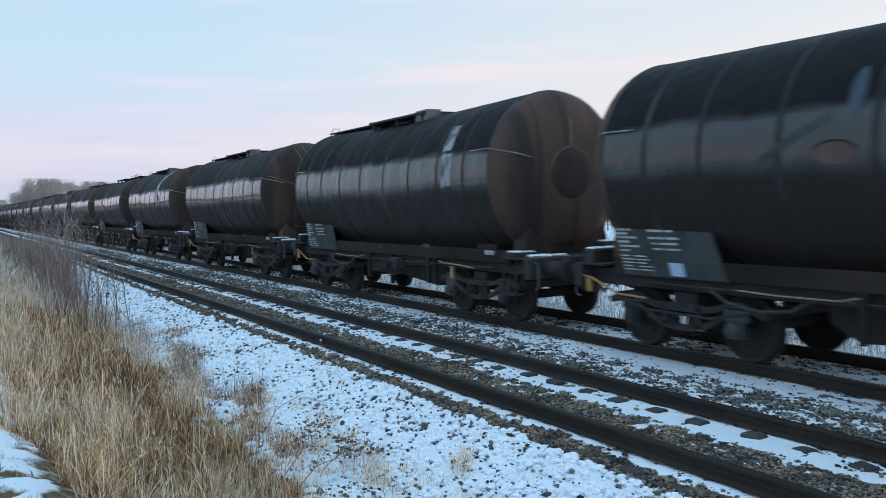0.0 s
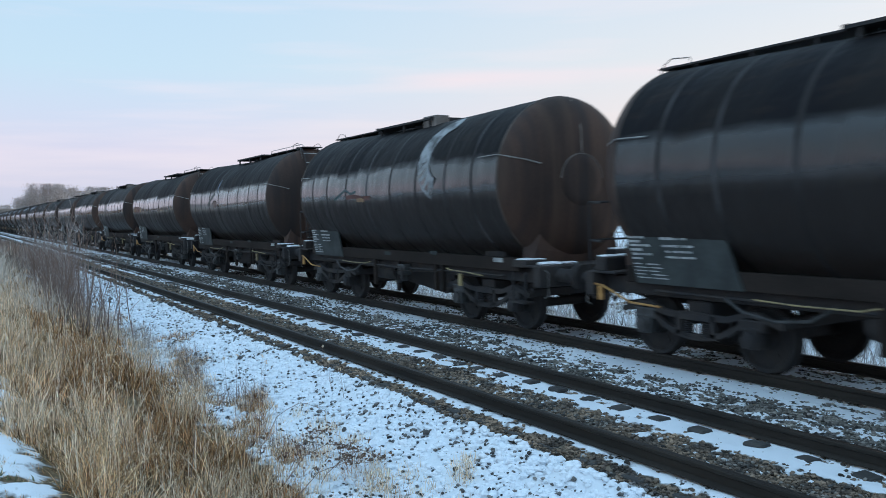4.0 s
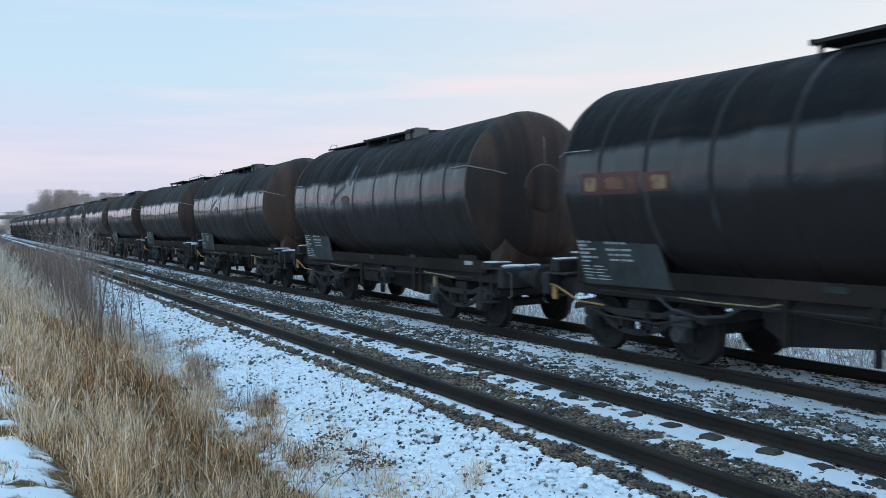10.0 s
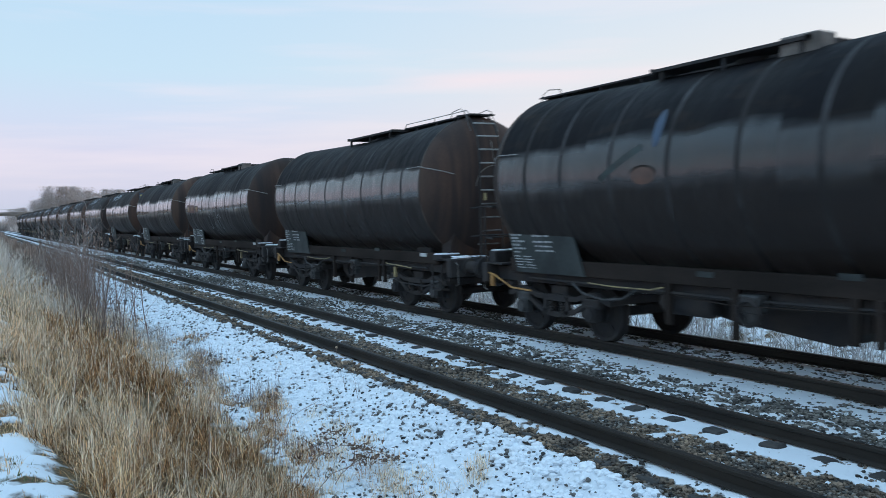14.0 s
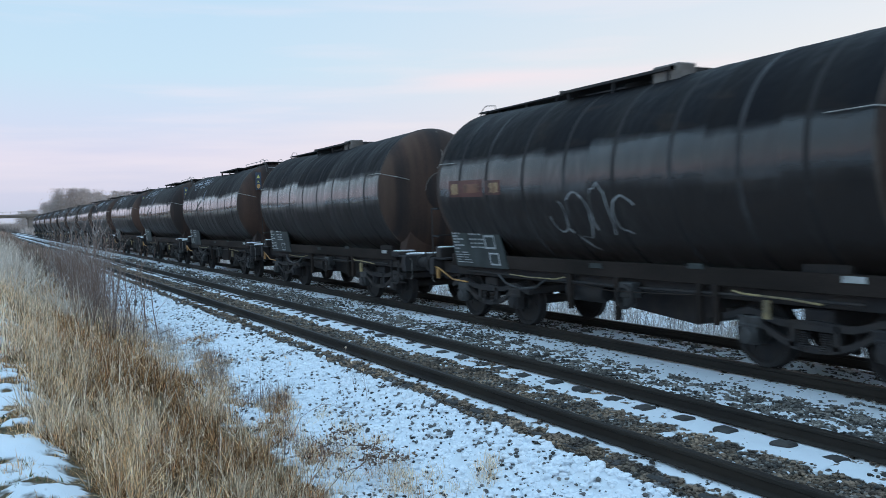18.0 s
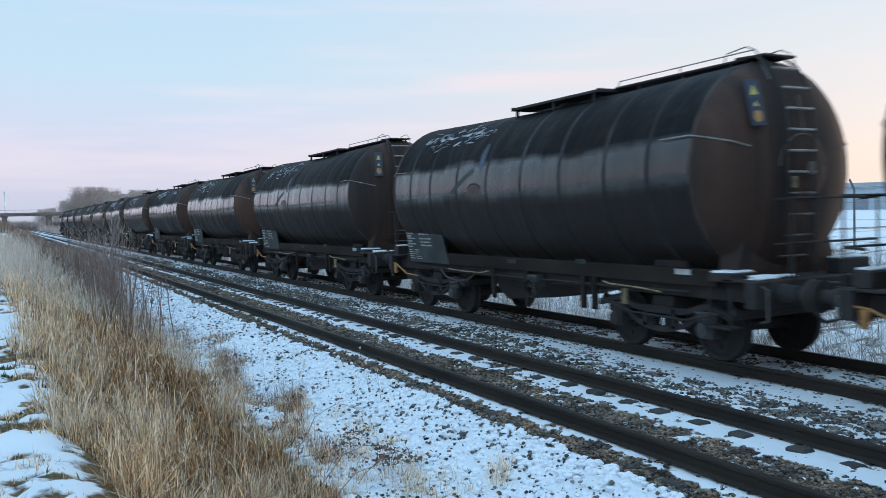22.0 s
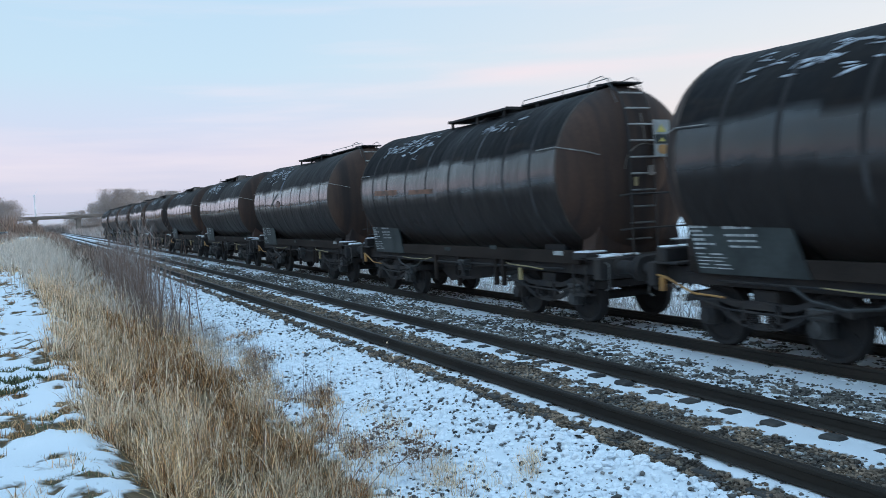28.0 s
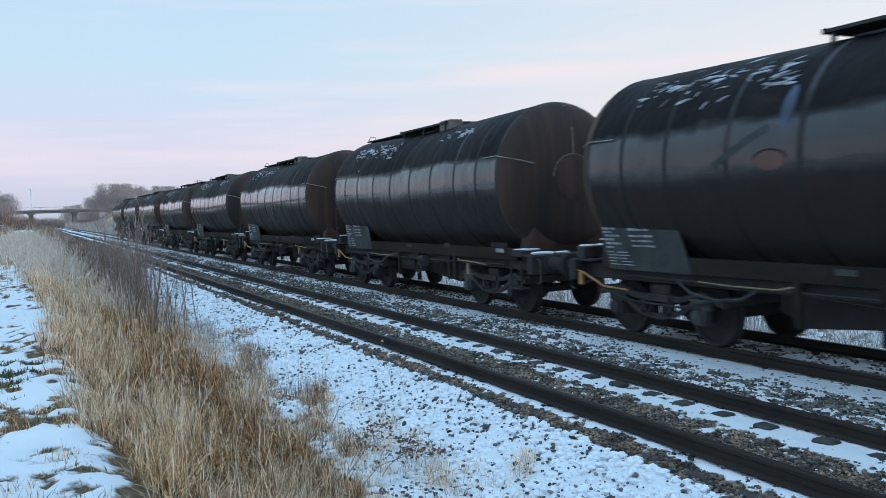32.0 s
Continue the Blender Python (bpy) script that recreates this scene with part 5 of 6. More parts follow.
def dress(n, w, lead):
    """What sets single wagons apart: boards, stains, paint and snow. v: the viewer's side in the wagon's own axes."""
    v = -1 if lead else 1
    f = -1 if lead else 1      # the leading end along the wagon's own y
    def P(y, d):
        # y towards the train's rear, d degrees from the top on the viewer's side
        return (y * v * -1, v * d)
    def paint(path, width, mat, lab, nm="graffiti"):
        part(nm, ribbon([P(y, d) for y, d in path], width), M[mat], w, lab)
    def patch(y0, y1, d0, d1, mat, nm, lab, jag=0.0, off=0.004):
        a, b = P(y0, d0), P(y1, d1)
        part(nm, shell_patch(min(a[0], b[0]), max(a[0], b[0]), min(a[1], b[1]), max(a[1], b[1]), off, 6, 5, jag, n), M[mat], w, lab)
    if n in (4, 5, 7, 8, 14, 15):
        hazard_board(w, f, 0.40 * -v, 3.28, 1.5, 0.84, "dull_white")
    if n in (11, 12, 13):
        hazard_board(w, f, -0.80 * -v, 3.60, 0.72, 0.86, "dim_blue", "dim_blue")
    if n in (5, 9):
        patch(3.12, 4.38, 86, 98, "maroon", "maroon_panel", "faded maroon painted panel")
        patch(4.02, 4.28, 88.5, 96, "cream", "cream_square", "faded cream square on the panel", 0.05, 0.009)
        patch(3.22, 3.80, 89, 95, "faded_orange", "orange_panel", "faded orange middle of the panel", 0.06, 0.009)
        patch(2.50, 3.02, 87, 97, "maroon", "maroon_panel", "faded maroon painted panel")
        patch(2.56, 2.84, 89, 95.5, "cream", "cream_square", "faded cream square on the panel", 0.08, 0.009)
    if n == 9:
        plate_frame(w, v, 0.66, 0.86, 0.10, 0.48, 0.02)
        plate_frame(w, v, 0.70, 0.88, 0.58, 0.92, 0.016)
    if n == 10:
        plate_frame(w, v, 0.56, 0.74, 0.60, 0.94)
    if n == 1:
        patch(-3.42, -3.10, 48, 70, "soiled_white", "white_stain", "white spill stain down the shell", 0.06)
        patch(-3.50, -3.16, 72, 96, "soiled_white", "white_stain", "white spill stain down the shell", 0.06)
    if n == 3:
        paint(loop_path(-2.7, 62, 0.7, 30, -80, 75, 12), 0.46, "soiled_white", "white arc-shaped spill stain", "white_stain")
        paint([(1.75, 93), (1.3, 92), (0.8, 94), (0.4, 93.5)], 0.10, "maroon", "faded red graffiti stroke")
        paint([(1.15, 95.5), (0.9, 95), (0.75, 96)], 0.09, "cream", "faded yellow graffiti stroke")
        paint([(2.5, 95), (2.1, 90), (1.8, 86), (1.5, 90), (1.2, 88)], 0.06, "teal", "thin teal graffiti line")
    if n == 14:
        # orange-brown sheen along the glossy band, put in as coloured patches
        patch(2.3, 3.8, 88, 93, "faded_orange", "rust_patch", "orange-brown sheen painted on the shell", 0.05)
        patch(0.2, 1.55, 89, 93, "faded_orange", "rust_patch", "orange-brown sheen painted on the shell", 0.05)
    if n == 2:
        for a, b in (((-0.18, 1.38), (0.0, 0.42)), ((-0.45, 1.3), (-0.08, 0.42)), ((-1.32, 0.45), (-0.45, 0.12)), ((1.25, 0.5), (0.5, 0.1))):
            pts = []
            for k in range(7):
                x, z = (a[0] + (b[0] - a[0]) * k / 6) * -v, Z_TANK + a[1] + (b[1] - a[1]) * k / 6
                pts.append((x, f * end_y(x, z, 0.004), z))
            part("weld_line", bar(pts, 0.012, 5), M["weld"], w, "pale weld line on the tank's end")
    if n == 0:
        plate_patch(w, v, 0.50, 0.63, 0.70, 0.96)
    if n in (0, 4, 6, 7, 11, 12, 15):
        # faded emblem: a leaf, a swoosh and an oval
        part("emblem_leaf", oval(*P(0.86, 65), 0.09, 11), M["emblem_blue"], w, "faded blue leaf-shaped emblem")
        paint([(2.0, 92), (1.72, 86), (1.42, 80), (1.12, 75)], 0.11, "dark_teal", "faded green swoosh", "emblem_swoosh")
        part("emblem_oval", oval(*P(1.06, 90.5), 0.24, 4.6), M["emblem_rust"], w, "faded rust-red oval emblem")
        paint(loop_path(1.06, 90.5, 0.27, 5.2, 195, 345, 14), 0.025, "sill", "dark arc over the oval", "emblem_arc")
    if n == 9:
        for k in range(4):
            y = 0.9 - 0.55 * k
            paint(loop_path(y, 112, 0.22 + 0.06 * (k % 2), 11 + 4 * (k % 3), 70 * k, 250 + 70 * k, 12, 0.1, n + k), 0.035, "soiled_white", "pale graffiti loop")
        paint([(0.75, 120), (0.5, 128), (0.35, 134), (0.2, 137)], 0.06, "soiled_white", "pale graffiti stroke")
    if n == 17:
        for k in range(3):
            paint(loop_path(0.6 - 0.6 * k, 104, 0.28, 14, 40, 320, 12, 0.12, n + k), 0.035, "soiled_white", "white graffiti letter shape")
    if n >= 11:
        k = 75 if n in (11, 14, 15, 16) else 45
        a, b = (1.0, 3.9) if n >= 11 else (-1.5, 2.0)
        y = P((a + b) / 2, 0)[0]
        sn = part("snow_cover", snow_streaks(v, y - (b - a) / 2, y + (b - a) / 2, 30, 54, k, 40 + n), M["thin_snow"], w, "thin streaks of snow on the tank's shoulder")
        sn["kind"] = "stuff"
        if n in (14, 16, 18):
            y = P(-2.3, 0)[0]
            part("snow_cover", snow_streaks(v, y - 0.8, y + 0.8, 36, 48, 26, 90 + n), M["thin_snow"], w, "thin streaks of snow on the tank's shoulder")["kind"] = "stuff"


def build_train():
    first = build_wagon()
    out = []
    for n, lead in enumerate(LADDER_LEADS):
        m = pose(FAR_C, S_OF_T[0] + MID + n * PITCH, 0, 0, 0, 0 if lead else 180)
        if n == 0:
            first.matrix_basis = m
            out.append(first)
        else:
            out.append(copy_thing(first, m))
    for n, w in enumerate(out):
        dress(n, w, LADDER_LEADS[n])
    return out


TRAIN = build_train()


# ---- plants ----
M.update({
    "straw": material("dry_straw", (0.92, 0.62, 0.36), (0.43, 0.245, 0.115), rough=0.85, scale=5.0, fine=16, bump=0, rand=0.85, island=True, spec=0.2),
    "pale_straw": material("frosted_straw", (0.95, 0.79, 0.61), (0.70, 0.49, 0.32), rough=0.85, scale=5.0, fine=16, bump=0, rand=0.5, island=True, spec=0.2),
    "rust_grass": material("rust_brown_grass", (0.54, 0.265, 0.112), (0.24, 0.112, 0.046), rough=0.85, scale=4.5, fine=16, bump=0, rand=0.85, island=True, spec=0.2),
    # dead grass with the shade of the gaps put into its colour
    "dead_mat": material("shaded_dead_grass", (0.24, 0.13, 0.06), (0.11, 0.062, 0.032), rough=0.9, scale=4, fine=14, bump=0, rand=0.7, island=True, spec=0.1),
    "green": material("dark_green_herb", (0.065, 0.085, 0.042), (0.13, 0.14, 0.075), rough=0.8, scale=3, fine=8, bump=0, rand=0.5, island=True, spec=0.3),
    "stem": material("reddish_brown_stem", (0.17, 0.105, 0.080), (0.29, 0.20, 0.165), rough=0.85, scale=2, fine=10, bump=0, rand=0.35, island=True),
    "frost_stem": material("frosted_twig", (0.56, 0.51, 0.48), (0.30, 0.24, 0.21), rough=0.9, scale=2, fine=10, bump=0, rand=0.3, island=True),
    "dead_leaf": material("dead_brown_leaf", (0.13, 0.065, 0.045), (0.20, 0.13, 0.09), rough=0.8, scale=4, fine=20, bump=0, rand=0.5, island=True),
    "bark": material("frosty_bark", (0.34, 0.30, 0.28), (0.42, 0.39, 0.37), rough=0.9, scale=0.5, fine=4, bump=0.2),
    # frosted twigs, with distance haze mixed into the base colour
    "far_twig": material("hazy_frosted_twigs", (0.50, 0.42, 0.38), (0.38, 0.31, 0.28), rough=0.95, scale=0.12, fine=2, bump=0, rand=0.25, island=True, spec=0.1),
    "white_weed": material("white_frosted_weed", (0.78, 0.77, 0.77), (0.30, 0.27, 0.25), rough=0.9, scale=2.2, fine=9, bump=0, rand=0.4, island=True, spec=0.2),
    "hoar": material("hoar_frost_growth", (0.86, 0.76, 0.67), (0.56, 0.44, 0.34), rough=0.9, scale=1.5, fine=9, bump=0, rand=0.3, island=True, spec=0.2),
    "brown_scrub": material("brown_scrub", (0.40, 0.28, 0.22), (0.26, 0.19, 0.155), rough=0.9, scale=0.3, fine=3, bump=0, rand=0.4, island=True, spec=0.1),
    "car_paint": material("white_car_paint", (0.78, 0.79, 0.80), (0.70, 0.71, 0.73), rough=0.3, scale=0.6, bump=0),
    "car_glass": material("dark_car_glass", (0.02, 0.022, 0.025), rough=0.12, bump=0),
    "tyre": material("black_tyre", (0.02, 0.02, 0.02), rough=0.85),
    "concrete": material("weathered_concrete", (0.30, 0.24, 0.20), (0.20, 0.16, 0.135), rough=0.9, scale=0.3, fine=3, bump=0.1),
    "railing": material("bridge_railing", (0.40, 0.37, 0.35), rough=0.7, scale=1),
    "turbine": material("white_turbine_paint", (0.88, 0.89, 0.90), rough=0.5, scale=0.1),
    "cladding": material("pale_shed_cladding", (0.46, 0.52, 0.56), (0.40, 0.45, 0.49), rough=0.6, scale=0.15, fine=2, stretch=(1, 1, 0.2)),
    "shed_roof": material("grey_shed_roof", (0.30, 0.33, 0.36), (0.24, 0.26, 0.29), rough=0.7, scale=0.2, fine=2),
    "fence": material("galvanised_fence", (0.20, 0.21, 0.22), (0.13, 0.135, 0.14), rough=0.6, metal=0.4, scale=3),
})


def blades(x, y, length, width, seed, lean=0.45, segs=3, droop=0.5, base=None, turn=None, wild=0.12):
    """Arrays of tapered, bent blades of grass: vertices and faces. turn: the way each leans."""
    rs = np.random.RandomState(seed)
    n = len(x)
    z = (height(x, y) if base is None else base) - 0.02
    a = rs.uniform(0, 6.283, n) if turn is None else turn
    tilt = np.abs(rs.normal(0.10, lean, n))
    bend = rs.uniform(0.1, 1.0, n) * droop
    face = a + rs.uniform(0.6, 2.5, n)
    width = width * rs.uniform(0.45, 1.5, n)
    rows = []
    cx, cy, pz = x.copy(), y.copy(), np.zeros(n)
    kink = np.zeros(n)
    for k in range(segs + 1):
        u = k / segs
        w = width * (1 - u) ** 0.7 * 0.5 + 0.0004
        rows.append(np.stack([np.stack([cx - w * np.cos(face), cy - w * np.sin(face), z + pz], 1), np.stack([cx + w * np.cos(face), cy + w * np.sin(face), z + pz], 1)], 1))
        kink = kink + rs.normal(0, wild, n)
        ang = tilt + bend * u * 1.8 + kink
        a = a + rs.normal(0, wild * 1.6, n)
        cx = cx + np.sin(ang) * np.cos(a) * length / segs
        cy = cy + np.sin(ang) * np.sin(a) * length / segs
        pz = pz + np.cos(ang) * length / segs
    V = np.concatenate(rows, 1)
    f = np.array([(2 * k, 2 * k + 1, 2 * k + 3, 2 * k + 2) for k in range(segs)])
    F = f[None] + (np.arange(n) * 2 * (segs + 1))[:, None, None]
    return V.reshape(-1, 3), F.reshape(-1, 4)


def grass(name, parts, mat, label):
    Vs, Fs, o = [], [], 0
    for V, F in parts:
        Vs.append(V)
        Fs.append(F + o)
        o += len(V)
    me = np_mesh(name, np.concatenate(Vs), np.concatenate(Fs), mat)
    return tagged(new(name, me), label, "grass", kind="stuff")


def bank_points(rs, y0, y1, n, x0=-0.3, x1=5.0, clump=2.6, sharp=1.6, seed=31):
    """Points on the grass bank, thicker in tufts, with a ragged edge."""
    x, y = rs.uniform(x0, x1, n), rs.uniform(y0, y1, n)
    edge_l = np.interp(y, (4, 6.5, 7.5, 9, 13, 18, 24, 30, 38, 60, 140), (0.5, 0.58, 0.38, 0.2, 0.06, 0.1, 0.0, -0.3, -1.5, -4, -9)) + 0.6 * (fbm(y * 1.1, y * 0 + 3, 41) - 0.5)
    edge_r = np.interp(y, (4, 7, 9, 12, 16, 24, 32, 45, 80), (2.15, 2.5, 2.8, 3.0, 3.05, 3.2, 3.6, 4.2, 4.7)) + 0.7 * (fbm(y * 0.8, y * 0 + 9, 43) - 0.5)
    d = fbm(x * clump, y * clump, seed, 2)
    keep = (x > edge_l) & (x < edge_r) & (rs.uniform(0, 1, n) < np.clip((d - 0.33) * sharp * 2, 0.05, 1))
    return x[keep], y[keep]


def build_grass():
    rs = np.random.RandomState(8)
    straw, pale, rust, green, mat, hoar = [], [], [], [], [], []
    for k, (y0, y1, n, w, l, sg) in enumerate(((-8, 3.2, 12000, 0.02, 1.0, 2), (3.2, 9, 46000, 0.0062, 0.86, 4), (9, 16, 36000, 0.0085, 0.9, 4), (16, 30, 28000, 0.014, 1.0, 3), (30, 60, 17500, 0.034, 1.1, 2), (60, 140, 14000, 0.075, 1.2, 2))):
        per = 22
        left = (-0.3, -0.3, -0.3, -0.6, -4.0, -9.0)[k]
        cx, cy = bank_points(rs, y0, y1, n // 12, left)
        m = len(cx)
        swing = rs.uniform(0, 6.283, m)
        size = rs.uniform(0.05, 0.13, m) * (1 + 0.02 * cy)
        tall = rs.uniform(0.5, 1.0, m) * (0.5 + 1.0 * fbm(cx * 1.2, cy * 1.2, 33)) * np.where(rs.uniform(0, 1, m) > 0.85, 1.5, 1)
        side = np.clip((cx - 0.75) / 0.9, 0, 1)
        pick = rs.uniform(0, 1, m) * 0.55 + 1.25 * (fbm(cx * 1.1, cy * 0.8, 57) - 0.36) + 0.14 * (1 - side)
        kind = np.where(pick < 0.18 + 0.55 * side, 0, np.where(pick > 0.66 + 0.1 * side, 1, 2))
        own = np.repeat(np.arange(m), per)
        q, b = np.sqrt(rs.uniform(0, 1, len(own))) * size[own], rs.uniform(0, 6.283, len(own))
        x, y = cx[own] + q * np.cos(b), cy[own] + q * np.sin(b)
        way = np.where(rs.uniform(0, 1, len(own)) < 0.45, rs.uniform(0, 6.283, len(own)), swing[own] + rs.normal(0, 0.45, len(own)))
        ln = rs.uniform(0.16, 0.58, len(own)) * l * tall[own]
        mixed = np.where(rs.uniform(0, 1, len(own)) < 0.22, rs.randint(0, 3, len(own)), kind[own])
        # stalks with feathery heads
        if 3 < y1 < 31:
            hx, hy = bank_points(rs, y0, y1, n // 36, left)
            hk = rs.uniform(0, 1, len(hx)) > np.clip((hx - 0.8) / 1.2, 0, 0.75)
            hx, hy = hx[hk], hy[hk]
            m = len(hx)
            hh, ha, ht = rs.uniform(0.28, 0.72, m), rs.uniform(0, 6.283, m), np.abs(rs.normal(0, 0.22, m))
            hz = height(hx, hy)
            ends = [hx + hh * np.sin(ht) * np.cos(ha), hy + hh * np.sin(ht) * np.sin(ha), hz + hh * np.cos(ht)]
            per_head = 12
            o2 = np.repeat(np.arange(m), per_head)
            u = rs.uniform(0.70, 1.0, len(o2))
            lay = [(1 - u) * p[o2] + u * e[o2] for p, e in zip((hx, hy, hz), ends)]
            sx0 = np.stack([hx, hy, hz], 1)
            ex0 = np.stack(ends, 1)
            wv = np.stack([np.cos(ha + 1.5), np.sin(ha + 1.5), 0 * ha], 1) * (w * 0.28)
            V = np.stack([sx0 - wv, sx0 + wv, ex0 + wv * 0.4, ex0 - wv * 0.4], 1).reshape(-1, 3)
            pale.append((V, np.arange(4 * m).reshape(m, 4)))
            pale.append(blades(lay[0], lay[1], rs.uniform(0.02, 0.055, len(o2)), w * 0.75, 160 + k, 0.5, 2, 0.5, lay[2] + 0.02))
        for kd, dst, kk, le in ((0, rust, 0.75, 1.0), (1, pale, 1.0, 0.5), (2, straw, 0.85, 0.9)):
            sel = mixed == kd
            if sel.any():
                dst.append(blades(x[sel], y[sel], ln[sel] * kk, w, 100 + k, le, sg, 0.75, None, way[sel]))
        # matted dead growth under the tufts, its dark colour painting shade between the blades
        bx, by = bank_points(rs, y0, y1, n // 2, left, sharp=5.0)
        mat.append(blades(bx, by, rs.uniform(0.10, 0.26, len(bx)), w * 1.5, 150 + k, 1.0, 2, 0.6))
        # single tall stalks standing clear of the tufts, and bent ones lying across
        sx, sy = bank_points(rs, y0, y1, n // 18, left)
        sk = rs.uniform(0, 1, len(sx)) > np.clip((sx - 0.8) / 1.2, 0, 0.7)
        sx, sy = sx[sk], sy[sk]
        pale.append(blades(sx, sy, rs.uniform(0.3, 0.75, len(sx)), w * 0.9, 170 + k, 0.32, 3, 0.5))
        sx, sy = bank_points(rs, y0, y1, n // 9, left)
        straw.append(blades(sx, sy, rs.uniform(0.3, 0.7, len(sx)), w * 1.0, 180 + k, 1.0, 4, 1.0))
    # tufts on the snowy path and field, and on the foot of the ballast shoulder
    def tufts(spots, dst, n, r, l, w, lean=0.6):
        for i, (cx, cy) in enumerate(spots):
            a, q = rs.uniform(0, 6.283, n), r * np.sqrt(rs.uniform(0, 1, n))
            dst.append(blades(cx + q * np.cos(a), cy + q * np.sin(a), rs.uniform(0.4, 1, n) * l, w, 300 + i, lean, 3, 0.8))

    fx, fy = rs.uniform(-6.0, 0.35, 2600), 4.5 + 50 * rs.uniform(0, 1, 2600) ** 1.5
    bare = snow_cover(fx, fy) < 0.5
    far = list(zip(fx[bare], fy[bare]))
    m = len(far)
    tufts(far[:m // 3], straw, 40, 0.13, 0.16, 0.010)
    tufts(far[m // 3:2 * m // 3], green, 46, 0.15, 0.10, 0.014, 0.9)
    tufts(far[2 * m // 3:], rust, 36, 0.14, 0.14, 0.010)
    tufts([(-0.25, 7.9), (-0.4, 8.1), (-0.2, 5.6), (-0.35, 5.3), (-0.9, 8.6)], straw, 60, 0.2, 0.18, 0.008, 0.9)
    tufts([(-0.34, 10.1), (-0.55, 10.6), (-0.25, 10.6), (-0.65, 9.9), (-0.14, 11.2), (-0.4, 11.3)], green, 700, 0.26, 0.11, 0.026, 1.25)
    nx, ny = rs.uniform(-1.8, 0.5, 1100), rs.uniform(4.3, 13, 1100)
    near = [p for p, c in zip(zip(nx, ny), snow_cover(nx, ny)) if c < 0.5]
    m = len(near)
    tufts(near[:m // 2], straw, 50, 0.09, 0.08, 0.005, 1.0)
    tufts(near[m // 2:3 * m // 4], rust, 50, 0.09, 0.07, 0.005, 1.0)
    tufts(near[3 * m // 4:], green, 50, 0.10, 0.055, 0.010, 1.2)
    tufts([(0.05, 6.3), (0.2, 6.9), (-0.05, 7.1), (0.22, 5.6)], green, 160, 0.14, 0.08, 0.010, 1.1)
    tufts([(-0.12, 5.9), (0.12, 6.6), (-0.45, 7.2), (0.3, 7.6), (0.35, 5.3)], straw, 110, 0.13, 0.18, 0.005, 0.9)
    foot = [(3.55, 15.6), (3.7, 16.4), (4.1, 19.2), (3.62, 11.7), (3.78, 12.1), (3.5, 11.2), (3.3, 12.6), (3.4, 9.4), (3.2, 9.0), (3.25, 13.6), (3.35, 14.3), (3.1, 12.9), (3.4, 15.2), (3.2, 10.8), (3.05, 10.2), (3.3, 10.5), (2.6, 7.6), (2.75, 7.9)]
    tufts([(3.64, 11.9), (3.55, 12.2), (3.8, 12.4), (3.72, 11.6), (3.9, 15.9), (3.7, 16.3), (3.84, 17.2), (3.5, 14.6), (3.4, 13.7), (4.28, 18.6)], straw, 330, 0.20, 0.24, 0.0055, 0.9)
    tufts([(3.64, 11.9), (3.8, 12.4), (3.9, 15.9), (3.84, 17.2), (3.5, 14.6), (3.45, 13.3), (3.6, 15.0)], mat, 260, 0.16, 0.18, 0.006, 1.0)
    tufts(foot, rust, 150, 0.18, 0.28, 0.010)
    tufts(foot, pale, 80, 0.24, 0.36, 0.008, 0.4)
    tufts([(4.35, 7.05), (4.25, 6.9), (4.45, 7.2), (3.65, 7.6), (3.75, 7.9), (3.45, 6.9), (3.6, 9.0), (4.0, 9.9), (3.35, 8.3)], pale, 70, 0.13, 0.28, 0.007, 0.35)
    tufts([(rs.uniform(2.7, 4.1), rs.uniform(5.8, 11)) for _ in range(130)], pale, 28, 0.14, 0.25, 0.007, 0.6)
    tufts([(rs.uniform(2.5, 3.8), rs.uniform(6.2, 11)) for _ in range(60)], rust, 34, 0.12, 0.17, 0.008, 0.8)
    tufts([(rs.uniform(2.9, 3.9), rs.uniform(14, 45)) for _ in range(46)], rust, 60, 0.2, 0.28, 0.012)
    tufts([(rs.uniform(2.9, 3.8), rs.uniform(14, 45)) for _ in range(46)], pale, 50, 0.25, 0.34, 0.010, 0.4)
    tufts([(rs.uniform(2.85, 3.75), rs.uniform(14.5, 28)) for _ in range(90)], hoar, 44, 0.22, 0.42, 0.006, 0.55)
    tufts([(rs.uniform(2.7, 3.6), rs.uniform(15, 28)) for _ in range(40)], straw, 60, 0.22, 0.35, 0.008, 0.7)
    grass("straw_grass", straw, M["straw"], "long dry straw-coloured grass on the bank")
    grass("frosted_grass", pale, M["pale_straw"], "pale frosted seed stalks among the dry grass")
    grass("brown_grass", rust, M["rust_grass"], "matted rust-brown grass sloping to the track")
    grass("matted_grass", mat, M["dead_mat"], "matted dead grass under the tufts, coloured dark as shade in the gaps")
    grass("green_herbs", green, M["green"], "low dark green herbs showing through the snow")
    # bushy growth white with hoar frost farther along the bank
    n = 9500
    x, y = rs.uniform(-3.0, 2.3, n), 22 + 60 * rs.uniform(0, 1, n) ** 1.3
    d = fbm(x * 0.9, y * 0.45, 77, 2)
    k = (d > np.interp(y, (22, 34), (0.62, 0.40))) & (x > np.interp(y, (22, 30, 40, 80), (0.4, -0.4, -1.5, -3)))
    x, y, d = x[k], y[k], d[k]
    grass("hoar_frost_bushes", hoar + [blades(x, y, rs.uniform(0.35, 1.0, len(x)) * (0.5 + 1.5 * d) * np.interp(y, (22, 34), (0.55, 1.0)), 0.016 + 0.0006 * y, 78, 1.0, 3, 0.9)], M["hoar"], "bushy growth white with hoar frost on the bank")
    # beyond the far track
    n = 60000
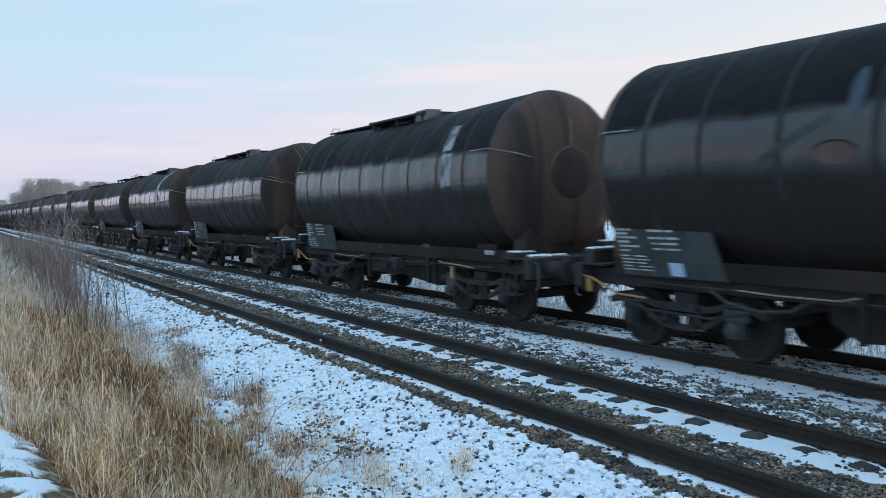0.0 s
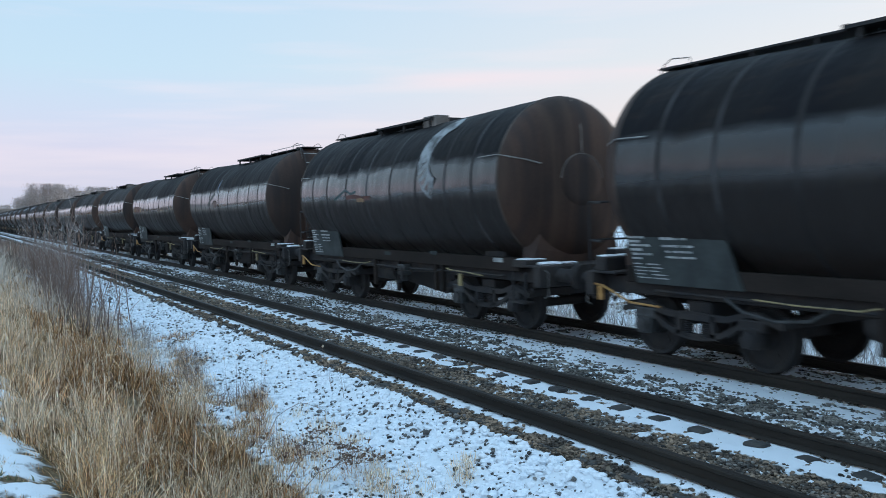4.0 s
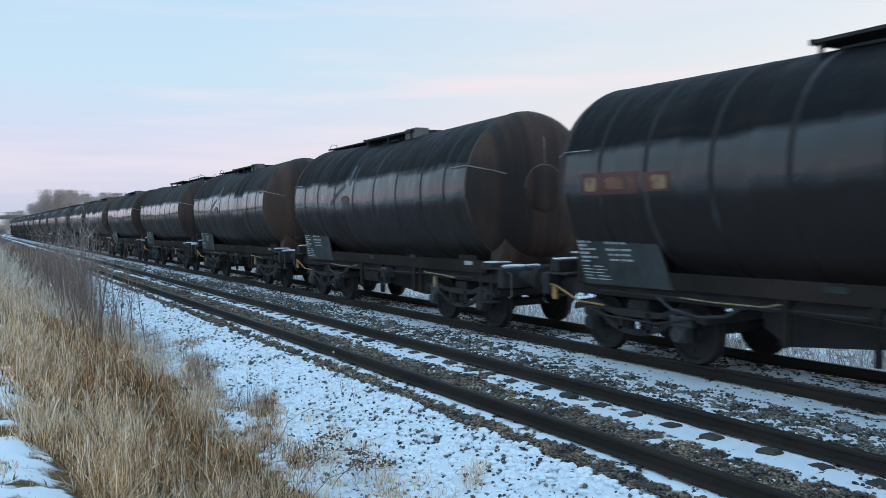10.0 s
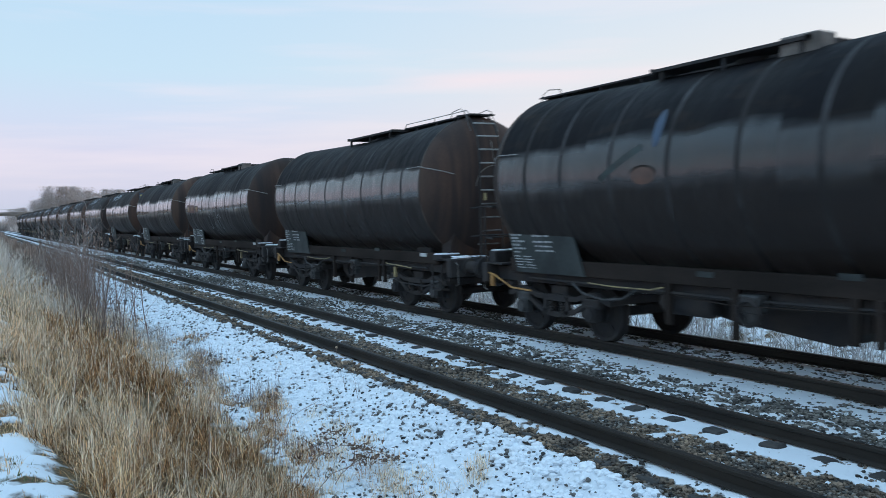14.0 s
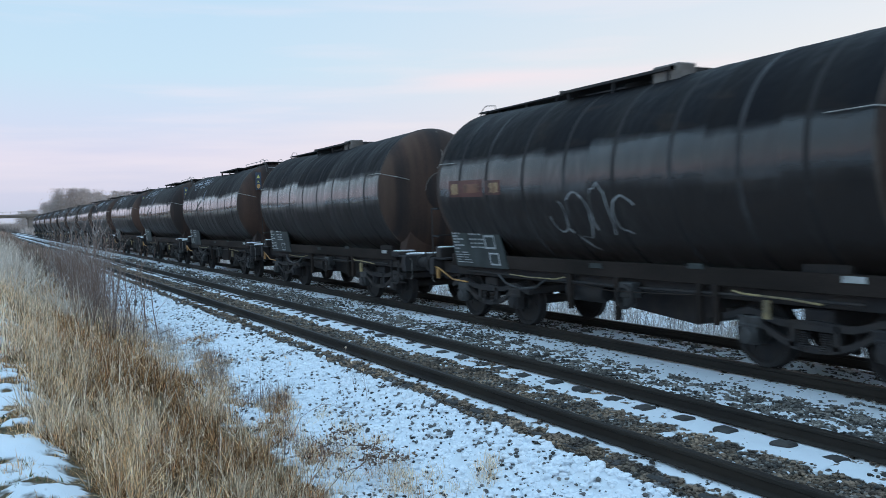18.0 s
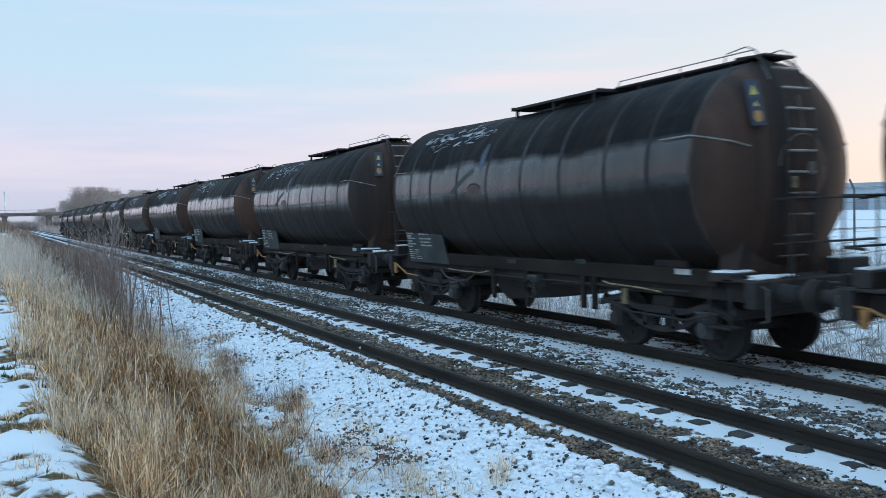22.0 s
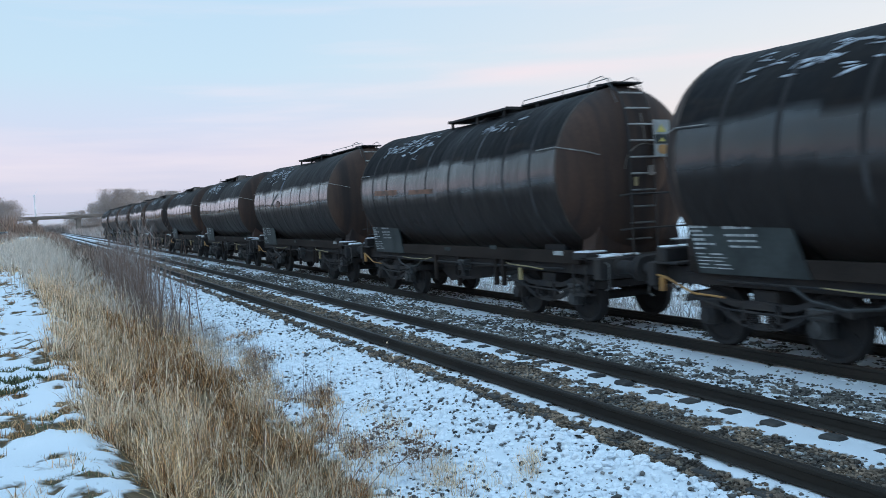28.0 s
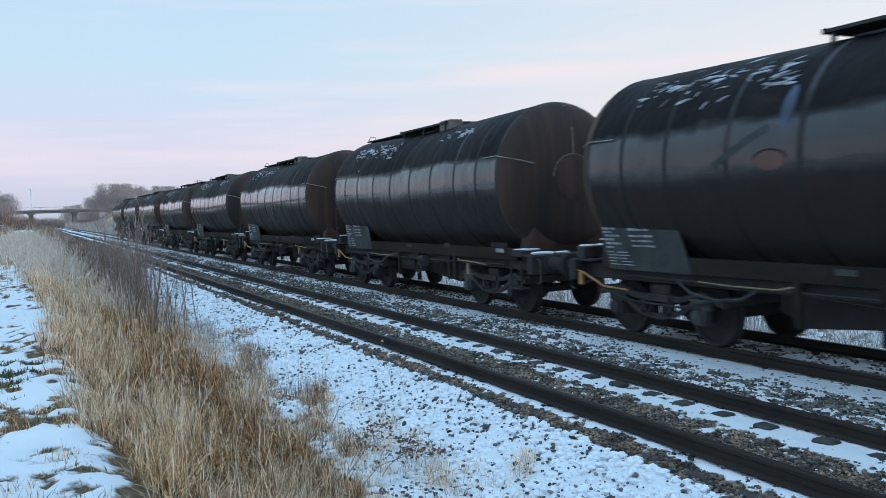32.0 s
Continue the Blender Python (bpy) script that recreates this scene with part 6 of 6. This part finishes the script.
    x, y = 11.6 + 16 * rs.uniform(0, 1, n) ** 1.4, rs.uniform(2, 60, n)
    d = fbm(x * 0.7, y * 0.7, 61)
    k = d > 0.36
    x, y, d = x[k], y[k], d[k]
    grass("frosted_weeds", [blades(x, y, rs.uniform(0.15, 0.9, len(x)) * (d * 2.2), 0.015, 71, 0.95, 3, 0.9)], M["white_weed"], "frosted weeds on the ground beyond the tracks")
    n = 9000
    x, y = rs.uniform(11.3, 20, n), rs.uniform(60, 220, n)
    grass("frosted_verge", [blades(x, y, rs.uniform(0.5, 1.3, n), 0.09, 72, 0.3, 2)], M["frost_stem"], "frosted scrub beyond the far track")


build_grass()


def twigs(paths, seg=3):
    """Thin three-sided bars through lists of (point, radius)."""
    V, F = [], []
    for path in paths:
        o = len(V)
        for i, (p, r) in enumerate(path):
            d = Vector(path[min(i + 1, len(path) - 1)][0]) - Vector(path[max(i - 1, 0)][0])
            d = d.normalized() if d.length > 1e-9 else Vector((0, 0, 1))
            s = d.orthogonal().normalized()
            t = d.cross(s)
            for k in range(seg):
                a = 6.2832 * k / seg
                V.append(Vector(p) + (s * math.cos(a) + t * math.sin(a)) * r)
        for i in range(len(path) - 1):
            for k in range(seg):
                j = (k + 1) % seg
                F.append((o + i * seg + k, o + i * seg + j, o + (i + 1) * seg + j, o + (i + 1) * seg + k))
    return np.array([tuple(v) for v in V]), np.array(F)


def stem_path(rs, base, h, r, lean, n=5, wob=0.05):
    p, d = Vector(base), Vector((rs.gauss(0, lean), rs.gauss(0, lean), 1)).normalized()
    out = [(p.copy(), r)]
    for i in range(n):
        d = (d + Vector((rs.gauss(0, wob), rs.gauss(0, wob), 0.03))).normalized()
        p = p + d * h / n
        out.append((p.copy(), r * (1 - 0.8 * (i + 1) / n)))
    return out


def side_twigs(rs, path, count, ln, spread_=0.9, r=0.25):
    out = []
    for _ in range(count):
        i = rs.randrange(1, len(path) - 1)
        p, pr = path[i]
        q = path[i + 1][0]
        b = p.lerp(q, rs.random())
        axis = (q - p).normalized()
        d = (axis + Vector((rs.gauss(0, spread_), rs.gauss(0, spread_), rs.gauss(0.1, 0.3)))).normalized()
        l = ln * rs.uniform(0.4, 1.0)
        m = b + d * l * 0.5 + Vector((0, 0, 0.06 * l))
        e = b + d * l + Vector((0, 0, 0.2 * l))
        out.append([(b, max(pr * 0.5, 0.0015)), (m, max(pr * 0.4, 0.0013)), (e, 0.0008)])
    return out


def shrub(x, y, h, stems, seed, frost, spread_=0.3, r=0.007, label="", bark="stem"):
    rs = random.Random(seed)
    z = float(height(np.array([x]), np.array([y]))[0]) - 0.03
    e = empty("shrub", label, "shrub", "bare shrubs on the bank")
    at(e, x, y, z)
    mains, fine = [], []
    for _ in range(stems):
        b = (rs.gauss(0, spread_), rs.gauss(0, spread_ * 1.6), 0)
        p = stem_path(rs, b, h * rs.uniform(0.55, 1.0), r * rs.uniform(0.7, 1.2), 0.12, 6, 0.07)
        mains.append(p)
        fine += side_twigs(rs, p, 9, h * 0.24)
    V, F = twigs(mains, 4)
    part("stem_growth", np_mesh("stem_growth", V, F, M[bark]), None, e, "thin upright stems")["kind"] = "stuff"
    V, F = twigs(fine, 3)
    part("twig_mass", np_mesh("twig_mass", V, F, M["hoar"] if bark == "hoar" else M["frost_stem"] if frost else M["stem"]), None, e, "fine frosted side twigs")["kind"] = "stuff"
    return e


def build_shrubs():
    rs = random.Random(17)
    for i in range(42):
        y = 19.5 + i * 0.85 + rs.uniform(-0.3, 0.3)
        x = 2.2 + (0.03 if y < 30 else 0.05) * (y - 13) + rs.uniform(-0.35, 0.35)
        shrub(x, y, rs.uniform(1.2, 1.8) if i < 6 else rs.uniform(1.7, 2.4), 8 if i < 6 else 12, 500 + i, i % 3 == 0, 0.32, 0.009 if i < 8 else 0.012, "bare reddish-brown shrub with dense upright stems on the bank")
    for i, (x, y, h) in enumerate(((3.0, 21, 2.9), (3.1, 27, 3.6), (3.3, 30, 3.7), (2.9, 24.5, 3.3), (3.4, 34, 3.8), (3.2, 38, 3.5), (3.0, 43, 3.2), (2.8, 48, 3.0), (3.3, 36, 3.4), (3.5, 32, 3.3), (3.2, 40.5, 3.7), (3.6, 45.5, 3.4), (3.1, 29, 3.0))):
        shrub(x, y, h, 9, 560 + i, i % 3 != 0, 0.4, 0.016, "tall bare sapling with frosted twigs beside the track")
    for i in range(30):
        y = 22 + i * 1.7 + rs.uniform(-1, 1)
        shrub(0.5 + rs.uniform(-1.3, 1.3) - 0.02 * (y - 22), y, rs.uniform(0.9, 1.2) * (1 + 0.012 * (y - 22)), 22, 600 + i, True, 0.45, 0.008 + 0.0001 * y, "low shrub white with hoar frost on the bank", "hoar")
    for i in range(10):
        shrub(12.8 + rs.uniform(-0.8, 3.5), 5 + i * 3.0 + rs.uniform(-1, 1), rs.uniform(0.7, 1.2), 10, 640 + i, True, 0.35, 0.008, "frosted weedy shrub beyond the far track")
    # grey-brown weed clumps, dusted with frost, along the foot of the ballast shoulder
    rs = random.Random(71)
    spots = [(3.64, 11.9, 0.42), (3.5, 12.2, 0.34), (3.86, 12.5, 0.38), (3.9, 15.9, 0.45), (3.75, 16.4, 0.4), (3.6, 15.2, 0.42), (3.84, 17.2, 0.45), (3.45, 13.6, 0.4), (3.3, 14.4, 0.42), (4.25, 18.6, 0.3), (3.6, 20.2, 0.5), (3.45, 22, 0.5), (3.9, 21, 0.4), (3.3, 9.6, 0.3), (3.5, 18.8, 0.5)]
    for i, (x, y, h) in enumerate(spots):
        shrub(x, y, h, 26, 740 + i, i % 4 != 1, 0.15, 0.0045, "low grey-brown weed clump dusted with frost on the snow")
    # single dead stalks with seed heads
    for i, (x, y, h) in enumerate(((2.95, 9.3, 1.25), (3.05, 9.6, 1.15), (2.55, 8.4, 0.95), (3.3, 11.5, 0.95), (3.5, 12.6, 0.8), (2.75, 8.0, 0.9), (1.2, 7.4, 1.0), (0.75, 8.6, 1.05), (1.5, 6.6, 0.9), (4.7, 11.3, 0.45), (4.6, 10.6, 0.5), (4.85, 11.9, 0.5))):
        rr = random.Random(700 + i)
        z = float(height(np.array([x]), np.array([y]))[0])
        e = empty("weed_stalk", "tall dead weed stalk with a curled seed head", "weed", "dead weed stalks")
        at(e, x, y, z - 0.02)
        p = stem_path(rr, (0, 0, 0), h, 0.0045, 0.08, 6, 0.04)
        V, F = twigs([p], 3)
        stalk = part("stalk", np_mesh("stalk", V, F, M["stem"]), None, e)
        for s in side_twigs(rr, p, 7, 0.16, 0.7):
            V, F = twigs([s], 3)
            part("side_twig", np_mesh("side_twig", V, F, M["stem"]), None, stalk)
        tip = p[-1][0]
        heads = []
        for k in range(7):
            a = rr.uniform(0, 6.28)
            c = tip + Vector((math.cos(a) * 0.02, math.sin(a) * 0.02, rr.uniform(-0.02, 0.02)))
            heads.append([(tip, 0.002), (tip.lerp(c, 0.6) + Vector((0, 0, 0.015)), 0.002), (c, 0.004), (c - Vector((0, 0, 0.012)), 0.001)])
        for hd in heads:
            V, F = twigs([hd], 4)
            part("seed_head", np_mesh("seed_head", V, F, M["pale_straw"]), None, stalk, "pale frosted seed head")
    # brambles with dead leaves, arching out over the snow
    for i, (x, y, dx, dy) in enumerate(((2.85, 8.2, 1.1, 0.6), (3.0, 8.5, 0.95, 1.0), (2.7, 7.5, 1.2, 0.8), (3.2, 8.1, 0.8, 0.1), (2.7, 8.9, 1.6, 1.6))):
        rr = random.Random(800 + i)
        z = float(height(np.array([x]), np.array([y]))[0])
        e = empty("bramble", "arching bramble shoot with shrivelled brown leaves over the snow", "bramble", "brambles")
        at(e, x, y, z - 0.02)
        pts = []
        for k in range(8):
            u = k / 7
            gx, gy = x + dx * u, y + dy * u
            gz = float(height(np.array([gx]), np.array([gy]))[0]) - z
            pts.append((Vector((dx * u + rr.gauss(0, 0.02), dy * u + rr.gauss(0, 0.02), gz + 0.05 + 0.42 * math.sin(math.pi * min(1, u * 1.02)) * (0.7 if i < 4 else 1.3))), 0.006 * (1 - 0.7 * u)))
        side = side_twigs(rr, pts, 16, 0.22, 0.8)
        V, F = twigs([pts] + side, 3)
        part("shoot", np_mesh("shoot", V, F, M["stem"]), None, e)
        if i == 4:
            continue
        LV, LF = [], []
        for s in side:
            for _ in range(7):
                c = s[rr.choice((1, 2))][0] + Vector((rr.gauss(0, 0.05), rr.gauss(0, 0.05), rr.gauss(0, 0.03)))
                a, b = Vector((rr.gauss(0, 1), rr.gauss(0, 1), rr.gauss(0, 0.6))).normalized(), Vector((rr.gauss(0, 1), rr.gauss(0, 1), rr.gauss(0, 0.6))).normalized()
                l = rr.uniform(0.015, 0.034)
                o = len(LV)
                LV += [c - a * l, c + b * l * 0.6, c + a * l, c - b * l * 0.6 + Vector((0, 0, l * 0.4))]
                LF.append((o, o + 1, o + 2, o + 3))
        part("foliage", np_mesh("foliage", np.array([tuple(v) for v in LV]), np.array(LF), M["dead_leaf"]), None, e, "shrivelled brown leaves")["kind"] = "stuff"


build_shrubs()


# ---- distance ----
def bare_tree(x, y, h, w, seed, z=0.2, label="leafless frosted tree in the distance"):
    """A leafless tree: trunk, limbs, and a crown of fine twigs with an uneven outline."""
    rs = random.Random(seed)
    rn = np.random.RandomState(seed)
    e = empty("tree", label, "tree", "distant bare trees")
    at(e, x, y, z)
    trunk = stem_path(rs, (0, 0, -0.3), h * 0.62, h * 0.022, 0.04, 6, 0.05)
    V, F = twigs([trunk], 7)
    t = part("trunk", np_mesh("trunk", V, F, M["bark"]), None, e)
    limbs, tips = [], []
    for k in range(12):
        i = rs.randrange(2, 6)
        p, r = trunk[i]
        a = 6.283 * k / 12 + rs.uniform(-0.3, 0.3)
        reach = w * 0.5 * rs.uniform(0.55, 1.0)
        up = h * rs.uniform(0.12, 0.34)
        q1 = p + Vector((math.cos(a) * reach * 0.5, math.sin(a) * reach * 0.5, up * 0.6))
        q2 = p + Vector((math.cos(a) * reach, math.sin(a) * reach, up))
        limbs.append([(p, r * 0.55), (q1, r * 0.35), (q2, r * 0.12)])
        tips += [q1, q2, q2]
    for _ in range(6):
        q = Vector((rs.gauss(0, w * 0.12), rs.gauss(0, w * 0.12), h * rs.uniform(0.75, 0.92)))
        limbs.append([(trunk[-2][0], 0.1), (q, 0.04)])
        tips += [q, q]
    V, F = twigs(limbs, 5)
    part("branchwork", np_mesh("branchwork", V, F, M["bark"]), None, e)["kind"] = "stuff"
    n = 8500
    c = np.array([tuple(tips[rs.randrange(len(tips))]) for _ in range(n)]) + rn.normal(0, 1, (n, 3)) * np.array([w * 0.085, w * 0.085, h * 0.075])
    c[:, 2] = np.minimum(c[:, 2], h * (1 - 0.05 * rn.uniform(0, 1, n)))
    d = rn.normal(0, 1, (n, 3)) + np.array([0, 0, 0.9])
    d /= np.linalg.norm(d, axis=1)[:, None]
    s = np.cross(d, rn.normal(0, 1, (n, 3)))
    s /= np.linalg.norm(s, axis=1)[:, None]
    l = rn.uniform(0.35, 0.9, n)[:, None] * h / 16
    wd = rn.uniform(0.03, 0.075, n)[:, None] * h / 16
    V = np.stack([c - s * wd, c + s * wd, c + d * l + s * wd * 0.3, c + d * l - s * wd * 0.3], 1).reshape(-1, 3)
    F = np.arange(4 * n).reshape(n, 4)
    part("crown", np_mesh("crown", V, F, M["far_twig"]), None, e, "crown of fine frosted twigs")["kind"] = "stuff"
    return e


def polar(az, d):
    return d * math.sin(radians(az)), d * math.cos(radians(az))


def build_car(x, y):
    """A small white car parked beyond the field path."""
    z = float(height(np.array([x]), np.array([y]))[0])
    c = empty("car", "small white car parked on the snowy path", "car")
    at(c, x, y, z, 0, 0, 78)
    bm = bmesh.new()
    side = [(-2.0, 0.30), (-2.05, 0.62), (-1.95, 0.86), (-1.1, 0.95), (1.55, 0.95), (1.95, 0.80), (2.05, 0.55), (2.0, 0.30)]
    A = [bm.verts.new((px, -0.84, pz)) for px, pz in side]
    B = [bm.verts.new((px, 0.84, pz)) for px, pz in side]
    bm.faces.new(A)
    bm.faces.new(B[::-1])
    for i in range(len(side)):
        j = (i + 1) % len(side)
        bm.faces.new((A[i], B[i], B[j], A[j]))
    bmesh.ops.recalc_face_normals(bm, faces=bm.faces)
    bmesh.ops.bevel(bm, geom=list(bm.edges), offset=0.05, segments=2, affect="EDGES")
    part("body", bm, M["car_paint"], c, "white car body", True)
    bm = bmesh.new()
    low, high = [(-1.2, -0.8), (1.5, -0.8), (1.5, 0.8), (-1.2, 0.8)], [(-0.5, -0.62), (1.15, -0.62), (1.15, 0.62), (-0.5, 0.62)]
    a = [bm.verts.new((px, py, 0.93)) for px, py in low]
    b = [bm.verts.new((px, py, 1.42)) for px, py in high]
    for i in range(4):
        bm.faces.new((a[i], a[(i + 1) % 4], b[(i + 1) % 4], b[i]))
    bm.faces.new(b)
    part("window_band", bm, M["car_glass"], c, "dark windows all round")
    part("roof", boxes((-0.52, 1.17, -0.64, 0.64, 1.40, 1.46), bevel=0.02), M["car_paint"], c, "white roof")
    for wx in (-1.25, 1.25):
        for s in (-1, 1):
            part("wheel", lathe(bmesh.new(), [(s * 0.70, 0.0), (s * 0.70, 0.31), (s * 0.86, 0.31), (s * 0.87, 0.18), (s * 0.86, 0.0)], "y", 18, (wx, 0, 0.31), close=False), M["tyre"], c)


def build_distance():
    rs = random.Random(23)
    # road bridge over the line
    D = 335.0
    br = empty("road_bridge", "concrete road bridge over the railway with railings and piers", "bridge")
    at(br, 0, D, 0)
    part("deck", boxes((-70, 40, -4, 4, 5.35, 6.2), bevel=0.1), M["concrete"], br)
    part("parapet_beam", boxes((-70, 40, -4.25, -3.95, 5.95, 6.55)), M["concrete"], br)
    part("top_rail", boxes((-70, 40, -4.15, -4.05, 7.42, 7.52)), M["railing"], br)
    post = boxes((-0.05, 0.05, -4.15, -4.05, 6.75, 7.45))
    me = bpy.data.meshes.new("railing_post")
    post.to_mesh(me)
    post.free()
    for k in range(44):
        at(part("railing_post", me, M["railing"], br), -69 + k * 2.5, 0, 0)
    for x in (14.8, 0.3, -14.0):
        part("pier", boxes((x - 0.8, x + 0.8, -3.0, 3.0, -1.0, 5.0), bevel=0.15), M["concrete"], br)
        part("pier_cap", boxes((x - 1.2, x + 1.2, -3.6, 3.6, 4.8, 5.36), bevel=0.1), M["concrete"], br)
    for s, x in ((-1, -16), (1, 22)):
        bm = bmesh.new()
        v = [bm.verts.new(p) for p in ((x, -9, -0.6), (x, 9, -0.6), (x + s * 9, -6, 5.0), (x + s * 9, 6, 5.0), (x + s * 60, -9, 5.0), (x + s * 60, 9, 5.0), (x + s * 60, -14, -0.6), (x + s * 60, 14, -0.6))]
        for f in ((0, 1, 3, 2), (2, 3, 5, 4), (0, 2, 4, 6), (1, 7, 5, 3), (4, 5, 7, 6)):
            bm.faces.new([v[i] for i in f])
        bmesh.ops.recalc_face_normals(bm, faces=bm.faces)
        part("embankment", bm, M["straw"], br, "grassy embankment of the road")
    # woods behind the bridge and at the line's left
    spots = [(3.5, 372, 11.5), (4.2, 380, 15), (4.8, 372, 17), (5.5, 378, 17), (6.2, 385, 15.5), (7.0, 392, 14.5), (7.7, 400, 16.5), (8.5, 405, 16.5), (9.4, 410, 15), (10.3, 420, 15), (11.2, 425, 13),
             (2.7, 420, 9.5), (2.2, 430, 9), (-1.3, 300, 11.5), (-2.0, 310, 13), (-2.8, 300, 12), (-3.8, 320, 13)]
    for i, (az, d, h) in enumerate(spots):
        x, y = polar(az, d)
        bare_tree(x, y, h, h * 0.85, 900 + i)
    # scrub under the bridge and along the line
    V, F, o = [], [], 0
    rn = np.random.RandomState(5)
    for x0, x1, y0, y1, h, n in ((10.5, 30, 230, 330, 3.0, 5000), (14, 22, 338, 350, 4.5, 3600), (4, 14, 352, 366, 4.4, 4600), (-40, 60, 440, 480, 6.0, 9000), (-6, 5, 352, 380, 5.0, 3500), (-30, -4, 120, 235, 1.2, 3000)):
        x, y = rn.uniform(x0, x1, n), rn.uniform(y0, y1, n)
        v, f = blades(x, y, rn.uniform(0.4, 1, n) * h, 0.14, 77, 0.4, 2)
        V.append(v)
        F.append(f + o)
        o += len(v)
    V2, F2, o = [], [], 0
    for x0, x1, y0, y1, h, n in ((-60, -4, 205, 260, 7.0, 9000), (-4, 1.5, 205, 250, 3.2, 2500), (-9, -3, 110, 205, 1.5, 2500), (1.6, 4.5, 52, 150, 1.4, 3600), (2.5, 4.7, 150, 330, 2.0, 2600)):
        x, y = rn.uniform(x0, x1, n), rn.uniform(y0, y1, n)
        v, f = blades(x, y, rn.uniform(0.4, 1, n) * h, 0.22, 79, 0.55, 2)
        V2.append(v)
        F2.append(f + o)
        o += len(v)
    tagged(new("brown_scrub", np_mesh("brown_scrub", np.concatenate(V2), np.concatenate(F2), M["brown_scrub"])), "brown bramble scrub along the bank and below the road embankment", "scrub", kind="stuff")
    build_car(-5.7, 186)
    tagged(new("distant_scrub", np_mesh("distant_scrub", np.concatenate(V), np.concatenate(F), M["far_twig"])), "grey frosted scrub along the distant line", "scrub", kind="stuff")
    # wind turbine on the horizon
    x, y = polar(0.12, 1500)
    wt = empty("wind_turbine", "white wind turbine far off on the horizon", "wind turbine")
    at(wt, x, y, 0)
    part("tower", lathe(bmesh.new(), [(0, 1.5), (55, 0.9)], "z", 14), M["turbine"], wt, "", True)
    part("nacelle", boxes((-1.5, 1.5, -3, 3, 54.2, 57), bevel=0.3), M["turbine"], wt)
    for k in range(3):
        a = radians(62 + 120 * k)
        c, s = math.cos(a), math.sin(a)
        part("blade", tube(bmesh.new(), [(0, -3.4, 55.6), (c * 4, -3.4, 55.6 + s * 4), (c * 13, -3.4, 55.6 + s * 13)], 0.32, 5, True, 0.1), M["turbine"], wt)
    # sheds, fence and trees beyond the far track
    for i, (az, d, wd, hh) in enumerate(((44, 230, 50, 5.2), (55, 250, 60, 6.0), (63, 240, 44, 5.0))):
        x, y = polar(az, d)
        sh = empty("shed", "long pale metal shed behind the snowy field", "shed", "pale sheds")
        at(sh, x, y, 0.2, 0, 0, -az)
        part("wall", boxes((-wd / 2, wd / 2, -8, 8, -0.5, hh)), M["cladding"], sh)
        bm = bmesh.new()
        v = [bm.verts.new(p) for p in ((-wd / 2 - 0.4, -8.5, hh), (wd / 2 + 0.4, -8.5, hh), (wd / 2 + 0.4, 0, hh + 1.6), (-wd / 2 - 0.4, 0, hh + 1.6), (-wd / 2 - 0.4, 8.5, hh), (wd / 2 + 0.4, 8.5, hh))]
        bm.faces.new((v[0], v[1], v[2], v[3]))
        bm.faces.new((v[3], v[2], v[5], v[4]))
        bm.faces.new((v[0], v[3], v[4]))
        bm.faces.new((v[1], v[5], v[2]))
        part("roof", bm, M["shed_roof"], sh)
        for k in range(5):
            u = -wd / 2 + wd * (k + 0.5) / 5
            part("door", boxes((u - 1.8, u + 1.8, -8.06, -7.96, -0.3, 3.2)), M["shed_roof"], sh)
    for i, (az, d, h) in enumerate(((49, 270, 10), (50.5, 280, 11), (52, 265, 9), (57.5, 280, 10.5), (60, 270, 9), (46.5, 290, 9), (41, 300, 10))):
        x, y = polar(az, d)
        bare_tree(x, y, h, h * 0.9, 960 + i)
    fn = empty("fence", "tall wire fence on cranked metal posts beyond the railway", "fence")
    at(fn, 0, 0, 0)
    bm = bmesh.new()
    tube(bm, [(0, 0, -0.3), (0, 0, 2.35), (-0.28, 0, 2.75)], 0.045, 6)
    me = bpy.data.meshes.new("post")
    bm.to_mesh(me)
    bm.free()
    fx = 30.3
    for k in range(36):
        y = -8.5 + 3.0 * k
        at(part("post", me, M["fence"], fn), fx, y, float(height(np.array([fx]), np.array([y]))[0]) - 0.05)
    for h in (0.3, 1.0, 1.7, 2.3):
        pts = [(fx, -8.5 + 6.0 * k, 0.55 + h) for k in range(18)]
        part("wire", bar(pts, 0.008, 4), M["fence"], fn)


build_distance()


# ---- movement ----
def motions():
    """The train rolls towards the viewer; its wheels turn with it."""
    for n, wagon in enumerate(TRAIN):
        turn = 0 if LADDER_LEADS[n] else 180
        walk(wagon, [(t, pose(FAR_C, s + MID + n * PITCH, 0, 0, 0, turn)) for t, s in enumerate(S_OF_T)])
    times = [k / 10 for k in range(321)]
    gone = [S_OF_T[0] - float(np.interp(t, range(33), S_OF_T)) for t in times]
    done = {}
    for n, wagon in enumerate(TRAIN):
        sense = 1 if LADDER_LEADS[n] else -1
        for b in wagon.children:
            if not b.name.startswith("bogie"):
                continue
            for w in b.children:
                if not w.name.startswith("wheelset"):
                    continue
                y = w.location.y
                key = (sense, y > 0)
                if key in done:
                    keys = w.animation_data_create()
                    keys.action = done[key].animation_data.action
                    keys.action_slot = done[key].animation_data.action_slot
                    w.rotation_mode = "QUATERNION"
                else:
                    walk(w, [(t, pose(0, y, WHEEL_R, sense * math.degrees(g / WHEEL_R))) for t, g in zip(times, gone)])
                    done[key] = w


motions()
